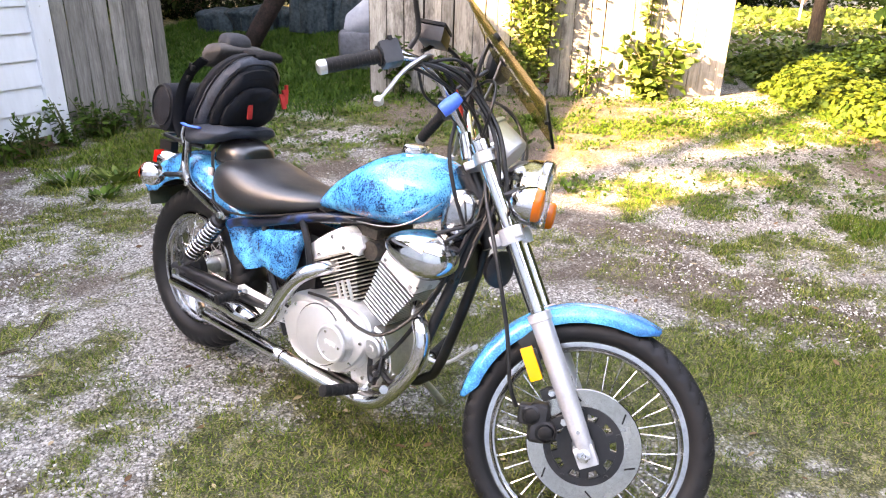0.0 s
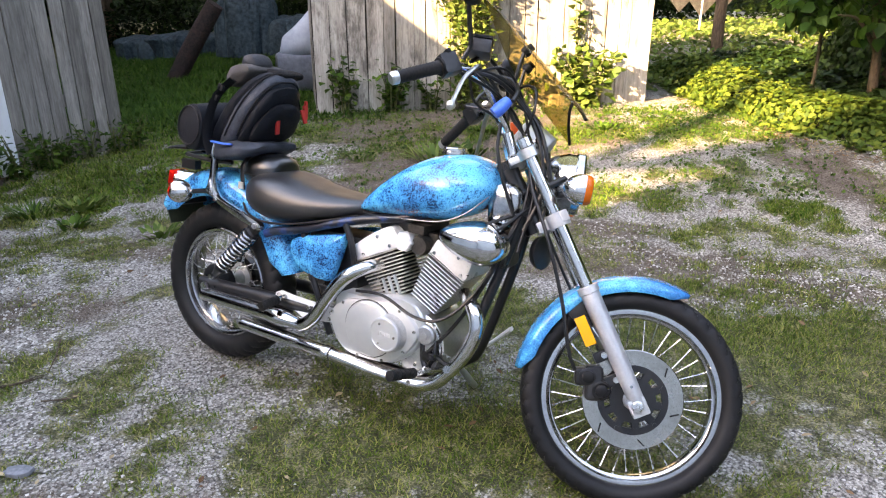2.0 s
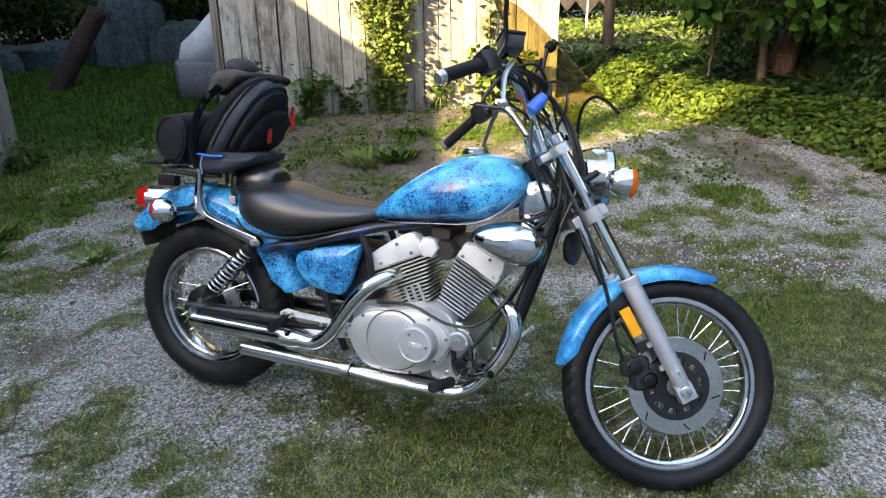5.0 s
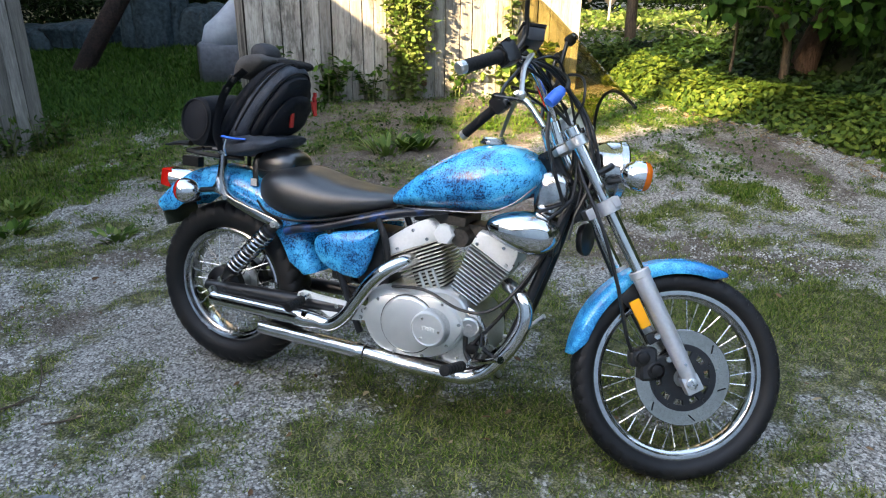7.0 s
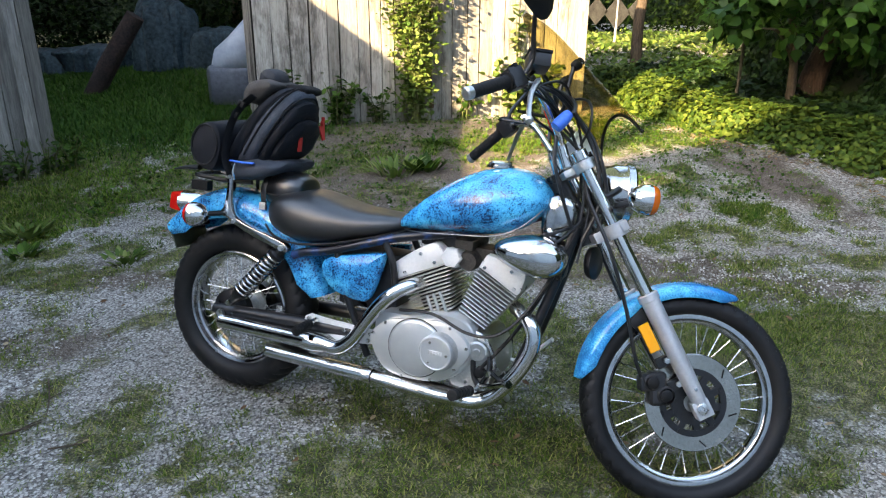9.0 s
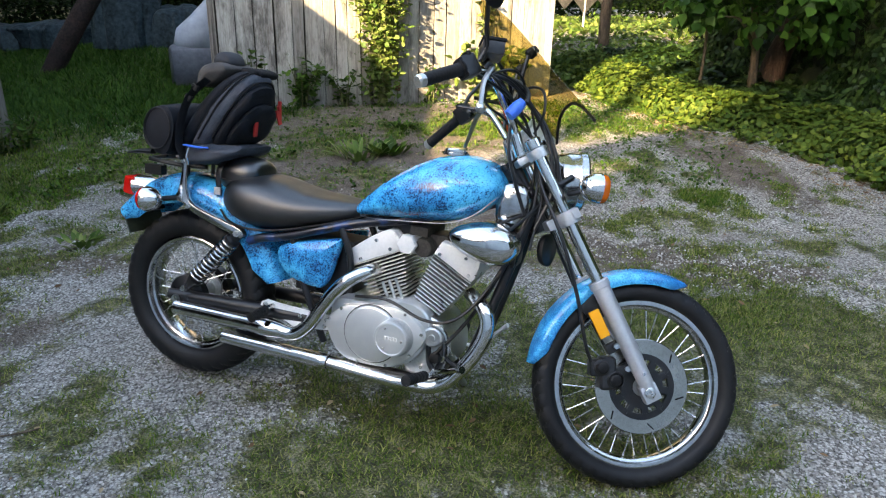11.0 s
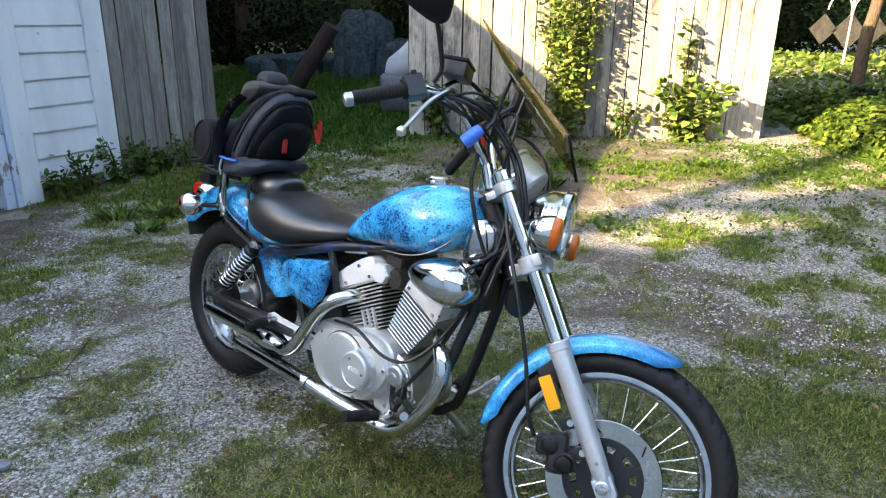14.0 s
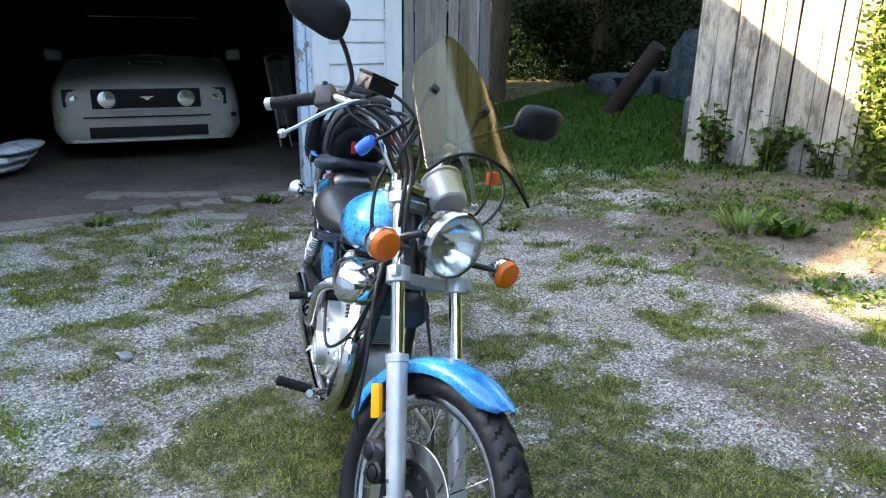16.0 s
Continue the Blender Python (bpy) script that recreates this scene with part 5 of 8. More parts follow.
for nm, ang, lat, z0, dz, w0, w1, d_, hz, mat in (("rear_cylinder", -26, -0.016, 0.108, 0.0116, 0.112, 0.200, 0.158, 0.272, TARNISH), ("front_cylinder", 28, 0.0066, 0.108, 0.0122, 0.104, 0.150, 0.15, 0.284, ALLOY)):
    at = Matrix.Translation(CR) @ Matrix.Rotation(radians(ang), 4, "Y") @ Matrix.Translation((lat, 0, 0))
    bm = bmesh.new()
    box(bm, (0.10, 0.115, hz - 0.10), at @ pose(0, 0, (hz + 0.07) / 2), 0.02)
    nf = 13
    for k in range(nf):
        ww = w0 + (w1 - w0) * k / (nf - 1)
        fin = bmesh.new()
        box(fin, (ww, d_, 0.0042), at @ pose(0, 0, z0 + dz * k), 0.0016, 1)
        bp(nm.replace("cylinder", "fin"), fin, mat, "", engine, angle=30)
    bp(nm, bm, CORE, "finned cylinder, browned by heat" if ang < 0 else "finned cylinder in bare alloy", engine, angle=30)
    bm = bmesh.new()
    wh = w1 * 0.97
    o3 = smooth_line([(x_, 0, z_) for x_, z_ in [(-wh / 2, hz - 0.022), (-wh / 2, hz + 0.020), (-wh * 0.42, hz + 0.030), (0.0, hz + 0.046), (wh * 0.36, hz + 0.050), (wh * 0.46, hz + 0.036), (wh / 2, hz + 0.01), (wh / 2, hz - 0.022), (0, hz - 0.022), (-wh / 2, hz - 0.022)]], 2)[:-1]
    rows = []
    for k, y in ((0.94, 0.081), (1.0, 0.074), (1.0, -0.074), (0.97, -0.080), (0.9, -0.082)):
        rows.append([at @ V(p.x * k, y, hz + 0.012 + (p.z - hz - 0.012) * k) for p in o3])
    loft(bm, rows)
    bmesh.ops.recalc_face_normals(bm, faces=bm.faces[:])
    hd = bp("cylinder_head", bm, HEAD, "pale alloy cylinder head", engine)
    bp("head_seam", B(tube, [at @ V(-wh / 2 - 0.002, -0.079, hz + 0.004), at @ V(wh / 2 + 0.002, -0.079, hz + 0.004)], 0.0025, 6, 1), PLASTIC, "", hd)
    bolts(hd, [at @ V(x_, -0.081, hz - 0.01) for x_ in (-0.055, 0.055)] + [at @ V(0.02, -0.081, hz + 0.03)], 0.006, STEEL, h=0.005)
    for k in range(3 if ang < 0 else 0):
        bp("cylinder_stud", B(tube, [at @ V(-0.012 + 0.024 * k, -d_ / 2 + 0.001, z0 - 0.01), at @ V(-0.012 + 0.024 * k, -d_ / 2 + 0.001, z0 + 0.062)], 0.0055, 8, 1), ALLOY, "", hd)
bm = bmesh.new()
lathe(bm, [(0.06, 0.03), (0.100, 0.034), (0.106, 0.030), (0.108, 0)], (0.771, 0, 0.331), (0, -1, 0), 6)
bp("hexagon_cover", bm, HEAD, "pale hexagonal cap", engine, angle=20)
bm = bmesh.new()
lathe(bm, [(-0.09, 0.028), (-0.07, 0.033), (0.07, 0.033), (0.09, 0.028)], (0.82, 0, 0.325), (0, 1, 0), 20, True)
box(bm, (0.09, 0.10, 0.07), pose(0.85, 0, 0.33), 0.012)
box(bm, (0.06, 0.16, 0.03), pose(0.80, 0, 0.372), 0.006)
bp("carburettor", bm, CORE, "", engine)
# machinery at the front of the crankcase
bm = bmesh.new()
o6 = smooth_line([(x, 0, z) for x, z in [(0.82, 0.115), (0.89, 0.105), (0.935, 0.055), (0.945, -0.015), (0.915, -0.07), (0.80, -0.085), (0.80, 0.02), (0.82, 0.115)]], 3)[:-1]
loft(bm, [[(0.87 + (p.x - 0.87) * k, y, 0.01 + (p.z - 0.01) * k) for p in o6] for k, y in ((0.9, 0.096), (1.0, 0.088), (1.0, -0.088), (0.9, -0.096))])
bmesh.ops.recalc_face_normals(bm, faces=bm.faces[:])
fc = bp("front_case", bm, ALLOY, "grey cast front of the crankcase", engine)
bp("oil_filter_cap", B(lathe, [(0.08, 0.033), (0.112, 0.032), (0.118, 0.027), (0.118, 0.012), (0.122, 0.010), (0.122, 0)], (0.888, 0, 0.055), (0, -1, 0), 28), ALLOY, "", fc)
bp("oil_pipe", B(tube, [(0.86, -0.10, 0.10), (0.915, -0.104, 0.085), (0.94, -0.10, 0.02), (0.925, -0.10, -0.045)], 0.007, 8, 5), STEEL, "", fc)
bp("sensor_cap", B(lathe, [(0.085, 0.018), (0.112, 0.017), (0.115, 0.012), (0.115, 0)], (0.90, 0, -0.012), (0, -1, 0), 20), PLASTIC, "", fc)
bolts(fc, [(0.862, -0.097, 0.088), (0.918, -0.097, 0.072), (0.93, -0.097, 0.01), (0.905, -0.097, -0.05), (0.855, -0.097, -0.055)], 0.006, STEEL, h=0.008)
# chrome air cleaner, a lying teardrop
bm = bmesh.new()
rings = []
for k, y in ((0.93, -0.078), (1.0, -0.09), (1.0, -0.118), (0.95, -0.142), (0.82, -0.160), (0.6, -0.172), (0.3, -0.178)):
    ring = []
    for q in range(40):
        a = 2 * math.pi * q / 40
        c, s_ = math.cos(a), math.sin(a)
        hx = 0.076 if c > 0 else 0.142
        zz = 0.0625 * s_ * (1 - 0.18 * max(0, -c) ** 1.3)
        xx = hx * math.copysign(abs(c) ** (1.0 if c > 0 else 1.05), c)
        xr = xx * k
        zr = zz * k
        ang_ = radians(3)
        ring.append((1.050 + xr * math.cos(ang_) + zr * math.sin(ang_), y, 0.381 - xr * math.sin(ang_) + zr * math.cos(ang_)))
    rings.append(ring)
loft(bm, rings)
bmesh.ops.recalc_face_normals(bm, faces=bm.faces[:])
air = bp("air_cleaner", bm, CHROME, "chrome teardrop air cleaner", angle=60)
bm = bmesh.new()
box(bm, (0.10, 0.11, 0.11), pose(1.06, -0.02, 0.36), 0.02)
bp("air_box", bm, BLACK, "", air)
# neck panel, horn, regulator
for s in (-1, 1):
    o4 = smooth_line([(x, 0, z) for x, z in [(1.025, 0.50), (1.04, 0.545), (1.085, 0.558), (1.12, 0.535), (1.125, 0.48), (1.10, 0.43), (1.06, 0.412), (1.03, 0.44), (1.025, 0.50)]], 4)[:-1]
    bm = bmesh.new()
    loft(bm, [[(1.075 + (p.x - 1.075) * k, y * s, 0.485 + (p.z - 0.485) * k) for p in o4] for k, y in ((1.0, 0.03), (1.0, 0.05), (0.95, 0.058), (0.75, 0.066), (0.4, 0.070))])
    bmesh.ops.recalc_face_normals(bm, faces=bm.faces[:])
    bp("neck_panel", bm, STAY, "polished neck cover", angle=60)
bp("horn", B(lathe, [(0, 0), (0.0, 0.045), (0.012, 0.05), (0.02, 0.05), (0.03, 0.03), (0.03, 0)], (1.17, 0.02, 0.36), (0.9, -0.2, 0.1), 28), BLACK, "black disc horn")
# exhausts
EX = CHROME
up = [(0.668, -0.06, 0.228), (0.645, -0.110, 0.222), (0.599, -0.137, 0.192), (0.553, -0.142, 0.143), (0.510, -0.141, 0.080), (0.466, -0.138, 0.014), (0.415, -0.136, -0.026), (0.36, -0.135, -0.028)]
e1 = bp("upper_exhaust", B(tube, up, [0.021, 0.022, 0.0225, 0.0225, 0.0225, 0.023, 0.024, 0.025], 20, 6), EX, "chrome upper exhaust pipe and muffler")
bp("muffler", B(lathe, [(0.0, 0.0245), (0.012, 0.0265), (0.04, 0.0305), (0.048, 0.0315), (0.09, 0.0315), (0.095, 0.0295), (0.43, 0.0270), (0.438, 0.0258), (0.439, 0.0225), (0.40, 0.021), (0.38, 0)], (0.372, -0.135, -0.027), (-1, 0.0, -0.006), 32), EX, "chrome muffler", e1)
lo = [(0.975, -0.04, 0.195), (1.005, -0.07, 0.190), (1.036, -0.098, 0.176), (1.056, -0.108, 0.140), (1.052, -0.112, 0.085), (1.018, -0.114, 0.012), (0.964, -0.116, -0.062), (0.930, -0.118, -0.090), (0.890, -0.121, -0.106), (0.834, -0.125, -0.109), (0.70, -0.131, -0.107), (0.55, -0.135, -0.098)]
e2 = bp("lower_exhaust", B(tube, lo, [0.0225] * 11 + [0.023], 20, 6), EX, "chrome lower exhaust pipe and muffler")
bp("muffler", B(lathe, [(0.0, 0.0235), (0.004, 0.0260), (0.03, 0.0260), (0.034, 0.0250), (0.40, 0.0238), (0.408, 0.0228), (0.409, 0.020), (0.37, 0.019), (0.35, 0)], (0.545, -0.135, -0.0975), (-1, 0.0, 0.005), 32), EX, "chrome muffler", e2)
bolts(e2, [(0.86, -0.142, -0.098)], 0.007, STEEL)
# brackets, pegs, pedal
bm = bmesh.new()
slab(bm, [(0.262, 0.030), (0.268, 0.050), (0.288, 0.060), (0.34, 0.055), (0.44, 0.052), (0.533, 0.049), (0.540, 0.035), (0.525, 0.002), (0.49, -0.004), (0.39, -0.012), (0.325, 0.018)], -0.111, -0.103)
br = bp("footrest_bracket", bm, HEAD, "pale alloy footrest bracket")
bolts(br, [(0.285, -0.111, 0.045), (0.42, -0.111, 0.03), (0.52, -0.111, 0.036), (0.512, -0.111, 0.012)], 0.008, STEEL)
for a_, b_, nm in (((0.312, -0.11, 0.045), (0.297, -0.215, 0.026), "passenger_footrest"), ((0.905, -0.12, -0.058), (0.878, -0.285, -0.026), "rider_footrest")):
    a_, b_ = V(*a_), V(*b_)
    fr = bp(nm, B(tube, [a_, a_.lerp(b_, 0.35)], 0.009, 10, 1), STEEL, "folding footrest with a black rubber")
    prof = [(0, 0.012)]
    L_ = (b_ - a_).length * 0.66
    for k in range(6):
        prof += [(L_ * (k + 0.05) / 6, 0.0165), (L_ * (k + 0.75) / 6, 0.0165), (L_ * (k + 0.8) / 6, 0.0145)]
    prof += [(L_, 0.0165), (L_ + 0.002, 0.0)]
    bp("peg_rubber", B(lathe, prof, a_.lerp(b_, 0.34), b_ - a_, 14), GRIP, "", fr)
    a2, b2 = V(a_.x, -a_.y, a_.z), V(b_.x, -b_.y, b_.z)
    fr2 = bp(nm, B(tube, [a2, a2.lerp(b2, 0.35)], 0.009, 10, 1), STEEL, "folding footrest with a black rubber")
    bp("peg_rubber", B(lathe, prof, a2.lerp(b2, 0.34), b2 - a2, 14), GRIP, "", fr2)
bp("brake_pedal", B(tube, [(0.92, -0.14, -0.04), (0.96, -0.17, -0.02), (1.0, -0.185, 0.0), (1.02, -0.2, 0.01)], [0.009, 0.008, 0.008, 0.012], 10, 5), STAY, "steel brake pedal")
bm = bmesh.new()
tube(bm, [(0.905, -0.118, -0.06), (0.918, -0.122, -0.03), (0.932, -0.12, 0.002), (0.925, -0.105, 0.045)], [0.014, 0.012, 0.013, 0.009], 10, 5, True, 0.6)
tube(bm, [(0.932, -0.115, 0.002), (0.965, -0.108, -0.02), (0.985, -0.10, -0.015)], 0.008, 8, 4)
tube(bm, [(0.905, -0.112, -0.06), (0.88, -0.10, -0.03), (0.872, -0.095, 0.02)], 0.009, 8, 4)
ml = bp("foot_control_bracket", bm, BLACK, "black foot control bracket")
bolts(ml, [(0.932, -0.131, 0.002), (0.916, -0.133, -0.042)], 0.0115, CHROME, h=0.008)
bp("return_spring", B(tube, [V(0.95 + 0.0022 * k, -0.108 + 0.006 * math.sin(k * 1.05), 0.012 - 0.0007 * k + 0.006 * math.cos(k * 1.05)) for k in range(24)], 0.0015, 6, 1), STEEL, "", ml)
bp("clutch_cable", B(tube, [(0.62, -0.12, 0.14), (0.74, -0.14, 0.155), (0.86, -0.15, 0.12), (0.95, -0.145, 0.13), (1.02, -0.11, 0.2), (1.08, -0.08, 0.32), (1.12, -0.06, 0.45)], 0.005, 8, 6), CABLE, "black cable across the crankcase")
bp("clutch_cable", B(tube, [(0.90, -0.11, 0.0), (0.98, -0.10, 0.11), (1.04, -0.09, 0.22), (1.10, -0.075, 0.36), (1.13, -0.05, 0.48)], 0.006, 8, 6), CABLE)
bp("side_stand", B(tube, [(0.80, 0.12, -0.09), (0.86, 0.2, -0.16), (0.90, 0.27, -0.245)], [0.014, 0.012, 0.012], 12, 4), ALLOY, "bare metal side stand, folded out")
bp("gear_lever", B(tube, [(0.86, 0.13, -0.03), (0.96, 0.15, -0.04), (1.06, 0.16, 0.05)], [0.008, 0.012, 0.017], 10, 5, True, 0.45), HEAD, "pale alloy gear lever")
bm = bmesh.new()
box(bm, (0.22, 0.12, 0.20), pose(0.47, 0, 0.2), 0.02)
box(bm, (0.12, 0.08, 0.05), pose(0.7, 0, 0.37), 0.012)
bp("battery_box", bm, BLACK, "black battery box")

# ---- luggage strapped to the motorcycle ----
NAVY = woven("black_navy_nylon", (0.004, 0.005, 0.007), (0.012, 0.014, 0.019), 0.7)
CHARCOAL = woven("charcoal_nylon", (0.016, 0.019, 0.025), (0.075, 0.086, 0.105), 0.6)
WEB = woven("black_webbing", (0.004, 0.004, 0.0045), (0.01, 0.01, 0.011), 0.8)
GREYCLOTH = woven("brown_grey_cloth", (0.04, 0.037, 0.035), (0.1, 0.092, 0.086), 0.9)


def soft_body(outline, y0, y1, bulge, mat, seed, n=14, lump=0.006, tuck=0.8):
    """A stuffed shape: an outline in (x, z) carried from y0 to y1, rounded at both faces and creased."""
    o = smooth_line([(x, 0, z) for x, z in outline + outline[:1]], 5)[:-1]
    cx, cz = sum(p.x for p in o) / len(o), sum(p.z for p in o) / len(o)
    bm = bmesh.new()
    rings = []
    for i in range(n + 1):
        u = i / n
        a = math.pi * (u - 0.5)
        k = tuck + (1 - tuck) * math.cos(a) ** 0.7 if 0 < i < n else tuck * 0.92
        y = (y0 + y1) / 2 + (y1 - y0) / 2 * math.sin(a) ** 1
        ring = []
        for p in o:
            f = 1 + lump * 8 * noise.noise((p.x * 13 + seed, y * 11, p.z * 13))
            q = V(cx + (p.x - cx) * k * f, y, cz + (p.z - cz) * k * f)
            ring.append(q)
        rings.append(ring)
    for kk in (0.6, 0.25):
        rings.insert(0, [V(cx + (p.x - cx) * kk, y0 - bulge * (1 - kk), cz + (p.z - cz) * kk) for p in rings[0]])
        rings.append([V(cx + (p.x - cx) * kk, y1 + bulge * (1 - kk), cz + (p.z - cz) * kk) for p in rings[-1]])
    loft(bm, rings)
    bmesh.ops.recalc_face_normals(bm, faces=bm.faces[:])
    return bm


LUG = Matrix.Translation((-0.832, 2.482, 0.318)) @ Matrix.Rotation(radians(-30), 4, "Z") @ Matrix.Rotation(radians(1.1), 4, "Y") @ Matrix.Rotation(radians(-9), 4, "X")
packs = thing("backpack", "bulging black backpack with red zip tags strapped behind the saddle", "backpack", LUG @ Matrix.Translation((0.1, 0.05, 0.5)))


def pk(name, bm, mat, label="", parent=None):
    if parent is None:
        return part(name, bm, mat, packs, label, 50, Matrix.Translation((-0.1, -0.05, -0.5)))
    return part(name, bm, mat, parent, label, 50)


def compartment(sections, seed, lean=0.62, yc=0.04, lump=0.009):
    """One stuffed layer of the pack: arched cross-sections from back to front, leaning forward."""
    bm = bmesh.new()
    rings = []
    for x, hw, zb, zt in sections:
        ring = []
        zm = zb + (zt - zb) * 0.45
        for q in range(44):
            a = 2 * math.pi * q / 44
            c, s_ = math.cos(a), math.sin(a)
            e = 0.78 if s_ > 0 else 0.5
            y = yc + hw * math.copysign(abs(c) ** e, c) * (1 - 0.10 * max(0, s_))
            z = zm + ((zt - zm) if s_ > 0 else (zm - zb)) * math.copysign(abs(s_) ** e, s_)
            p = V(x + lean * (z - 0.67), y, z)
            k = lump * (noise.noise((p.x * 17 + seed, p.y * 17, p.z * 17)) + 0.6 * noise.noise((p.x * 38 + seed, p.y * 30, p.z * 30)))
            ring.append((p.x + k, yc + (y - yc) * (1 + k * 5), z + k * 0.7))
        rings.append(ring)
    loft(bm, rings)
    bmesh.ops.recalc_face_normals(bm, faces=bm.faces[:])
    return bm


def arch(x, hw, zb, zt, lean=0.62, yc=0.04, f=1.0, lo=-18, hi=198):
    """A line over the pack from one side to the other."""
    zm = zb + (zt - zb) * 0.45
    pts = []
    for k in range(29):
        a = radians(lo + (hi - lo) * k / 28)
        c, s_ = math.cos(a), math.sin(a)
        e = 0.78 if s_ > 0 else 0.5
        z = zm + f * ((zt - zm) if s_ > 0 else (zm - zb)) * math.copysign(abs(s_) ** e, s_)
        pts.append((x + lean * (z - 0.67), yc + f * hw * math.copysign(abs(c) ** e, c) * (1 - 0.10 * max(0, s_)), z))
    return pts


body = pk("pack_body", compartment([(-0.030, 0.080, 0.55, 0.70), (-0.027, 0.10, 0.53, 0.74), (-0.015, 0.118, 0.515, 0.775), (0.0, 0.127, 0.508, 0.795), (0.018, 0.129, 0.508, 0.80), (0.030, 0.125, 0.51, 0.795), (0.038, 0.112, 0.52, 0.78)], 1), NAVY, "black and navy pack body")
pk("middle_compartment", compartment([(0.028, 0.11, 0.52, 0.775), (0.036, 0.122, 0.513, 0.788), (0.054, 0.129, 0.511, 0.796), (0.078, 0.127, 0.514, 0.792), (0.096, 0.12, 0.522, 0.778), (0.105, 0.104, 0.535, 0.755)], 3), CHARCOAL, "charcoal middle compartment", body)
pk("front_compartment", compartment([(0.096, 0.097, 0.54, 0.74), (0.105, 0.112, 0.53, 0.757), (0.124, 0.117, 0.533, 0.752), (0.138, 0.11, 0.545, 0.73), (0.144, 0.094, 0.56, 0.70)], 5), NAVY, "front compartment", body)
pk("front_pocket", compartment([(0.13, 0.08, 0.56, 0.675), (0.14, 0.098, 0.547, 0.695), (0.158, 0.101, 0.55, 0.692), (0.172, 0.092, 0.562, 0.675), (0.178, 0.07, 0.58, 0.65)], 2), NAVY, "bulging outer pocket", body)
for x, hw, zb, zt in ((0.038, 0.123, 0.513, 0.79), (0.102, 0.117, 0.525, 0.770), (0.134, 0.106, 0.55, 0.725), (0.060, 0.132, 0.511, 0.799)):
    pk("piping", B(tube, arch(x, hw, zb, zt), 0.0032, 6, 1), WEB, "", body)
pk("zip_line", B(tube, [(0.152, -0.04, 0.645), (0.160, 0.04, 0.652), (0.152, 0.12, 0.645)], 0.003, 6, 5), PLASTIC, "", body)
for p, tilt, tx in (((0.151, 0.012, 0.615), 6, 4), ((0.150, 0.150, 0.652), -14, 10), ((0.142, 0.168, 0.668), -8, -6)):
    bm = bmesh.new()
    box(bm, (0.007, 0.019, 0.052), pose(*p, tx, tilt, 0), 0.003)
    box(bm, (0.009, 0.011, 0.016), pose(p[0], p[1], p[2] + 0.032, tx, tilt, 0), 0.002)
    pk("zip_tag", bm, REDPLASTIC, "red rubber zip tag", body)
pk("carry_handle", soft_body([(0.05, 0.775), (0.11, 0.775), (0.15, 0.782), (0.155, 0.80), (0.12, 0.812), (0.06, 0.81)], 0.03, 0.14, 0.01, WEB, 4, 8), WEB, "folded black top flap", body)
pk("base_flap", compartment([(-0.055, 0.10, 0.505, 0.54), (-0.045, 0.128, 0.492, 0.55), (0.0, 0.146, 0.478, 0.558), (0.05, 0.146, 0.482, 0.562), (0.10, 0.142, 0.502, 0.56), (0.135, 0.128, 0.522, 0.556), (0.147, 0.1, 0.532, 0.55)], 8, 0.1, 0.03, 0.012), CHARCOAL, "sagging bottom flap", body)
sc = [(-0.035, -0.115, 0.50), (-0.052, -0.122, 0.56), (-0.04, -0.118, 0.65), (-0.015, -0.105, 0.715), (0.03, -0.085, 0.765)]
pk("shoulder_strap", B(tube, sc, 0.02, 8, 5, True, 0.25), WEB, "black webbing strap", body)
for q in ((-0.022, -0.114, 0.70), (0.0, -0.11, 0.735)):
    bm = bmesh.new()
    box(bm, (0.024, 0.012, 0.02), pose(*q, 0, 25, 0), 0.004)
    pk("strap_buckle", bm, PLASTIC, "", body)
bstrap = thing("luggage_strap", "bright blue strap hooked to the chrome strut", "strap", LUG @ Matrix.Translation((0, -0.11, 0.48)))
bm = bmesh.new()
tube(bm, [(-0.035, -0.112, 0.545), (-0.02, -0.123, 0.547), (0.02, -0.122, 0.545), (0.055, -0.11, 0.545)], 0.009, 8, 4, True, 0.4)
part("webbing", bm, BLUEPLASTIC, bstrap, at=Matrix.Translation((0, 0.11, -0.48)))
bm = bmesh.new()
tube(bm, [(-0.008, -0.128, 0.485), (-0.012, -0.132, 0.51), (-0.006, -0.13, 0.542)], 0.005, 8, 4)
part("hook", bm, CHROME, bstrap, at=Matrix.Translation((0, 0.11, -0.48)))
duf = thing("duffel_bag", "small black duffel bag lashed behind the backpack", "bag", LUG @ Matrix.Translation((-0.155, 0.005, 0.505)) @ Matrix.Rotation(radians(10), 4, "Y") @ Matrix.Scale(0.95, 4))
DO = Matrix.Translation((0.12, -0.05, -0.52))
part("bag_body", soft_body([(-0.150, 0.545), (-0.10, 0.52), (-0.055, 0.535), (-0.04, 0.59), (-0.045, 0.66), (-0.075, 0.70), (-0.125, 0.695), (-0.16, 0.65), (-0.168, 0.59)], -0.10, 0.16, 0.012, NAVY, 7, 14, 0.012, 0.88), NAVY, duf, at=DO, angle=50)
part("end_piping", B(tube, [V(-0.105 + 0.055 * math.cos(a), -0.102, 0.615 + 0.072 * math.sin(a)) for a in [2 * math.pi * k / 24 for k in range(25)]], 0.0035, 6, 1), PLASTIC, duf, at=DO)
bm = bmesh.new()
box(bm, (0.026, 0.006, 0.012), pose(-0.165, -0.06, 0.585, 0, 55, 0), 0.002)
part("pale_tag", bm, ALLOY, duf, "silvery tag", at=DO)
roll = thing("rolled_jacket", "rolled brown-grey jacket with a dark cap on top of the luggage", "jacket", LUG @ Matrix.Translation((0.0, 0.05, 0.76)))
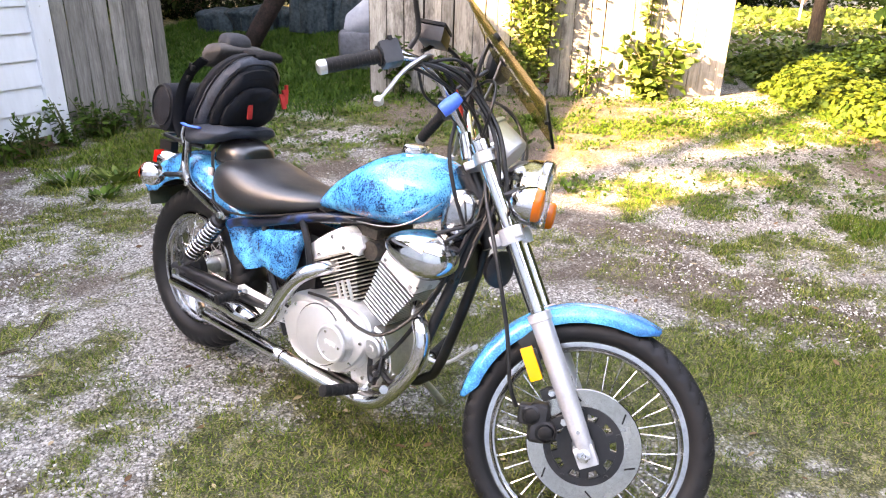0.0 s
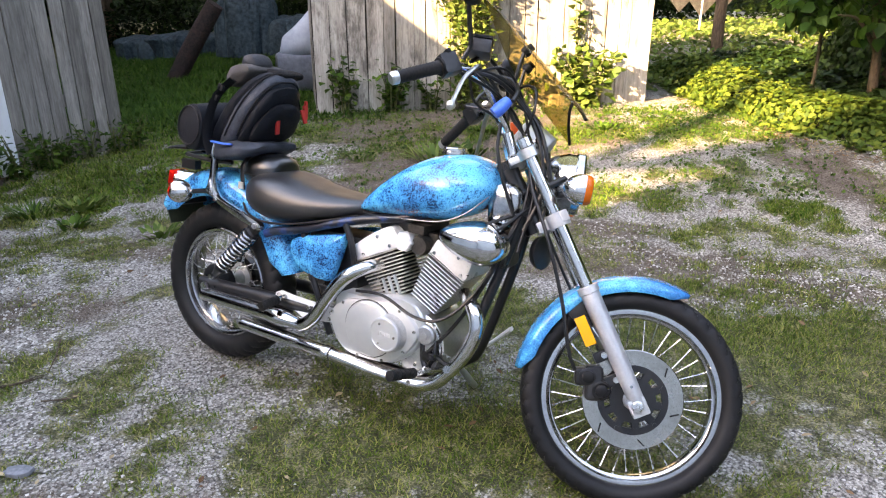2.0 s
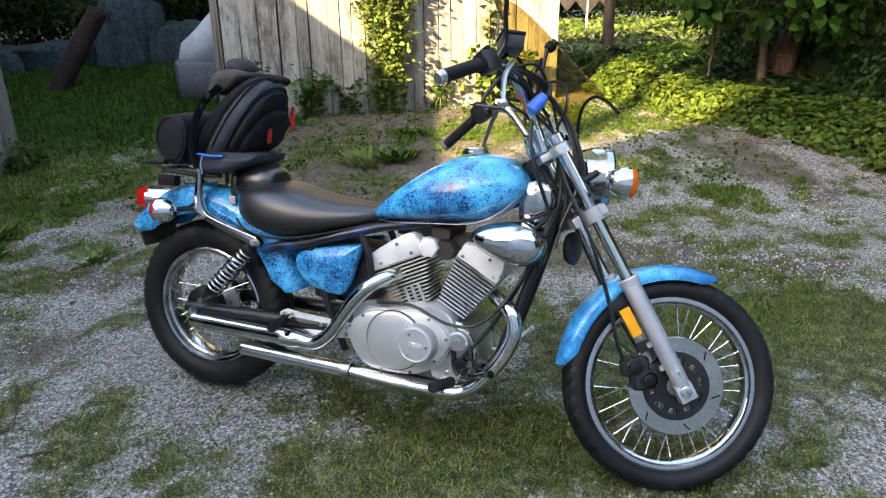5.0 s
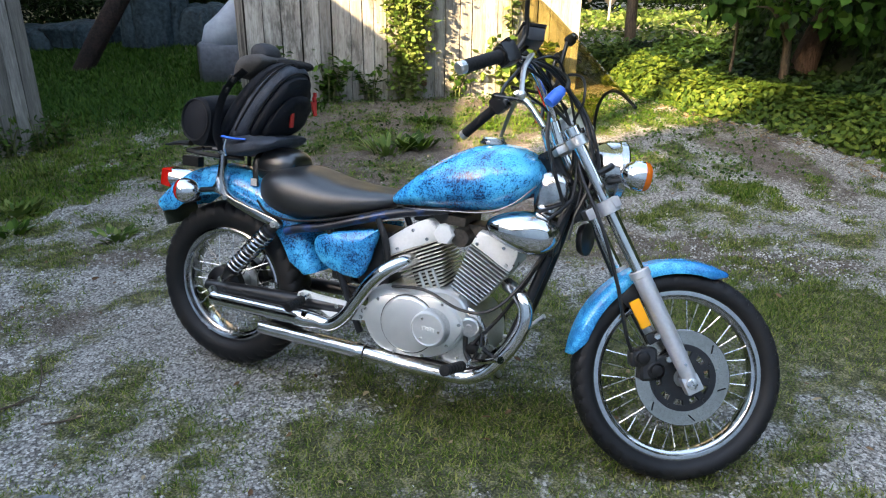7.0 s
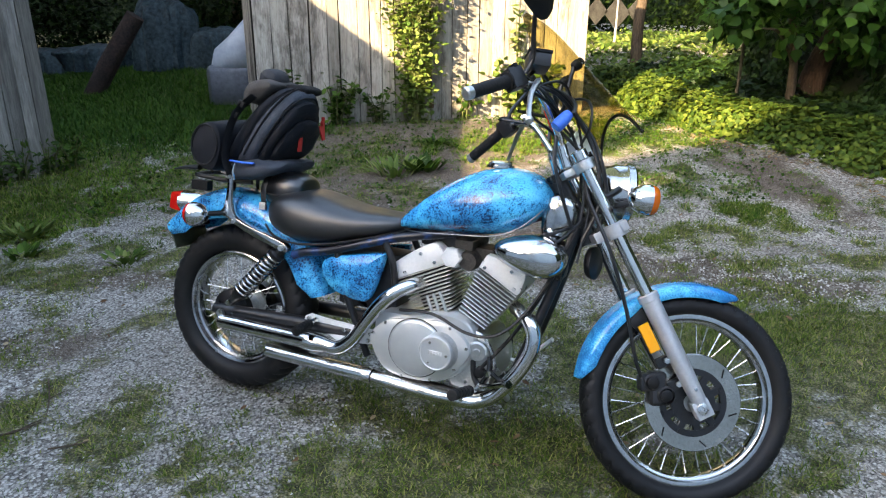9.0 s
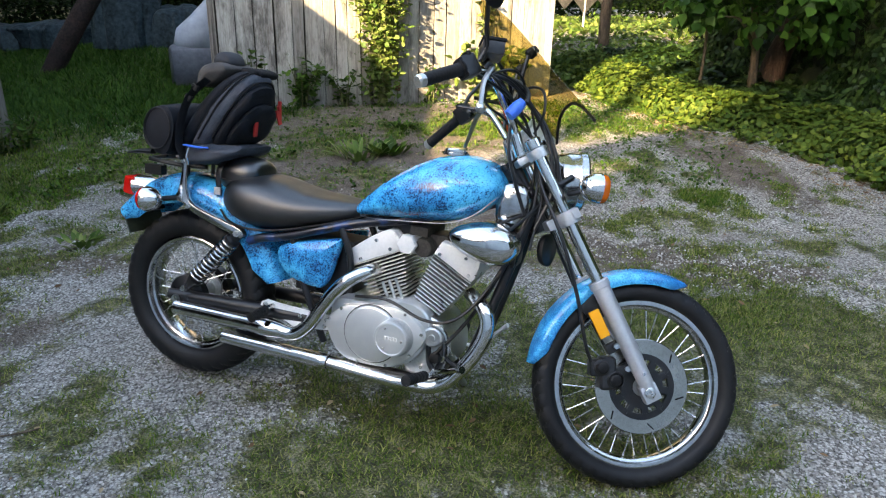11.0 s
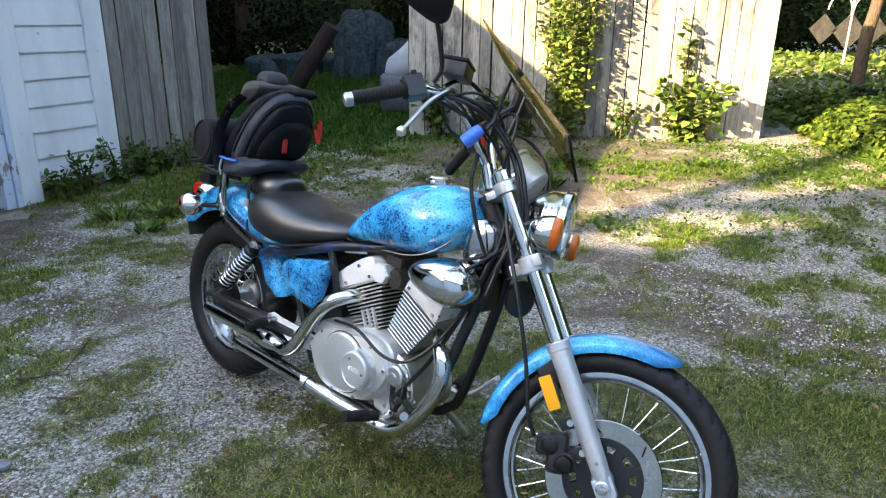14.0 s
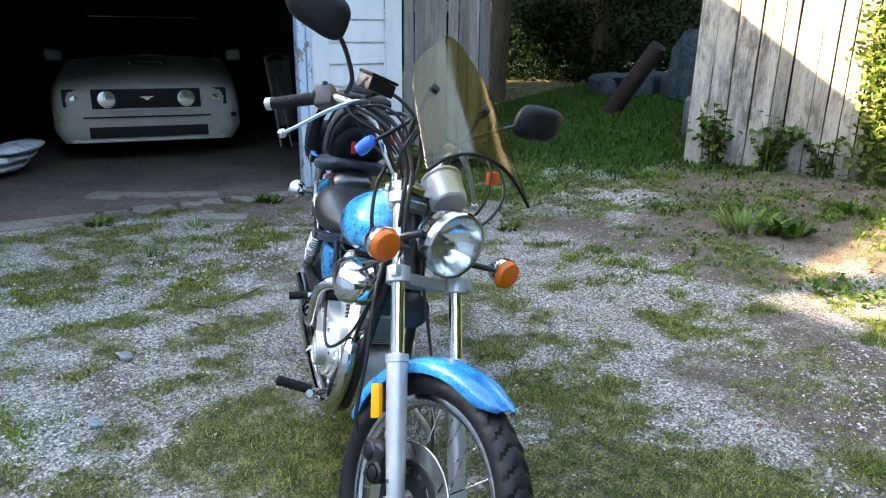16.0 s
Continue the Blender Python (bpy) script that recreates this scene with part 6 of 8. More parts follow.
RO = Matrix.Translation((0, -0.05, -0.76))
part("cloth_roll", soft_body([(-0.045, 0.735), (0.0, 0.74), (0.05, 0.775), (0.075, 0.805), (0.04, 0.822), (-0.01, 0.815), (-0.04, 0.785)], -0.055, 0.14, 0.02, GREYCLOTH, 9, 12, 0.014), GREYCLOTH, roll, at=RO, angle=50)
CAPCLOTH = woven("slate_grey_cloth", (0.02, 0.021, 0.024), (0.055, 0.056, 0.06), 0.7)
part("dark_cap", soft_body([(-0.012, 0.805), (0.03, 0.80), (0.064, 0.812), (0.06, 0.84), (0.035, 0.858), (0.006, 0.855), (-0.01, 0.836)], -0.015, 0.08, 0.01, CAPCLOTH, 10, 12, 0.003, 0.55), CAPCLOTH, roll, at=RO, angle=60)
mud = thing("luggage_rack", "black rack with a side marker behind the luggage", "rack", LUG @ Matrix.Translation((-0.2, 0, 0.46)))
bm = bmesh.new()
for y in (-0.07, 0.07):
    tube(bm, [(0.02, y, 0.475), (-0.1, y, 0.47), (-0.22, y * 0.9, 0.475)], 0.008, 8, 3)
tube(bm, [(-0.22, -0.063, 0.475), (-0.225, 0, 0.478), (-0.22, 0.063, 0.475)], 0.008, 8, 3)
for y in (-0.07, 0.07):
    tube(bm, [(-0.06, y, 0.47), (-0.06, y, 0.425)], 0.007, 8, 1)
part("rack_rail", bm, BLACK, mud, at=Matrix.Translation((0.2, 0, -0.46)))
bm = bmesh.new()
tube(bm, [(-0.19, -0.08, 0.505), (-0.24, -0.085, 0.5), (-0.30, -0.08, 0.488)], [0.02, 0.016, 0.006], 10, 4, True, 0.5)
part("rubber_flap", bm, PLASTIC, mud, at=Matrix.Translation((0.2, 0, -0.46)))
bm = bmesh.new()
box(bm, (0.07, 0.03, 0.035), pose(-0.2, -0.06, 0.44), 0.004)
part("marker_box", bm, PLASTIC, mud, at=Matrix.Translation((0.2, 0, -0.46)))

# ---- car in the garage ----
# White paint greyed; the dim garage is put into the body colour.
CARPAINT = material("dimmed_white_car_paint", (0.25, 0.25, 0.22), 0.35, Coat_Weight=0.15)
link(CARPAINT, ramp(CARPAINT, noise_tex(CARPAINT, coords(CARPAINT), 3, 4), [(0.3, (0.38, 0.37, 0.32)), (0.7, (0.47, 0.46, 0.40))]), bsdf(CARPAINT).inputs["Base Color"])
GLASS = material("dark_car_glass", (0.01, 0.012, 0.012), 0.05)
CAR = Matrix.Translation((-5.62, 3.84, 0.012)) @ Matrix.Rotation(math.atan2(-0.42, 0.9), 4, "Z")
car = thing("car", "white two-door car parked nose-out in the dark garage", "car", CAR)


def body_ring(x, w, zb, zt, crown, tumble=0.9):
    """One cross-section of the car: sides, shoulder and a crowned top."""
    pts = [(-w * 0.92, zb), (-w, zb + 0.12), (-w, zb + (zt - zb) * 0.62), (-w * 0.97, zb + (zt - zb) * 0.86), (-w * tumble, zt - 0.02), (-w * 0.55, zt + crown * 0.75), (0, zt + crown), (w * 0.55, zt + crown * 0.75), (w * tumble, zt - 0.02), (w * 0.97, zb + (zt - zb) * 0.86), (w, zb + (zt - zb) * 0.62), (w, zb + 0.12), (w * 0.92, zb)]
    return [(x, y, z) for y, z in pts]


bm = bmesh.new()
loft(bm, [body_ring(*a) for a in [(0.06, 0.70, 0.26, 0.66, 0.02), (0.03, 0.80, 0.22, 0.74, 0.02), (-0.05, 0.87, 0.20, 0.78, 0.03), (-0.25, 0.91, 0.20, 0.82, 0.045), (-0.9, 0.93, 0.20, 0.90, 0.06), (-1.35, 0.935, 0.20, 0.96, 0.06), (-2.6, 0.94, 0.20, 0.98, 0.02), (-3.8, 0.93, 0.22, 1.0, 0.03), (-4.5, 0.88, 0.28, 0.98, 0.02), (-4.7, 0.8, 0.4, 0.9, 0.0)]])
bmesh.ops.recalc_face_normals(bm, faces=bm.faces[:])
cb = part("car_body", bm, CARPAINT, car, "white painted body", 40)
bm = bmesh.new()
loft(bm, [[(x, y, z) for y, z in ((-w, 0.95), (-w * 0.86, zt), (0, zt + 0.05), (w * 0.86, zt), (w, 0.95))] for x, w, zt in [(-1.25, 0.80, 0.97), (-1.95, 0.80, 1.36), (-2.6, 0.80, 1.40), (-3.3, 0.80, 1.3), (-3.95, 0.80, 0.98)]])
bmesh.ops.recalc_face_normals(bm, faces=bm.faces[:])
part("cabin_glass", bm, GLASS, car, "dark windscreen and cabin", 40)
# Roof and pillars are white too; dark materials stand for the dimness.
bm = bmesh.new()
box(bm, (0.9, 1.3, 0.03), pose(-2.6, 0, 1.44), 0.012)
part("car_roof", bm, GLASS, car)
for s in (-1, 1):
    part("windscreen_pillar", B(tube, [(-1.27, 0.80 * s, 0.98), (-1.95, 0.70 * s, 1.40)], 0.02, 8, 1), PLASTIC, car)


def fascia(name, y0, y1, z0, z1, x, mat, label="", d=0.05, bev=0.012, parent=None):
    bm = bmesh.new()
    box(bm, (d, y1 - y0, z1 - z0), pose(x, (y0 + y1) / 2, (z0 + z1) / 2, 0, -6, 0), bev)
    return part(name, bm, mat, parent or car, label)


gr = fascia("grille", -0.51, 0.51, 0.54, 0.735, 0.05, PLASTIC, "black grille with two round lamps")
fascia("grille_frame", -0.53, 0.53, 0.525, 0.545, 0.06, CARPAINT, "", 0.06, 0.008)
for s in (-1, 1):
    bm = bmesh.new()
    lathe(bm, [(0, 0.0), (0.0, 0.085), (0.02, 0.088), (0.03, 0.08), (0.034, 0.05), (0.036, 0)], (0.06, 0.37 * s, 0.64), (1, 0, 0.05), 24)
    part("fog_lamp", bm, REFLECT, car, "round lamp in the grille")
    hl_ = fascia("headlight", 0.60 * s - 0.13, 0.60 * s + 0.17 if s > 0 else 0.60 * s + 0.13, 0.56, 0.735, 0.0, PLASTIC, "dark headlight housing", 0.08, 0.02) if s > 0 else fascia("headlight", -0.77, -0.47 - 0.0, 0.56, 0.735, 0.0, PLASTIC, "dark headlight housing", 0.08, 0.02)
    bm = bmesh.new()
    lathe(bm, [(0, 0.05), (0.012, 0.045), (0.016, 0)], (0.045, 0.66 * s, 0.63), (1, 0, 0), 18)
    part("headlight_lens", bm, REFLECT, hl_)
    fascia("side_marker", 0.75 * s - 0.11, 0.75 * s + 0.11, 0.43, 0.475, -0.02, material("dull_amber", (0.25, 0.1, 0.03), 0.3) if s < 0 else PLASTIC, "", 0.09, 0.008)
    part("mirror", B(lathe, [(-0.1, 0), (-0.08, 0.06), (0.05, 0.07), (0.08, 0.05), (0.09, 0)], (-1.55, 1.0 * s, 1.0), (0, s, 0.1), 16), CARPAINT, car)
    for xx in (-0.85, -3.6):
        w_ = part("wheel", B(lathe, [(-0.1, 0.2), (-0.1, 0.3), (-0.07, 0.33), (0.07, 0.33), (0.1, 0.3), (0.1, 0.2)], (xx, 0.84 * s, 0.33), (0, s, 0), 32), TYRE, car)
        part("wheel_disc", B(lathe, [(0.05, 0.21), (0.08, 0.2), (0.06, 0.1), (0.09, 0.03), (0.09, 0)], (xx, 0.84 * s, 0.33), (0, s, 0), 24), ALLOY, w_)
fascia("lower_intake", -0.56, 0.56, 0.26, 0.365, 0.06, PLASTIC, "black lower intake", 0.05, 0.012)
fascia("bumper_lip", -0.72, 0.72, 0.215, 0.245, 0.06, CARPAINT, "", 0.09, 0.01)
fascia("bumper_line", -0.6, 0.6, 0.455, 0.47, 0.075, PLASTIC, "", 0.012, 0.003)
bm = bmesh.new()
box(bm, (0.18, 0.34, 0.025), pose(-0.72, 0, 0.945, 0, -5, 0), 0.01)
part("hood_scoop", bm, CARPAINT, car)
fascia("scoop_mouth", -0.15, 0.15, 0.935, 0.955, -0.63, PLASTIC, "", 0.02, 0.004)
bm = bmesh.new()
slab(bm, [(-0.075, 0.012), (-0.02, 0.02), (0.075, 0.018), (0.04, 0.004), (0.02, -0.014), (-0.01, -0.02), (-0.02, -0.004)], 0.0, 0.008)
bm.transform(Matrix.Translation((0.082, 0, 0.645)) @ Matrix.Rotation(radians(90), 4, "Z"))
part("grille_badge", bm, CHROME, car, "small chrome badge shape")

# garage clutter
chair = thing("folding_lawn_chair", "white folding lawn chair leaning inside the doorway", "chair", Matrix.Translation((-5.55, 5.5, 0.012)) @ Matrix.Rotation(GA + radians(35), 4, "Z"))
# Both whites are greyed: the dim garage is put into the colour.
WTUBE = mottled("chalky_white_tube", (0.3, 0.3, 0.29), (0.5, 0.5, 0.48), 0.5, 12)
DIMTUBE = mottled("dimmed_white_tube", (0.22, 0.21, 0.2), (0.36, 0.35, 0.33), 0.6, 12)
for x in (-0.22, 0.22):
    part("frame_tube", B(tube, [(x, 0.0, 0.0), (x, 0.06, 0.45), (x, 0.16, 1.0)], 0.013, 10, 4), WTUBE, chair)
    part("frame_tube", B(tube, [(x * 0.8, -0.12, 0.0), (x * 0.8, -0.02, 0.5), (x * 0.8, 0.05, 0.75)], 0.012, 10, 4), DIMTUBE, chair)
part("frame_tube", B(tube, [(-0.22, 0.16, 1.0), (0, 0.17, 1.04), (0.22, 0.16, 1.0)], 0.013, 10, 4), WTUBE, chair)
for k in range(7):
    bm = bmesh.new()
    box(bm, (0.045, 0.006, 0.75), pose(-0.18 + 0.06 * k, 0.09, 0.6, -9, 0, 0), 0.002)
    part("slat", bm, DIMTUBE, chair)
planks_ = thing("leaning_boards", "pale boards leaning beside the doorway", "boards", Matrix.Translation((-5.15, 5.75, 0.012)) @ Matrix.Rotation(GA, 4, "Z"))
for k in range(3):
    bm = bmesh.new()
    box(bm, (0.07, 0.02, 1.25 - 0.15 * k), pose(-0.05 * k, 0.03 * k, 0.62 - 0.07 * k, 6, 3 + 4 * k, 10 * k), 0.003)
    part("board", bm, GREY, planks_)
rnd = random.Random(8)
for k in range(4):
    bm = bmesh.new()
    box(bm, (rnd.uniform(0.28, 0.4), rnd.uniform(0.12, 0.2), 0.04), None, 0.012)
    for v in bm.verts:
        v.co.x += 0.05 * noise.noise((v.co.x * 9 + k, v.co.y * 9, 0))
        v.co.y += 0.05 * noise.noise((v.co.x * 7, v.co.y * 9 + k, 4))
    ob = part("rubble_block", bm, CONC, None, "flat piece of broken concrete at the garage threshold")
    tagged(ob, category="block", group="rubble by the doorway")
    p = ((-4.32, 2.86, 0.012), (-4.12, 3.1, 0.014), (-3.9, 3.38, 0.014), (-3.05, 3.22, 0.01))[k]
    ob.matrix_basis = Matrix.Translation(p) @ Matrix.Rotation(0.85 + rnd.uniform(-0.2, 0.2), 4, "Z")
sled = thing("boat_cushion", "pale blue-white rounded plastic hull lying in the garage", "boat", Matrix.Translation((-5.75, 2.5, 0.02)) @ Matrix.Rotation(0.9, 4, "Z"))
SHELL = mottled("pale_blue_plastic", (0.4, 0.5, 0.56), (0.65, 0.72, 0.76), 0.3, 8)
for k in range(3):
    bm = bmesh.new()
    lathe(bm, [(-0.35, 0), (-0.3, 0.06), (0, 0.11), (0.25, 0.08), (0.38, 0.02), (0.4, 0)], (0.05 * k, 0, 0.09 + 0.085 * k), (0, 1, 0), 20)
    bmesh.ops.scale(bm, vec=(1.6, 1, 0.5), space=Matrix.Translation((0, 0, -(0.09 + 0.085 * k))), verts=bm.verts[:])
    part("hull", bm, SHELL, sled)

# ---- covered car, log and tarpaulins on the grass behind ----
COVER_CLOTH = mottled("silver_grey_cover", (0.24, 0.28, 0.33), (0.36, 0.41, 0.47), 0.6, 2.5, 0, 0.3, 0.02, 5)
HEM = mottled("dark_grey_skirt", (0.08, 0.092, 0.11), (0.15, 0.168, 0.195), 0.75, 4)
# Tarp blue taken far down; the shade over the heaps is in it.
BLUETARP = mottled("faded_blue_tarp_in_shade", (0.004, 0.009, 0.012), (0.035, 0.06, 0.072), 0.7, 5, 0, 0.6, 0.03, 4)


def draped(name, stations, mat, seed, amp, parent):
    """A cloth pulled over something: cross-sections along x, rumpled."""
    bm = bmesh.new()
    rings = []
    for x, y0, y1, zb, zt, r in stations:
        ring = []
        for q in range(29):
            a = math.pi * q / 28
            c, s_ = -math.cos(a), math.sin(a)
            y = (y0 + y1) / 2 + (y1 - y0) / 2 * math.copysign(abs(c) ** r, c)
            z = zb + (zt - zb) * abs(s_) ** r
            k = amp * (noise.noise((x * 2.3 + seed, y * 2.3, z * 4)) + 0.5 * noise.noise((x * 7 + seed, y * 7, z * 3)))
            ring.append((x + k * 0.5, y + k, z + k * 0.6 * min(1, (z - zb) * 5)))
        rings.append(ring)
    loft(bm, rings, False, False)
    n = len(bm.verts)
    ob = part(name, bm, mat, parent, angle=60)
    sol = ob.modifiers.new("thick", "SOLIDIFY")
    sol.thickness = 0.012
    return ob


cc = thing("covered_car", "car under a silver-grey cover with a darker skirt", "car cover", Matrix.Translation((-1.95, 8.3, ground_z(-1.95, 8.6))))
draped("upper_cover", [(-0.02, 0.15, 1.5, 0.36, 0.42, 0.3), (0.04, 0.0, 1.65, 0.36, 0.6, 0.3), (0.18, -0.03, 1.68, 0.36, 0.72, 0.35), (0.6, -0.03, 1.7, 0.36, 1.16, 0.4), (1.0, -0.03, 1.7, 0.36, 1.3, 0.42), (2.2, -0.03, 1.7, 0.36, 1.3, 0.42), (3.0, -0.03, 1.7, 0.36, 0.95, 0.35), (4.0, 0, 1.65, 0.36, 0.8, 0.3)], COVER_CLOTH, 3, 0.02, cc)
draped("skirt", [(-0.05, 0.05, 1.6, 0.0, 0.4, 0.12), (0.0, -0.05, 1.68, 0.0, 0.42, 0.12), (1.0, -0.05, 1.7, 0.0, 0.42, 0.12), (4.0, -0.03, 1.68, 0.0, 0.42, 0.12)], HEM, 5, 0.015, cc)
log_ = part("leaning_log", B(tube, [(0, 0, -0.05), (0.24, 0.0, 0.33), (0.5, 0.02, 0.72), (0.66, 0.02, 0.95)], [0.115, 0.12, 0.115, 0.11], 16, 4), mottled("rusty_dark_bark", (0.01, 0.008, 0.0075), (0.04, 0.026, 0.023), 0.85, 6, 0, 0.7, 0.02), None, "thick dark log propped at a slant on the grass")
tagged(log_, category="log")
log_.location = (-3.68, 9.55, ground_z(-3.68, 9.55))
def tent(name, h, rx, ry, seed, parent):
    """A sheet thrown over a point, falling in pleats to the ground."""
    bm = bmesh.new()
    rings = []
    for i in range(19):
        v = i / 18
        ring = []
        for q in range(56):
            a = 2 * math.pi * q / 56
            pleat = 1 + (0.3 * noise.noise((math.cos(a) * 3.2 + seed, math.sin(a) * 3.2, v * 0.8)) + 0.22 * noise.noise((math.cos(a) * 8 + seed, math.sin(a) * 8, v))) * min(1, v * 2.5)
            r = (0.16 + 0.84 * min(1.0, v * 1.9) ** 0.55) * pleat
            z = h * (1 - 0.22 * v - 0.78 * v ** 2.6) * (1 + 0.12 * noise.noise((math.cos(a) * 2 + seed, math.sin(a) * 2, v * 4)))
            ring.append((rx * r * math.cos(a), ry * r * math.sin(a), max(z, 0.0) - 0.02))
        rings.append(ring)
    loft(bm, rings[::-1], False)
    top = [v for v in bm.verts][-56:]
    bm.faces.new(top)
    bmesh.ops.recalc_face_normals(bm, faces=bm.faces[:])
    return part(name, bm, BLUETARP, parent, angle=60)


for k, (x, y, h, rx, ry, sd) in enumerate([(-3.0, 10.9, 0.95, 0.45, 0.4, 1), (-4.1, 11.7, 0.36, 0.6, 0.5, 2), (-2.3, 10.9, 0.55, 0.42, 0.4, 3), (-4.9, 11.9, 0.34, 0.5, 0.5, 4)]):
    tp = thing("tarpaulin_heap", "faded blue tarpaulin thrown over a heap, darkened in colour for the shade", "tarpaulin", Matrix.Translation((x, y, ground_z(x, y))), group="tarpaulin heaps")
    tent("sheet", h, rx, ry, sd, tp)

# ---- garden hook with hanging ornaments ----
hx, hy = 4.35, 12.5
hook = thing("garden_hook", "white double shepherd's hook with three diamond ornaments", "garden ornament", Matrix.Translation((hx, hy, ground_z(hx, hy))))
part("pole", B(tube, [(0, 0, -0.1), (0, 0, 1.05)], 0.02, 10, 1), WTUBE, hook)
for s in (-1, 1):
    part("crook", B(tube, [(0, 0, 0.7), (0.04 * s, 0, 0.95), (0.18 * s, 0, 1.06), (0.31 * s, 0, 0.98), (0.35 * s, 0, 0.84)], 0.013, 8, 6), WTUBE, hook)
DIAMOND = mottled("dull_grey_tin", (0.03, 0.03, 0.029), (0.08, 0.078, 0.074), 0.5, 10, 0.4)
for x, z, w in ((-0.38, 0.55, 0.2), (0.0, 0.52, 0.24), (0.36, 0.56, 0.18)):
    bm = bmesh.new()
    slab(bm, [(x - w, z), (x, z + w * 1.15), (x + w, z), (x, z - w * 1.15)], -0.012, 0.012)
    part("diamond_ornament", bm, DIAMOND, hook)

# ---- plants ----
def leaf_material(name, dark, mid, light, rough=0.5, through=0.3):
    m = material(name, mid, rough, Specular_IOR_Level=0.15)
    gi = node(m, "ShaderNodeNewGeometry")
    c = ramp(m, gi.outputs["Random Per Island"], [(0.0, dark), (0.5, mid), (1.0, light)])
    c = mix(m, ramp(m, noise_tex(m, coords(m), 1.7, 3), [(0.4, 0.0), (0.7, 0.5)]), c, dark)
    link(m, c, bsdf(m).inputs["Base Color"])
    tr = node(m, "ShaderNodeBsdfTranslucent")
    link(m, c, tr.inputs[0])
    mx = node(m, "ShaderNodeMixShader")
    mx.inputs[0].default_value = through
    link(m, bsdf(m).outputs[0], mx.inputs[1])
    link(m, tr.outputs[0], mx.inputs[2])
    link(m, mx.outputs[0], m.node_tree.nodes["Material Output"].inputs[0])
    return m


HEART = (np.array([(0, 0, 0), (-0.34, 0.12, 0.04), (-0.42, 0.42, 0.06), (-0.2, 0.75, 0.0), (0, 1.0, -0.1), (0.2, 0.75, 0.0), (0.42, 0.42, 0.06), (0.34, 0.12, 0.04), (0, 0.45, -0.04)]),
         [(0, 8, 2, 1), (8, 4, 3, 2), (8, 6, 5, 4), (0, 7, 6, 8)])
IVY = (np.array([(0, 0, 0), (-0.45, 0.02, 0.03), (-0.3, 0.4, 0.05), (-0.42, 0.62, 0.0), (0, 1.0, -0.08), (0.42, 0.62, 0.0), (0.3, 0.4, 0.05), (0.45, 0.02, 0.03), (0, 0.4, 0.0)]),
       [(0, 8, 2, 1), (8, 4, 3, 2), (8, 6, 5, 4), (0, 7, 6, 8)])
OVAL = (np.array([(0, 0, 0), (-0.22, 0.35, 0.04), (-0.16, 0.72, 0.03), (0, 1.0, -0.06), (0.16, 0.72, 0.03), (0.22, 0.35, 0.04), (0, 0.45, -0.03)]),
        [(0, 6, 1), (6, 3, 2, 1), (6, 5, 4, 3), (0, 5, 6)])


def leaves(name, shape, pos, way, up, size, mat, parent=None, label="", category="", kind=""):
    """Many leaves as one mesh: each grows along its way and faces up."""
    base, faces = shape
    pos, way, up, size = (np.asarray(a, float) for a in (pos, way, up, size))
    way /= np.linalg.norm(way, axis=1, keepdims=True) + 1e-9
    side = np.cross(way, up)
    side /= np.linalg.norm(side, axis=1, keepdims=True) + 1e-9
    nor = np.cross(side, way)
    k = len(base)
    v = pos[:, None] + size[:, None, None] * (base[None, :, 0, None] * side[:, None] + base[None, :, 1, None] * way[:, None] + base[None, :, 2, None] * nor[:, None])
    n = len(pos)
    fs = []
    for f in faces:
        fs += (np.array(f)[None] + np.arange(n)[:, None] * k).tolist()
    me = bpy.data.meshes.new(name)
    me.from_pydata(v.reshape(-1, 3).tolist(), [], fs)
    me.materials.append(mat)
    me.shade_smooth()
    ob = new(name, me)
    if parent is not None:
        ob.parent = parent
    return tagged(ob, label, category, kind=kind)


def scatter_dirs(rs, n, upward=0.4, out=None):
    d = rs.normal(size=(n, 3))
    d[:, 2] = d[:, 2] * 0.5 - 0.1
    if out is not None:
        d = d * 0.6 + out
    u = rs.normal(size=(n, 3)) * 0.45
    u[:, 2] += 1.0
    return d, u


# Leaf green taken almost to black: woodland shade put into the colour.
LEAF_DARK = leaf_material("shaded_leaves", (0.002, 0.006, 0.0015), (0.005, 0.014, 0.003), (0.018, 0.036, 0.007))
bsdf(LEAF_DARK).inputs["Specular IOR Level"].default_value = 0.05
LEAF_MID = leaf_material("green_leaves", (0.015, 0.04, 0.005), (0.045, 0.1, 0.012), (0.095, 0.165, 0.022))
LEAF_LIGHT = leaf_material("bright_leaves", (0.045, 0.095, 0.018), (0.115, 0.175, 0.036), (0.22, 0.255, 0.075))
# The shade over bush and sapling is put into this darker green.
LEAF_BUSH = leaf_material("shade_toned_foliage", (0.012, 0.04, 0.006), (0.03, 0.085, 0.012), (0.065, 0.14, 0.022), 0.45, 0.25)
LEAF_IVY = leaf_material("shade_toned_ivy", (0.004, 0.013, 0.003), (0.012, 0.032, 0.006), (0.036, 0.068, 0.012), 0.5, 0.15)
LEAF_COVER = leaf_material("sun_toned_ivy", (0.020, 0.047, 0.006), (0.064, 0.104, 0.013), (0.14, 0.175, 0.027), 0.6, 0.25)
BARK = mottled("bark", (0.04, 0.03, 0.022), (0.13, 0.095, 0.065), 0.95, 12, 0, 0.9, 0.02, 5, (1, 1, 0.25))
STEM = mottled("green_stem", (0.05, 0.06, 0.02), (0.12, 0.13, 0.05), 0.8, 30)


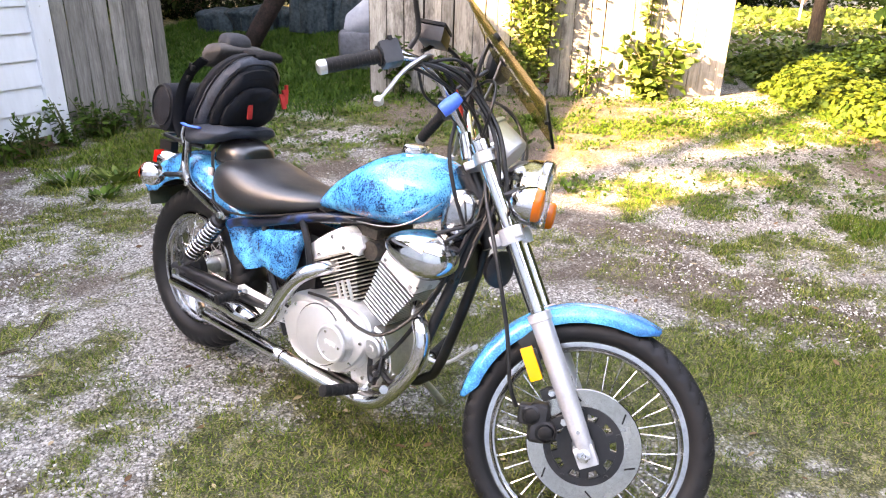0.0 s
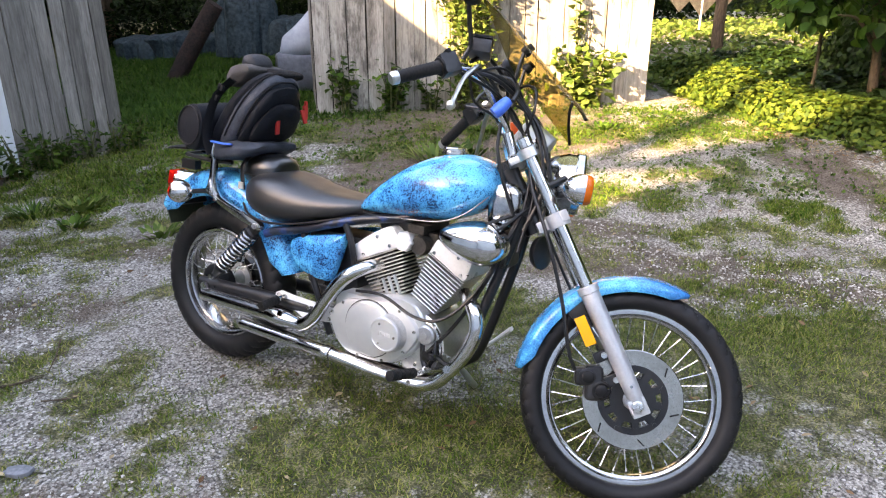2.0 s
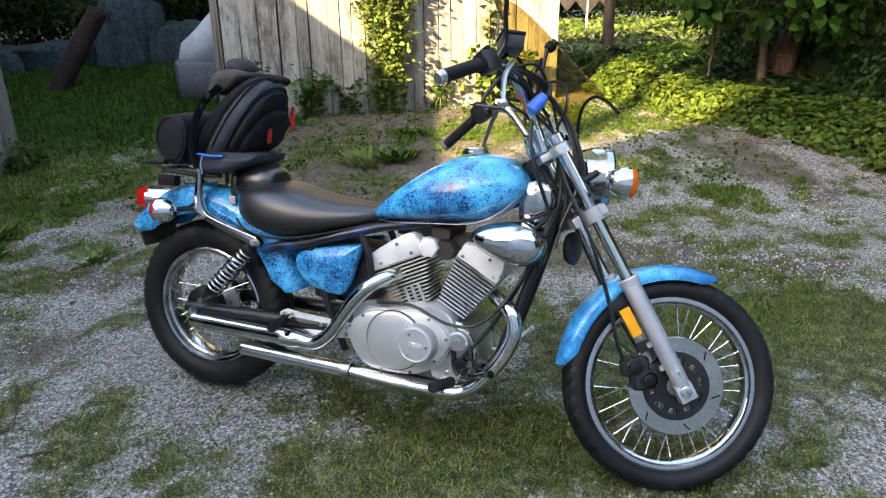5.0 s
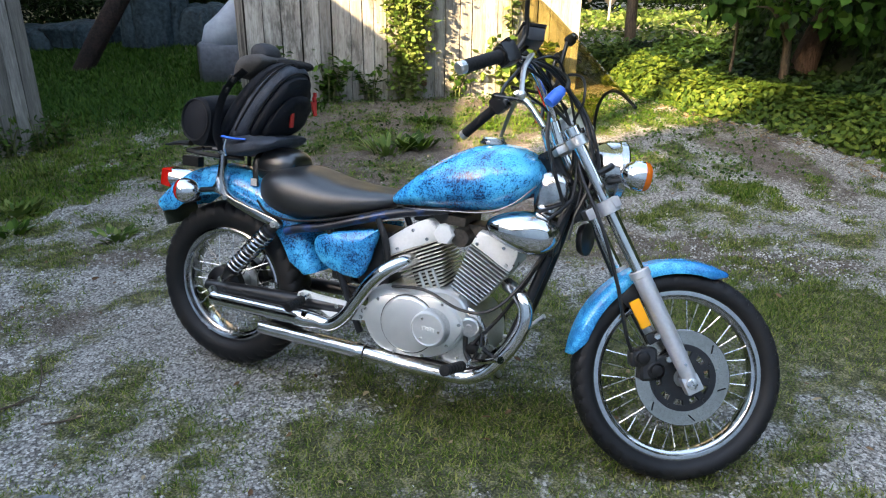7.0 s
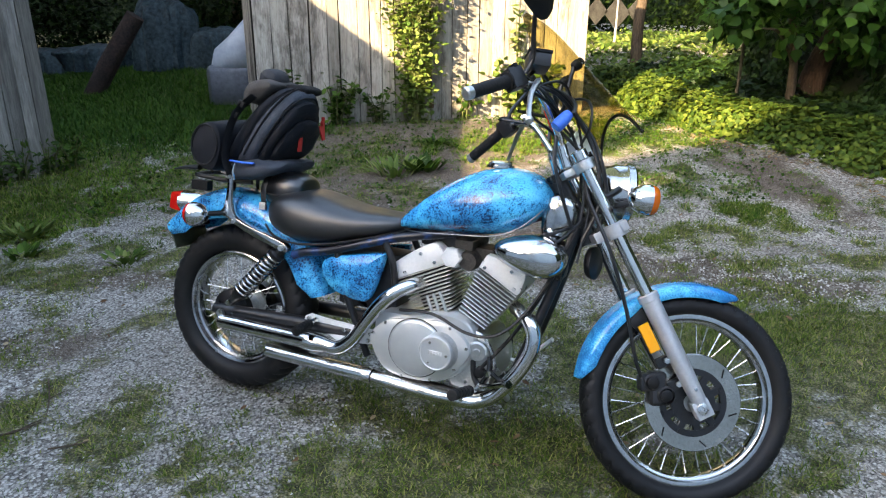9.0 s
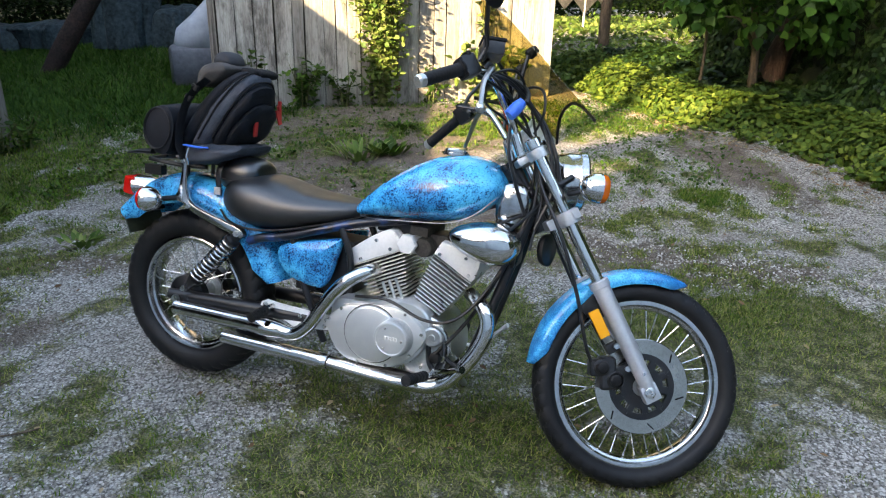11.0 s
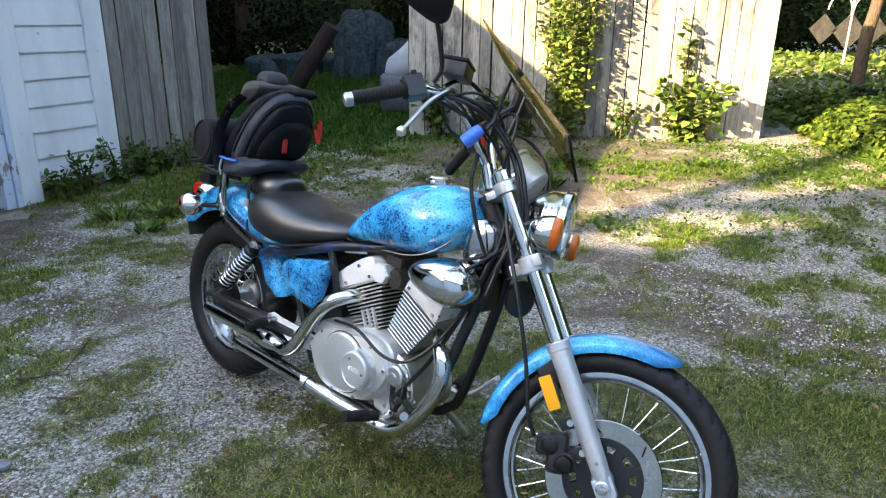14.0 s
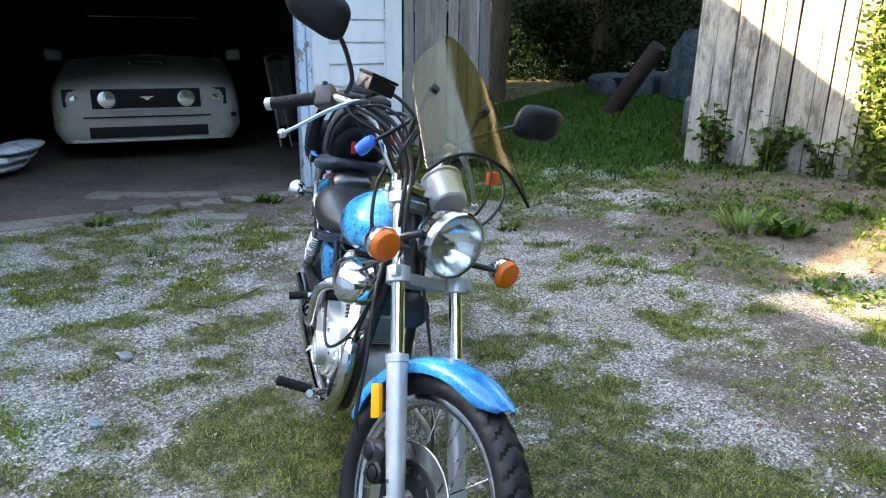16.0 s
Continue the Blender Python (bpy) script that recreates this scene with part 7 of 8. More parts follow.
def cloud(rs, n, centre, radii, lumps=9, hollow=0.5):
    """Points in a lumpy, gappy crown."""
    c, r = np.array(centre, float), np.array(radii, float)
    lc = rs.normal(size=(lumps, 3))
    lc = lc / np.linalg.norm(lc, axis=1, keepdims=True) * rs.uniform(0.35, 0.85, (lumps, 1))
    which = rs.integers(0, lumps, n)
    d = rs.normal(size=(n, 3))
    d /= np.linalg.norm(d, axis=1, keepdims=True)
    p = lc[which] + d * (rs.uniform(hollow, 1.0, (n, 1)) ** 0.7) * rs.uniform(0.28, 0.5, (lumps, 1))[which]
    return c + p * r, d


def shrub(name, label, foot, height, width, n, size, shape, mat, seed, depth=None, stems=7, category="shrub"):
    rs = np.random.default_rng(seed)
    root = thing(name, label, category, Matrix.Translation(foot))
    depth = depth or width
    tops = []
    for k in range(stems):
        a = rs.uniform(0, 2 * math.pi)
        top = V(width * 0.42 * math.cos(a), depth * 0.42 * math.sin(a), height * rs.uniform(0.65, 1.0))
        tops.append(top)
        mid = V(top.x * 0.35, top.y * 0.35, top.z * 0.5)
        part("stem", B(tube, [(0.03 * math.cos(a), 0.03 * math.sin(a), -0.03), mid, top], [0.009, 0.006, 0.002], 6, 4), STEM, root)
    u = rs.uniform(0.08, 1.0, n)
    pick = rs.integers(0, stems, n)
    T = np.array([tuple(t) for t in tops])[pick]
    p = T * np.stack([u ** 1.5, u ** 1.5, u], 1) + rs.normal(size=(n, 3)) * np.array([width * 0.13, depth * 0.13, height * 0.05])
    d, up = scatter_dirs(rs, n)
    leaves("foliage", shape, p, d, up, rs.uniform(0.6, 1.15, n) * size, mat, root)
    return root


def on_barn(x, dy=-0.12):
    p = BARN @ V(x, dy, 0)
    return (p.x, p.y, ground_z(p.x, p.y))


shrub("climbing_shrub", "leafy bright green climber growing up the barn boards", on_barn(1.52, -0.16), 1.85, 0.62, 2600, 0.056, HEART, LEAF_LIGHT, 21, 0.3, 16)
shrub("hop_bush", "sunlit yellow-green bush with broad leaves by the barn", on_barn(2.72, -0.22), 0.62, 0.75, 380, 0.105, HEART, LEAF_LIGHT, 22, 0.35, 9)
shrub("hop_vine", "thin vine with broad leaves on the barn boards", on_barn(2.66, -0.1), 1.3, 0.3, 70, 0.1, HEART, LEAF_LIGHT, 23, 0.12, 4)
shrub("weedy_vine", "dark green vine at the foot of the barn", on_barn(0.28, -0.12), 0.62, 0.4, 170, 0.075, HEART, LEAF_MID, 24, 0.25, 6)
shrub("weedy_vine", "dark green vine at the foot of the barn", on_barn(0.72, -0.12), 0.5, 0.5, 200, 0.07, HEART, LEAF_MID, 25, 0.25, 7)
shrub("weedy_vine", "green vine at the foot of the barn", on_barn(1.15, -0.1), 0.4, 0.35, 110, 0.06, HEART, LEAF_MID, 26, 0.2, 5)
shrub("weedy_vine", "green vine at the foot of the barn", on_barn(2.05, -0.1), 0.42, 0.4, 110, 0.06, HEART, LEAF_MID, 27, 0.2, 5)
for k, (gx, gy, h, w) in enumerate([(-0.12, -0.14, 0.42, 0.35), (-0.42, -0.12, 0.34, 0.35), (0.12, -0.2, 0.3, 0.3), (-0.62, -0.12, 0.25, 0.25)]):
    p = GARAGE @ V(gx, gy, 0)
    shrub("garage_weeds", "dark leafy weeds against the garage foundation", (p.x, p.y, 0.02), h, w, 110, 0.075, OVAL, LEAF_MID, 40 + k, 0.2, 6, "weeds")
for k, (fx, h) in enumerate([(0.12, 0.32), (0.3, 0.22), (0.5, 0.3), (0.68, 0.25), (0.85, 0.3)]):
    p = FENCE @ V(fx, -0.12, 0)
    shrub("fence_weeds", "dark leafy weeds at the foot of the boards", (p.x, p.y, ground_z(p.x, p.y)), h, 0.3, 100, 0.06, OVAL, LEAF_MID, 50 + k, 0.2, 6, "weeds")

# strap-leaved clumps in the gravel
STRAP = (np.array([(-0.06, 0, 0), (0.06, 0, 0), (-0.08, 0.45, 0.05), (0.08, 0.45, 0.05), (-0.05, 0.8, 0.0), (0.05, 0.8, 0.0), (0, 1.0, -0.1)]), [(0, 1, 3, 2), (2, 3, 5, 4), (4, 5, 6)])


def clump(x, y, r, n, size, mat, seed, shape=STRAP, label="low rosette of strap-leaved weeds in the gravel"):
    rs = np.random.default_rng(seed)
    a = rs.uniform(0, 2 * math.pi, n)
    rad = r * np.sqrt(rs.uniform(0, 1, n)) * 0.6
    p = np.stack([rad * np.cos(a), rad * np.sin(a), np.zeros(n)], 1)
    d = np.stack([np.cos(a), np.sin(a), rs.uniform(0.3, 1.6, n)], 1)
    up = np.stack([-np.cos(a), -np.sin(a), np.full(n, 1.0)], 1)
    size *= 1.0 if x > -1 and size > 0.14 else 0.62
    root = thing("weed_clump", label, "weed", Matrix.Translation((x, y, ground_z(x, y) - 0.005)), group="weed clumps")
    leaves("foliage", shape, p, d, up, rs.uniform(0.6, 1.1, n) * size, mat, root)
    return root


for k, (x, y, r, n, s) in enumerate([(-0.12, 5.42, 0.26, 90, 0.17), (0.12, 5.5, 0.18, 50, 0.15), (-0.75, 5.5, 0.18, 50, 0.12), (-1.75, 3.95, 0.16, 40, 0.13), (-1.62, 4.15, 0.1, 26, 0.1), (-1.45, 4.5, 0.14, 36, 0.1),
                                    (-0.6, 4.7, 0.12, 30, 0.1), (0.55, 4.75, 0.14, 40, 0.1), (0.0, 2.02, 0.08, 18, 0.055), (-2.45, 4.45, 0.2, 60, 0.16), (-2.7, 4.3, 0.2, 60, 0.18), (-2.35, 4.1, 0.16, 40, 0.13), (-3.0, 2.95, 0.14, 40, 0.12), (-3.3, 3.75, 0.15, 40, 0.14), (-2.55, 2.4, 0.2, 60, 0.1), (-3.55, 2.5, 0.14, 36, 0.12), (0.75, 5.6, 0.15, 40, 0.1), (1.4, 6.3, 0.2, 60, 0.12), (-1.3, 6.2, 0.2, 60, 0.14), (0.3, 6.2, 0.2, 60, 0.12)]):
    clump(x, y, r, n, s, LEAF_MID if k % 3 else LEAF_LIGHT, 70 + k, STRAP if k % 2 == 0 else OVAL)

# ---- ivy bank, bush and trees on the far side of the drive ----
def ivy_edge(y):
    """Where the ivy begins, across the drive."""
    return 2.62 + 0.95 * step(7.2, 4.6, y) + 0.5 * step(4.6, 2.5, y)


def ivy_height(x, y):
    d = x - ivy_edge(y)
    low = 0.16 * step(0, 0.35, d)
    back = 0.9 * step(5.2, 6.6, y)      # the wall stands further back behind the bush
    wall = 3.6 * step(0.75 + back, 2.0 + back, d) * step(9.4, 7.8, y)
    return ground_z(x, y) + low + wall


rs = np.random.default_rng(5)
P, D, U, Z = [], [], [], []
while len(P) < 100000:
    y = rs.uniform(1.2, 9.5)
    x = ivy_edge(y) + 3.0 * rs.uniform(0, 1) ** 0.9 - 0.05
    if rs.uniform() > 0.25 and x - ivy_edge(y) > 0.75 + 0.9 * step(5.2, 6.6, y):
        x = ivy_edge(y) + rs.uniform(0.75, 2.0) + 0.9 * step(5.2, 6.6, y)
    e = 0.02
    z = ivy_height(x, y)
    gx = (ivy_height(x + e, y) - z) / e
    gy = (ivy_height(x, y + e) - z) / e
    nrm = np.array([-gx, -gy, 1.0])
    nrm /= np.linalg.norm(nrm)
    lump = 0.10 * noise.noise((x * 2.2, y * 2.2, z * 1.6)) + 0.05 * noise.noise((x * 6, y * 6, z * 5))
    P.append(np.array([x, y, z]) + nrm * (lump + rs.uniform(-0.05, 0.05)))
    U.append(nrm + rs.normal(size=3) * 0.35)
    D.append(np.array([rs.normal() * 0.7, rs.normal() * 0.7, -0.9 * min(1, abs(gx))]) + rs.normal(size=3) * 0.25)
    Z.append(rs.uniform(0.035, 0.075))
P = np.array(P)
# One ivy in two tones: sun in the low part's colour, shade above.
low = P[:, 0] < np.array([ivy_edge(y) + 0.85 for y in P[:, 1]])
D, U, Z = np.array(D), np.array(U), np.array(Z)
leaves("ground_ivy", IVY, P[low], D[low], U[low], Z[low] * 0.9, LEAF_COVER, None, "ivy carpeting the bank, its sunlight put into the yellow-green", "ivy", "stuff")
leaves("ivy_wall", IVY, P[~low], D[~low], U[~low], Z[~low], LEAF_IVY, None, "ivy hanging over a high bank, its shade put into the dark green", "ivy", "stuff")
bm = bmesh.new()
nx, ny = 26, 40
g2 = [[None] * nx for _ in range(ny)]
for j in range(ny):
    y = 0.8 + 9.0 * j / (ny - 1)
    for i in range(nx):
        x = ivy_edge(y) + 0.1 + 3.4 * i / (nx - 1)
        g2[j][i] = bm.verts.new((x, y, ivy_height(x, y) - 0.10))
for j in range(ny - 1):
    for i in range(nx - 1):
        bm.faces.new((g2[j][i], g2[j][i + 1], g2[j + 1][i + 1], g2[j + 1][i]))
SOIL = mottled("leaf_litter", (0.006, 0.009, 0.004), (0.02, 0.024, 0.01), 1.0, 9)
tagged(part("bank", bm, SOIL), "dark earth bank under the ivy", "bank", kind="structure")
# dead leaves along the ivy's foot and on the drive
n = 1500
y = rs.uniform(2.2, 8.0, n)
x = np.array([ivy_edge(v) for v in y]) - np.abs(rs.normal(size=n)) * 0.16 - 0.02
p = np.stack([x, y, np.array([ground_z(a, b) for a, b in zip(x, y)]) + 0.008], 1)
n2 = 420
q = np.stack([rs.uniform(-2.8, 2.4, n2), rs.uniform(1.4, 6.8, n2)], 1)
p = np.vstack([p, np.column_stack([q, [ground_z(a, b) + 0.01 for a, b in q]])])
d = rs.normal(size=(len(p), 3)) * np.array([1, 1, 0.2])
u = rs.normal(size=(len(p), 3)) * 0.3 + np.array([0, 0, 1.0])
leaves("dead_leaves", OVAL, p, d, u, rs.uniform(0.014, 0.042, len(p)), leaf_material("dead_leaf", (0.1, 0.05, 0.025), (0.24, 0.15, 0.08), (0.45, 0.36, 0.22), 0.7, 0.1), None, "fallen dry brown leaves on the gravel", "leaves", "stuff")


def tree(name, label, foot, trunk, limbs, crowns, n, size, shape, mat, seed, r=0.12):
    """A tapered trunk, limbs and a lumpy crown of separate leaves."""
    rs = np.random.default_rng(seed)
    root = thing(name, label, "tree", Matrix.Translation(foot))
    part("trunk", B(tube, trunk, [r * (1 - 0.6 * i / (len(trunk) - 1)) for i in range(len(trunk))], 12, 5), BARK, root)
    for l in limbs:
        part("limb", B(tube, l, [r * 0.45, r * 0.3, r * 0.12][:len(l)], 8, 4), BARK, root)
    P, Dd = [], []
    for (c, rad, w) in crowns:
        a, b = cloud(rs, int(n * w), c, rad, 14, 0.3)
        P.append(a)
        Dd.append(b)
    P, Dd = np.vstack(P), np.vstack(Dd)
    k = len(P)
    d = Dd * 0.5 + rs.normal(size=(k, 3)) * 0.6
    d[:, 2] -= 0.5
    u = rs.normal(size=(k, 3)) * 0.5 + Dd * 0.6
    u[:, 2] += 0.7
    leaves("crown", shape, P, d, u, rs.uniform(0.6, 1.2, k) * size, mat, root)
    return root


# bush with big heart-shaped leaves that leans over the ivy, on a broken stump
bz = ground_z(4.1, 7.1)
tree("redbud_bush", "bush with large heart-shaped green leaves leaning over the ivy", (4.05, 6.75, bz), [(0, 0, -0.1), (-0.1, -0.1, 0.5), (-0.25, -0.15, 1.1), (-0.2, -0.2, 1.8)],
     [[(-0.1, -0.1, 0.5), (-0.5, -0.4, 0.8), (-0.8, -0.6, 0.85)], [(-0.2, -0.15, 1.0), (0.2, -0.5, 1.25), (0.5, -0.8, 1.2)], [(-0.25, -0.15, 1.2), (-0.7, -0.1, 1.5), (-1.1, -0.1, 1.55)]],
     [((-0.35, -0.35, 1.15), (0.85, 0.6, 0.6), 0.45), ((0.25, -0.55, 1.05), (0.6, 0.5, 0.5), 0.25), ((-0.2, -0.2, 1.85), (1.1, 0.8, 0.6), 0.3)], 2600, 0.115, HEART, LEAF_BUSH, 61, 0.05)
tree("ash_sapling", "sapling with narrow paired leaflets beside the bush", (3.55, 6.95, ground_z(3.55, 6.95)), [(0, 0, -0.1), (0.02, 0, 0.5), (0.0, 0.02, 1.1), (0.05, 0, 1.7)],
     [[(0.02, 0, 0.7), (-0.3, -0.1, 1.0), (-0.5, -0.1, 1.05)], [(0.02, 0, 0.9), (0.3, -0.1, 1.2), (0.5, -0.15, 1.2)]],
     [((0.0, -0.05, 1.15), (0.6, 0.4, 0.45), 0.6), ((0.1, 0, 1.7), (0.6, 0.4, 0.35), 0.4)], 2600, 0.085, OVAL, LEAF_BUSH, 62, 0.02)
stump = part("tree_stump", B(tube, [(0, 0, -0.2), (0.06, 0.02, 0.3), (0.16, 0.05, 0.6), (0.3, 0.08, 0.9)], [0.16, 0.13, 0.115, 0.10], 14, 5), mottled("reddish_bark", (0.02, 0.012, 0.008), (0.085, 0.05, 0.034), 0.95, 10, 0, 0.9, 0.02, 5, (1, 1, 0.25)), None, "leaning reddish-brown tree stump half buried in ivy")
tagged(stump, category="stump")
stump.location = (4.2, 6.75, bz - 0.05)
TREES = [
    ("shade_tree", (6.4, 10.5), 3.3, 5000, 71), ("shade_tree", (7.2, 7.0), 3.4, 5000, 72), ("shade_tree", (-6.2, 13.2), 3.0, 6000, 73), ("shade_tree", (-2.4, 14.0), 3.2, 6500, 74),
    ("shade_tree", (0.6, 14.5), 3.0, 4500, 75), ("shade_tree", (-8.3, 10.6), 2.8, 4500, 76), ("shade_tree", (8.5, 15.5), 3.4, 4500, 77), ("shade_tree", (4.6, 17.0), 3.0, 5000, 78)]
for nm, (x, y), h, n, sd in TREES:
    rs2 = np.random.default_rng(sd)
    limbs = []
    for k in range(5):
        a = rs2.uniform(0, 6.28)
        z0 = rs2.uniform(0.9, h * 0.75)
        limbs.append([(0, 0, z0), (0.7 * math.cos(a), 0.7 * math.sin(a), z0 + 0.45), (1.4 * math.cos(a), 1.4 * math.sin(a), z0 + 0.8)])
    tree(nm, "broad tree behind the yard, its leaves darkened for shade", (x, y, ground_z(x, y)), [(0, 0, -0.2), (0.06, 0.0, h * 0.35), (-0.05, 0.08, h * 0.7), (0.05, 0.0, h * 1.25)], limbs,
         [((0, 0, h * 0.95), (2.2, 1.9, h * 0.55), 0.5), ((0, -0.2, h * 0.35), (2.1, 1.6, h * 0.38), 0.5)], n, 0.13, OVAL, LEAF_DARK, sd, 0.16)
pale = tree("crooked_tree", "slim crooked tree with pale sunlit bark", (3.9, 10.4, ground_z(3.9, 10.4)), [(0, 0, -0.2), (-0.02, 0, 0.6), (0.02, 0, 1.2), (-0.25, 0, 1.7), (-0.3, 0, 2.3), (-0.1, 0, 3.2)], [[(0, 0, 1.2), (0.4, 0, 1.7), (0.7, 0, 2.3)]],
     [((0, 0.2, 2.9), (1.3, 1.0, 0.7), 1.0)], 900, 0.12, OVAL, LEAF_MID, 81, 0.09)


# Crowns out of view, added to block sky and sun at the edges.
for x, y, c, rad, sd in ((-6.8, 13.8, (1.6, -3.2, 6.2), (4.2, 3.4, 2.0), 91), (8.2, 9.5, (-2.4, -2.0, 5.6), (3.2, 3.6, 1.8), 92), (-0.5, 16.5, (0.5, -2.5, 6.5), (4.5, 2.8, 2.0), 93), (8.6, 3.0, (-1.2, 0.0, 5.6), (3.0, 3.2, 1.8), 94), (-10.5, 8.2, (0.8, -0.8, 4.4), (2.8, 3.0, 2.9), 95), (-12.6, 4.0, (0.8, -0.4, 5.4), (3.2, 3.6, 3.4), 96), (-15.07, -13.53, (0.0, 0.0, 13.4), (1.4, 1.4, 1.5), 97), (-6.4, 10.2, (2.6, -0.2, 4.6), (3.4, 2.6, 1.1), 98), (-10.1, -5.4, (0.1, -1.4, 9.9), (1.5, 1.5, 1.2), 99)):
    tree("added_shade_tree", "tall unseen tree added to shade the edge of the yard", (x, y, ground_z(x, y)), [(0, 0, -0.2), (0.1, 0, 2.0), (0.0, -0.2, 4.5), (c[0] * 0.3, c[1] * 0.3, max(6.5, c[2]))],
         [[(0, 0, 3.5), (c[0] * 0.4, c[1] * 0.4, 4.8), (c[0] * 0.9, c[1] * 0.9, 5.8)], [(0, 0, 4.2), (c[0] * 0.2 + 1, c[1] * 0.3, 5.6), (c[0] * 0.4 + 2, c[1] * 0.5, 6.4)]],
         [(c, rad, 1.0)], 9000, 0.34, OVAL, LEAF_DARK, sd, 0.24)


# a belt of hedge and woodland all round, past the trees
def hedge_ring():
    bm = bmesh.new()
    n, m_ = 160, 12
    rings = []
    for j in range(m_ + 1):
        v = j / m_
        row = []
        for i in range(n):
            a = 2 * math.pi * i / n
            r = 21.5 + 1.8 * noise.noise((math.cos(a) * 5, math.sin(a) * 5, v * 3)) + 0.9 * noise.noise((math.cos(a) * 17, math.sin(a) * 17, v * 8)) + 1.2 * v
            # Raised away from the sun to hold back low sky light.
            away = step(0.5, 1.0, abs((a - radians(225) + math.pi) % (2 * math.pi) - math.pi))
            h = (7.6 + 6.0 * away + 2.0 * noise.noise((math.cos(a) * 4, math.sin(a) * 4, 2.2)) + 1.0 * noise.noise((math.cos(a) * 15, math.sin(a) * 15, 5.2))) * v
            row.append((r * math.cos(a), 4 + r * math.sin(a), h - 0.2))
        rings.append(row)
    loft(bm, rings, False)
    # Near-black greens: the shade within the wood is part of the colour.
    m = material("shade_dark_woodland", (0.02, 0.04, 0.012), 0.95)
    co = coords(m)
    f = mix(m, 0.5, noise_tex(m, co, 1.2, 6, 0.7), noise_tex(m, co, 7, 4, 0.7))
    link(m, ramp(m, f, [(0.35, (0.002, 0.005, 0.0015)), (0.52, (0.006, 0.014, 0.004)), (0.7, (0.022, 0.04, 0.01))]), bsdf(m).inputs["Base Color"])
    bump(m, f, 1.0, 0.25)
    tagged(part("backdrop", bm, m), "belt of woodland round the yard, coloured near-black for shade", "backdrop", kind="structure")


hedge_ring()

# understory leaves low down among the trees, and the sunlit ground cover behind the barn
rs = np.random.default_rng(9)
n = 30000
a = rs.uniform(-11.5, 2.0, n)
b = 12.6 + rs.uniform(-0.2, 1.6, n) + 0.3 * np.sin(a * 1.7)
z = np.array([ground_z(x_, y_) for x_, y_ in zip(a, b)]) + rs.uniform(0, 1, n) ** 1.7 * 2.7
keep = np.array([noise.noise((x_ * 1.3, y_ * 1.3, z_ * 1.3)) > -0.12 or z_ < 1.0 for x_, y_, z_ in zip(a, b, z)])
p = np.stack([a, b, z], 1)[keep]
d, u = scatter_dirs(rs, len(p))
u += np.array([0.1, -0.8, 0])
leaves("hedge", OVAL, p, d, u, rs.uniform(0.06, 0.14, len(p)), LEAF_DARK, None, "hedge behind the grass, coloured near-black for shade", "hedge", "stuff")
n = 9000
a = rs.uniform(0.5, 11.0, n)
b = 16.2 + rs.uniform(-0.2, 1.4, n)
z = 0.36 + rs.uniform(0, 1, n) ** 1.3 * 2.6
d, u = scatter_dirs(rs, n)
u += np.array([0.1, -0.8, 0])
leaves("hedge", OVAL, np.stack([a, b, z], 1), d, u, rs.uniform(0.1, 0.2, n), LEAF_DARK, None, "hedge beyond the garden, coloured near-black for shade", "hedge", "stuff")
n = 9000
a, b = rs.uniform(2.3, 7.5, n), rs.uniform(8.2, 15.0, n)
z = np.array([ground_z(x_, y_) for x_, y_ in zip(a, b)]) + rs.uniform(0.0, 0.16, n) * np.array([0.6 + noise.noise((x_ * 1.5, y_ * 1.5, 0)) for x_, y_ in zip(a, b)])
d, u = scatter_dirs(rs, n)
leaves("ground_cover", HEART, np.stack([a, b, z], 1), d, u, rs.uniform(0.05, 0.11, n), LEAF_LIGHT, None, "sunlit yellow-green ground cover beside the barn", "ground cover", "stuff")
n = 7000
a, b = rs.uniform(5.0, 8.5, n), rs.uniform(4.5, 11.0, n)
z = rs.uniform(0.2, 3.6, n)
p = np.stack([a, b, z], 1)
d, u = scatter_dirs(rs, n)
leaves("thicket", OVAL, p, d, u, rs.uniform(0.07, 0.15, n), LEAF_DARK, None, "thicket above the ivy bank, coloured near-black for shade", "thicket", "stuff")

# ---- grass and gravel ----
GX = [[grassiness(-8 + 0.06 * i, 0.4 + 0.06 * j) for i in range(200)] for j in range(190)]


def turf_at(x, y):
    return GX[min(max(int((y - 0.4) / 0.06), 0), 189)][min(max(int((x + 8) / 0.06), 0), 199)]


def strew(seed, n, box_, keep):
    rs = np.random.default_rng(seed)
    out = []
    x0, x1, y0, y1 = box_
    while len(out) < n:
        x, y = rs.uniform(x0, x1), rs.uniform(y0, y1)
        k = keep(x, y)
        if k > 0 and rs.uniform() < k:
            out.append((x, y, ground_z(x, y)))
    return rs, np.array(out)


BLADE = (np.array([(-0.05, 0, 0), (0.05, 0, 0), (-0.035, 0.55, 0.06), (0.035, 0.55, 0.06), (0.0, 1.0, 0.22)]), [(0, 1, 3, 2), (2, 3, 4)])
LEAF_GRASS = leaf_material("grass_blades", (0.036, 0.072, 0.008), (0.115, 0.168, 0.021), (0.36, 0.33, 0.11), 0.65, 0.3)


# Same blades in a darker green, so the shade there is in the colour.
LEAF_SHADE_GRASS = leaf_material("shade_toned_grass_blades", (0.012, 0.045, 0.005), (0.032, 0.088, 0.010), (0.075, 0.14, 0.02), 0.65, 0.3)


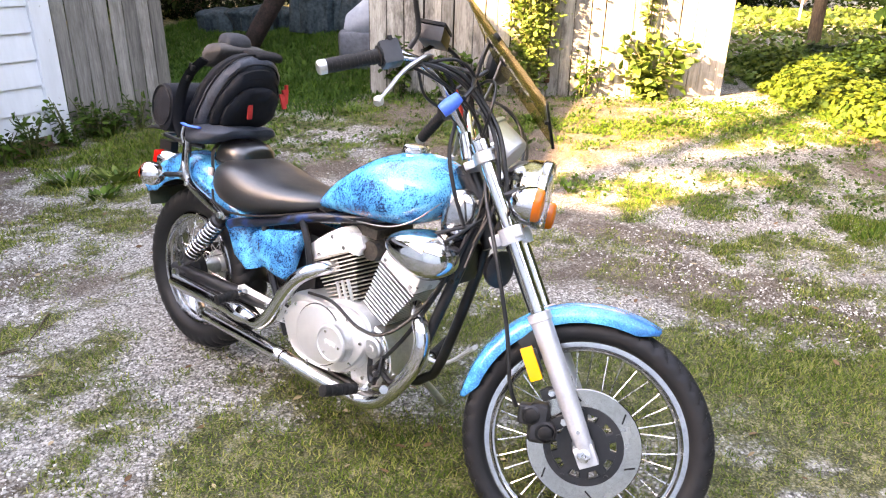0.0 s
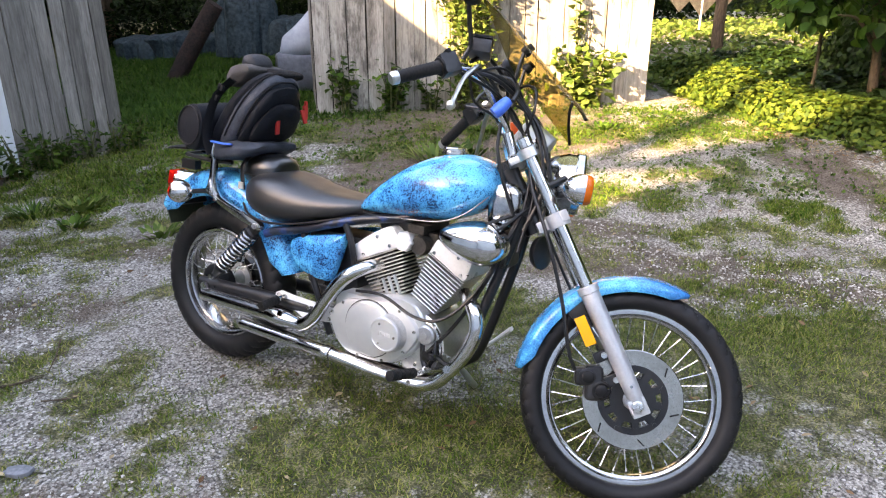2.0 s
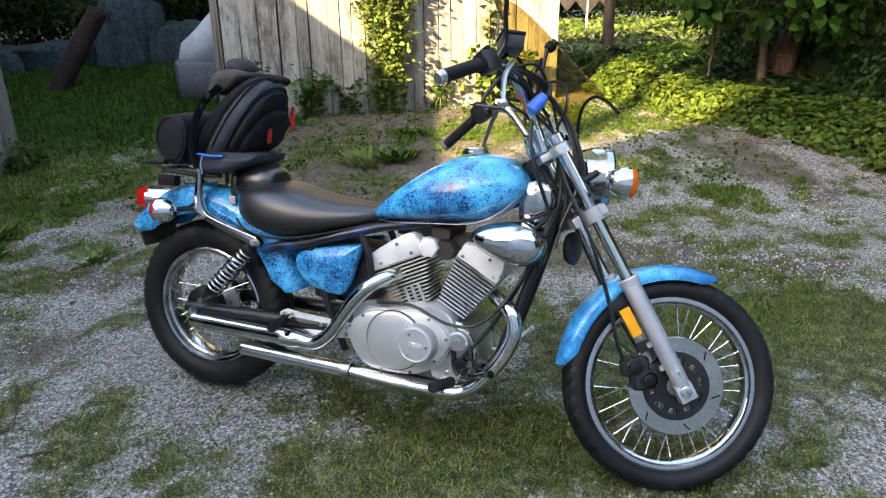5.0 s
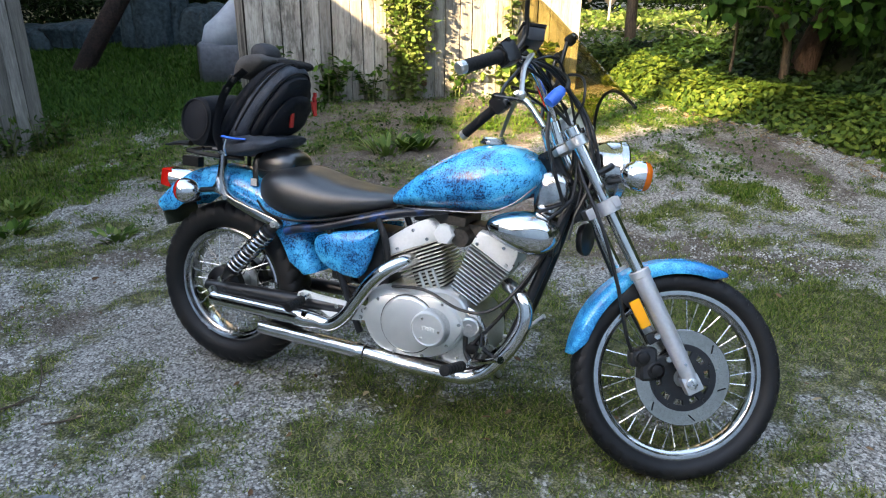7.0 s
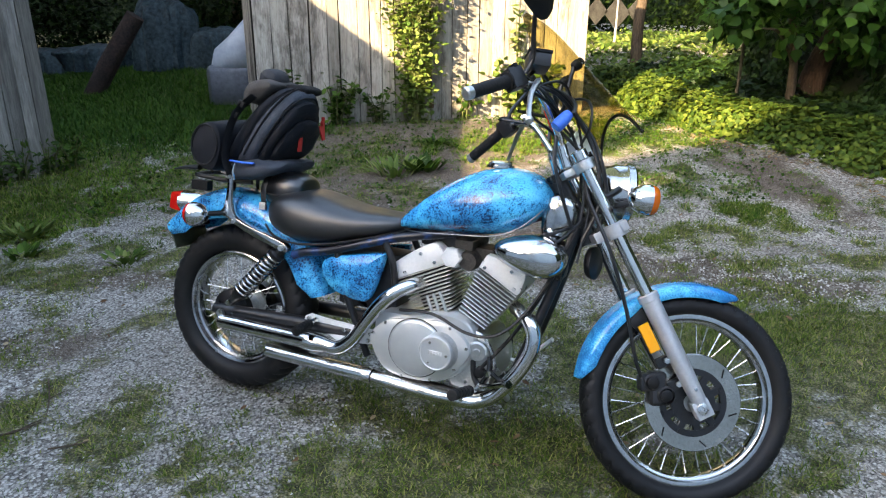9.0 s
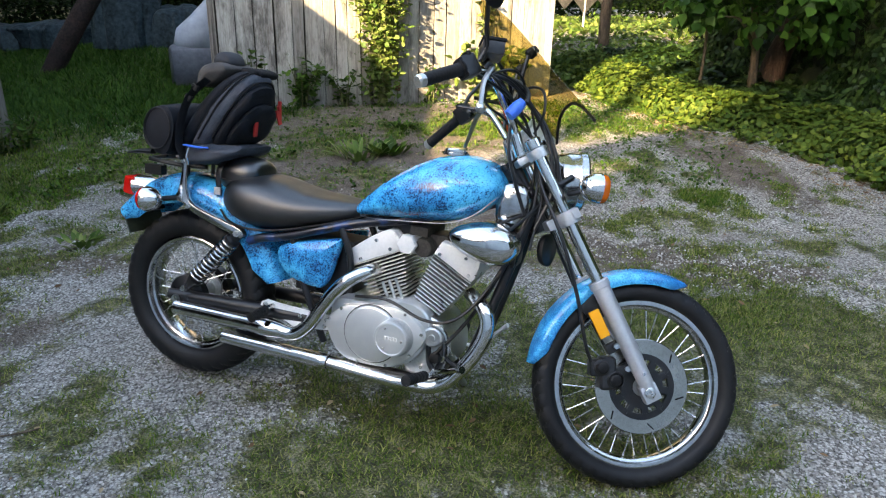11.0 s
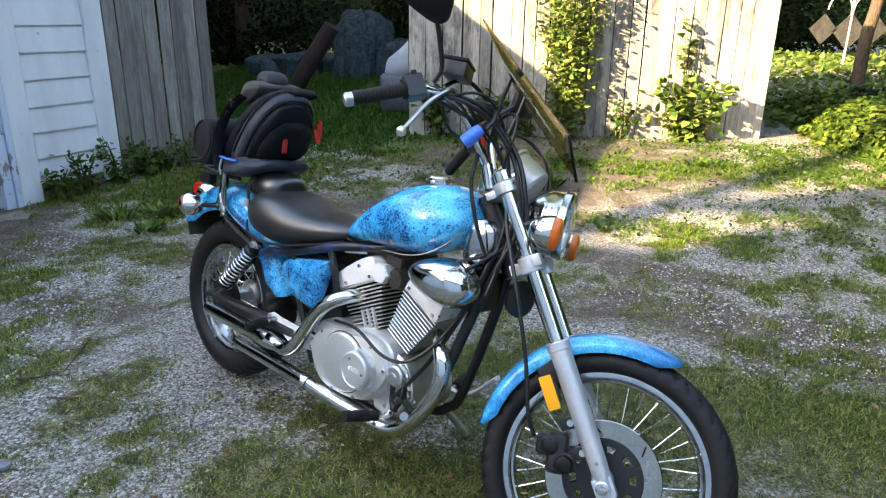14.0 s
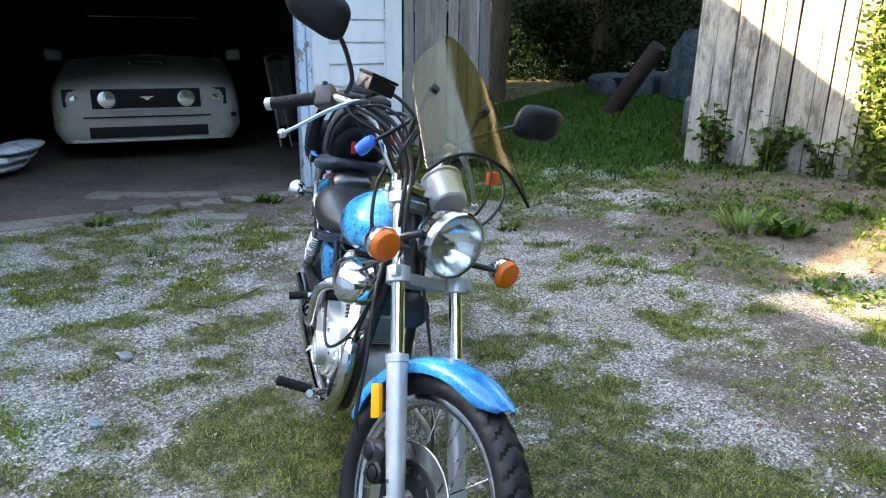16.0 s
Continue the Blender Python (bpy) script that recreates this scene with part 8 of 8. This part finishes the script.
def grass_patch(name, seed, n, area, keep, lo, hi, label, wide=1.0, mat=None):
    rs, p = strew(seed, n, area, keep)
    a = rs.uniform(0, 2 * math.pi, n)
    lean = rs.uniform(0.3, 1.7, n)
    d = np.stack([np.cos(a) * lean, np.sin(a) * lean, np.ones(n)], 1)
    u = np.stack([np.cos(a), np.sin(a), -lean], 1)
    p[:, 2] -= 0.006
    shape = (BLADE[0] * np.array([wide, 1, 1]), BLADE[1])
    return leaves(name, shape, p, d, u, rs.uniform(lo, hi, n), mat or LEAF_GRASS, None, label, "grass", "stuff")


tall = lambda x, y: (step(6.4, 7.2, y) if x > -1.4 else step(5.7, 6.6, y)) * (1 if y < 6.85 + 0.2 * (x + 1.3) or x < -1.35 or x > 2.1 else 0)
grass_patch("short_grass", 1, 230000, (-3.6, 3.4, 0.9, 4.6), lambda x, y: min(1, max(0, (turf_at(x, y) - 0.33) * 1.6)), 0.011, 0.036, "short mossy grass in the gravel", 1.5)
LEAF_ROUGH = leaf_material("rough_grass_blades", (0.022, 0.065, 0.004), (0.08, 0.16, 0.012), (0.21, 0.27, 0.045), 0.65, 0.3)
grass_patch("rough_grass", 2, 80000, (-4.0, 3.2, 4.2, 7.3), lambda x, y: min(1, max(0, (turf_at(x, y) - 0.36) * 1.8)), 0.014, 0.05, "rough grass before the barn", 1.6, LEAF_ROUGH)
rs, p = strew(12, 6500, (-2.2, 3.0, 4.6, 7.3), lambda x, y: min(1, max(0, (turf_at(x * 1.1 + 0.3, y) - 0.42 + 0.3 * step(6.2, 6.9, y) + 0.4 * step(1.2, 2.2, x)) * 1.3)) * (1 if y < 6.85 + 0.2 * (x + 1.3) else 0))
d, u = scatter_dirs(rs, len(p))
p[:, 2] += rs.uniform(0.0, 0.05, len(p))
leaves("low_weeds", HEART, p, d, u, rs.uniform(0.012, 0.034, len(p)), LEAF_MID, None, "low leafy weeds before the barn", "weeds", "stuff")
grass_patch("long_grass", 3, 110000, (-6.0, -0.6, 5.6, 12.9), lambda x, y: tall(x, y), 0.04, 0.11, "long grass between the buildings, its blades coloured for shade", 1.3, LEAF_SHADE_GRASS)
grass_patch("long_grass", 4, 7000, (-3.9, -2.4, 2.0, 5.6), lambda x, y: max(0, turf_at(x, y) - 0.35), 0.02, 0.065, "longer grass along the garage", 1.2)

# loose stones on the drive
PEB = (np.array([(0.5, 0, 0), (0, 0.42, 0.02), (-0.5, 0.03, 0), (0.02, -0.4, 0), (0.05, 0.02, 0.3), (0, 0, -0.25)]), [(0, 1, 4), (1, 2, 4), (2, 3, 4), (3, 0, 4), (1, 0, 5), (2, 1, 5), (3, 2, 5), (0, 3, 5)])
m = leaf_material("limestone_chips", (0.12, 0.105, 0.088), (0.32, 0.298, 0.265), (0.58, 0.555, 0.51), 0.85, 0.0)
rs, p = strew(6, 52000, (-3.2, 3.0, 1.1, 5.2), lambda x, y: max(0.0, min(1.0, 0.9 - turf_at(x, y) * 1.1)) * step(5.2, 2.0, y) ** 0.6 * 1)
n = len(p)
a = rs.uniform(0, 2 * math.pi, n)
d = np.stack([np.cos(a), np.sin(a), rs.normal(size=n) * 0.2], 1)
u = np.stack([rs.normal(size=n) * 0.3, rs.normal(size=n) * 0.3, np.ones(n)], 1)
ob = leaves("gravel", PEB, p, d, u, 0.005 + 0.017 * rs.uniform(0, 1, n) ** 2.2, m, None, "loose pale limestone chips on the drive", "gravel", "stuff")
ob.data.shade_flat()

# twigs and flat stones lying on the drive
for a_, b_, r_ in (((-1.69, 2.25), (-1.56, 2.325), 0.0045), ((-1.65, 2.62), (-1.555, 2.34), 0.0032), ((-1.48, 2.16), (-1.36, 2.19), 0.0035)):
    bm = bmesh.new()
    m0 = V((a_[0] + b_[0]) / 2 + 0.012, (a_[1] + b_[1]) / 2 - 0.01, 0.012)
    tube(bm, [(a_[0], a_[1], 0.008), m0, (b_[0], b_[1], 0.008)], [r_, r_ * 0.9, r_ * 0.45], 7, 5)
    tube(bm, [m0, m0 + V(0.03, 0.025, 0.006), m0 + V(0.05, 0.055, 0.0)], [r_ * 0.6, r_ * 0.5, r_ * 0.3], 6, 3)
    tagged(part("twig", bm, BARK, None, "thin dry twig lying on the gravel"), category="twig", group="fallen twigs")
SLATE = mottled("slate_stone", (0.1, 0.11, 0.12), (0.24, 0.25, 0.27), 0.8, 14, 0, 0.4, 0.004)
for k, (x, y, r_) in enumerate(((-1.34, 1.78, 0.042), (-0.88, 1.486, 0.035))):
    bm = bmesh.new()
    o5 = [V(r_ * (1 + 0.35 * noise.noise((q * 0.9, k * 5.0, 1.3))) * math.cos(2 * math.pi * q / 14), 0.62 * r_ * (1 + 0.3 * noise.noise((q * 1.1, k * 3.0, 7.3))) * math.sin(2 * math.pi * q / 14), 0) for q in range(14)]
    loft(bm, [[p * f + V(0, 0, h) for p in o5] for f, h in ((0.9, -0.006), (1.0, 0.004), (0.94, 0.012), (0.6, 0.015))])
    bmesh.ops.recalc_face_normals(bm, faces=bm.faces[:])
    ob = tagged(part("flat_stone", bm, SLATE, None, "flat grey stone lying on the drive"), category="stone", group="flat stones")
    ob.location = (x, y, ground_z(x, y) + 0.004)
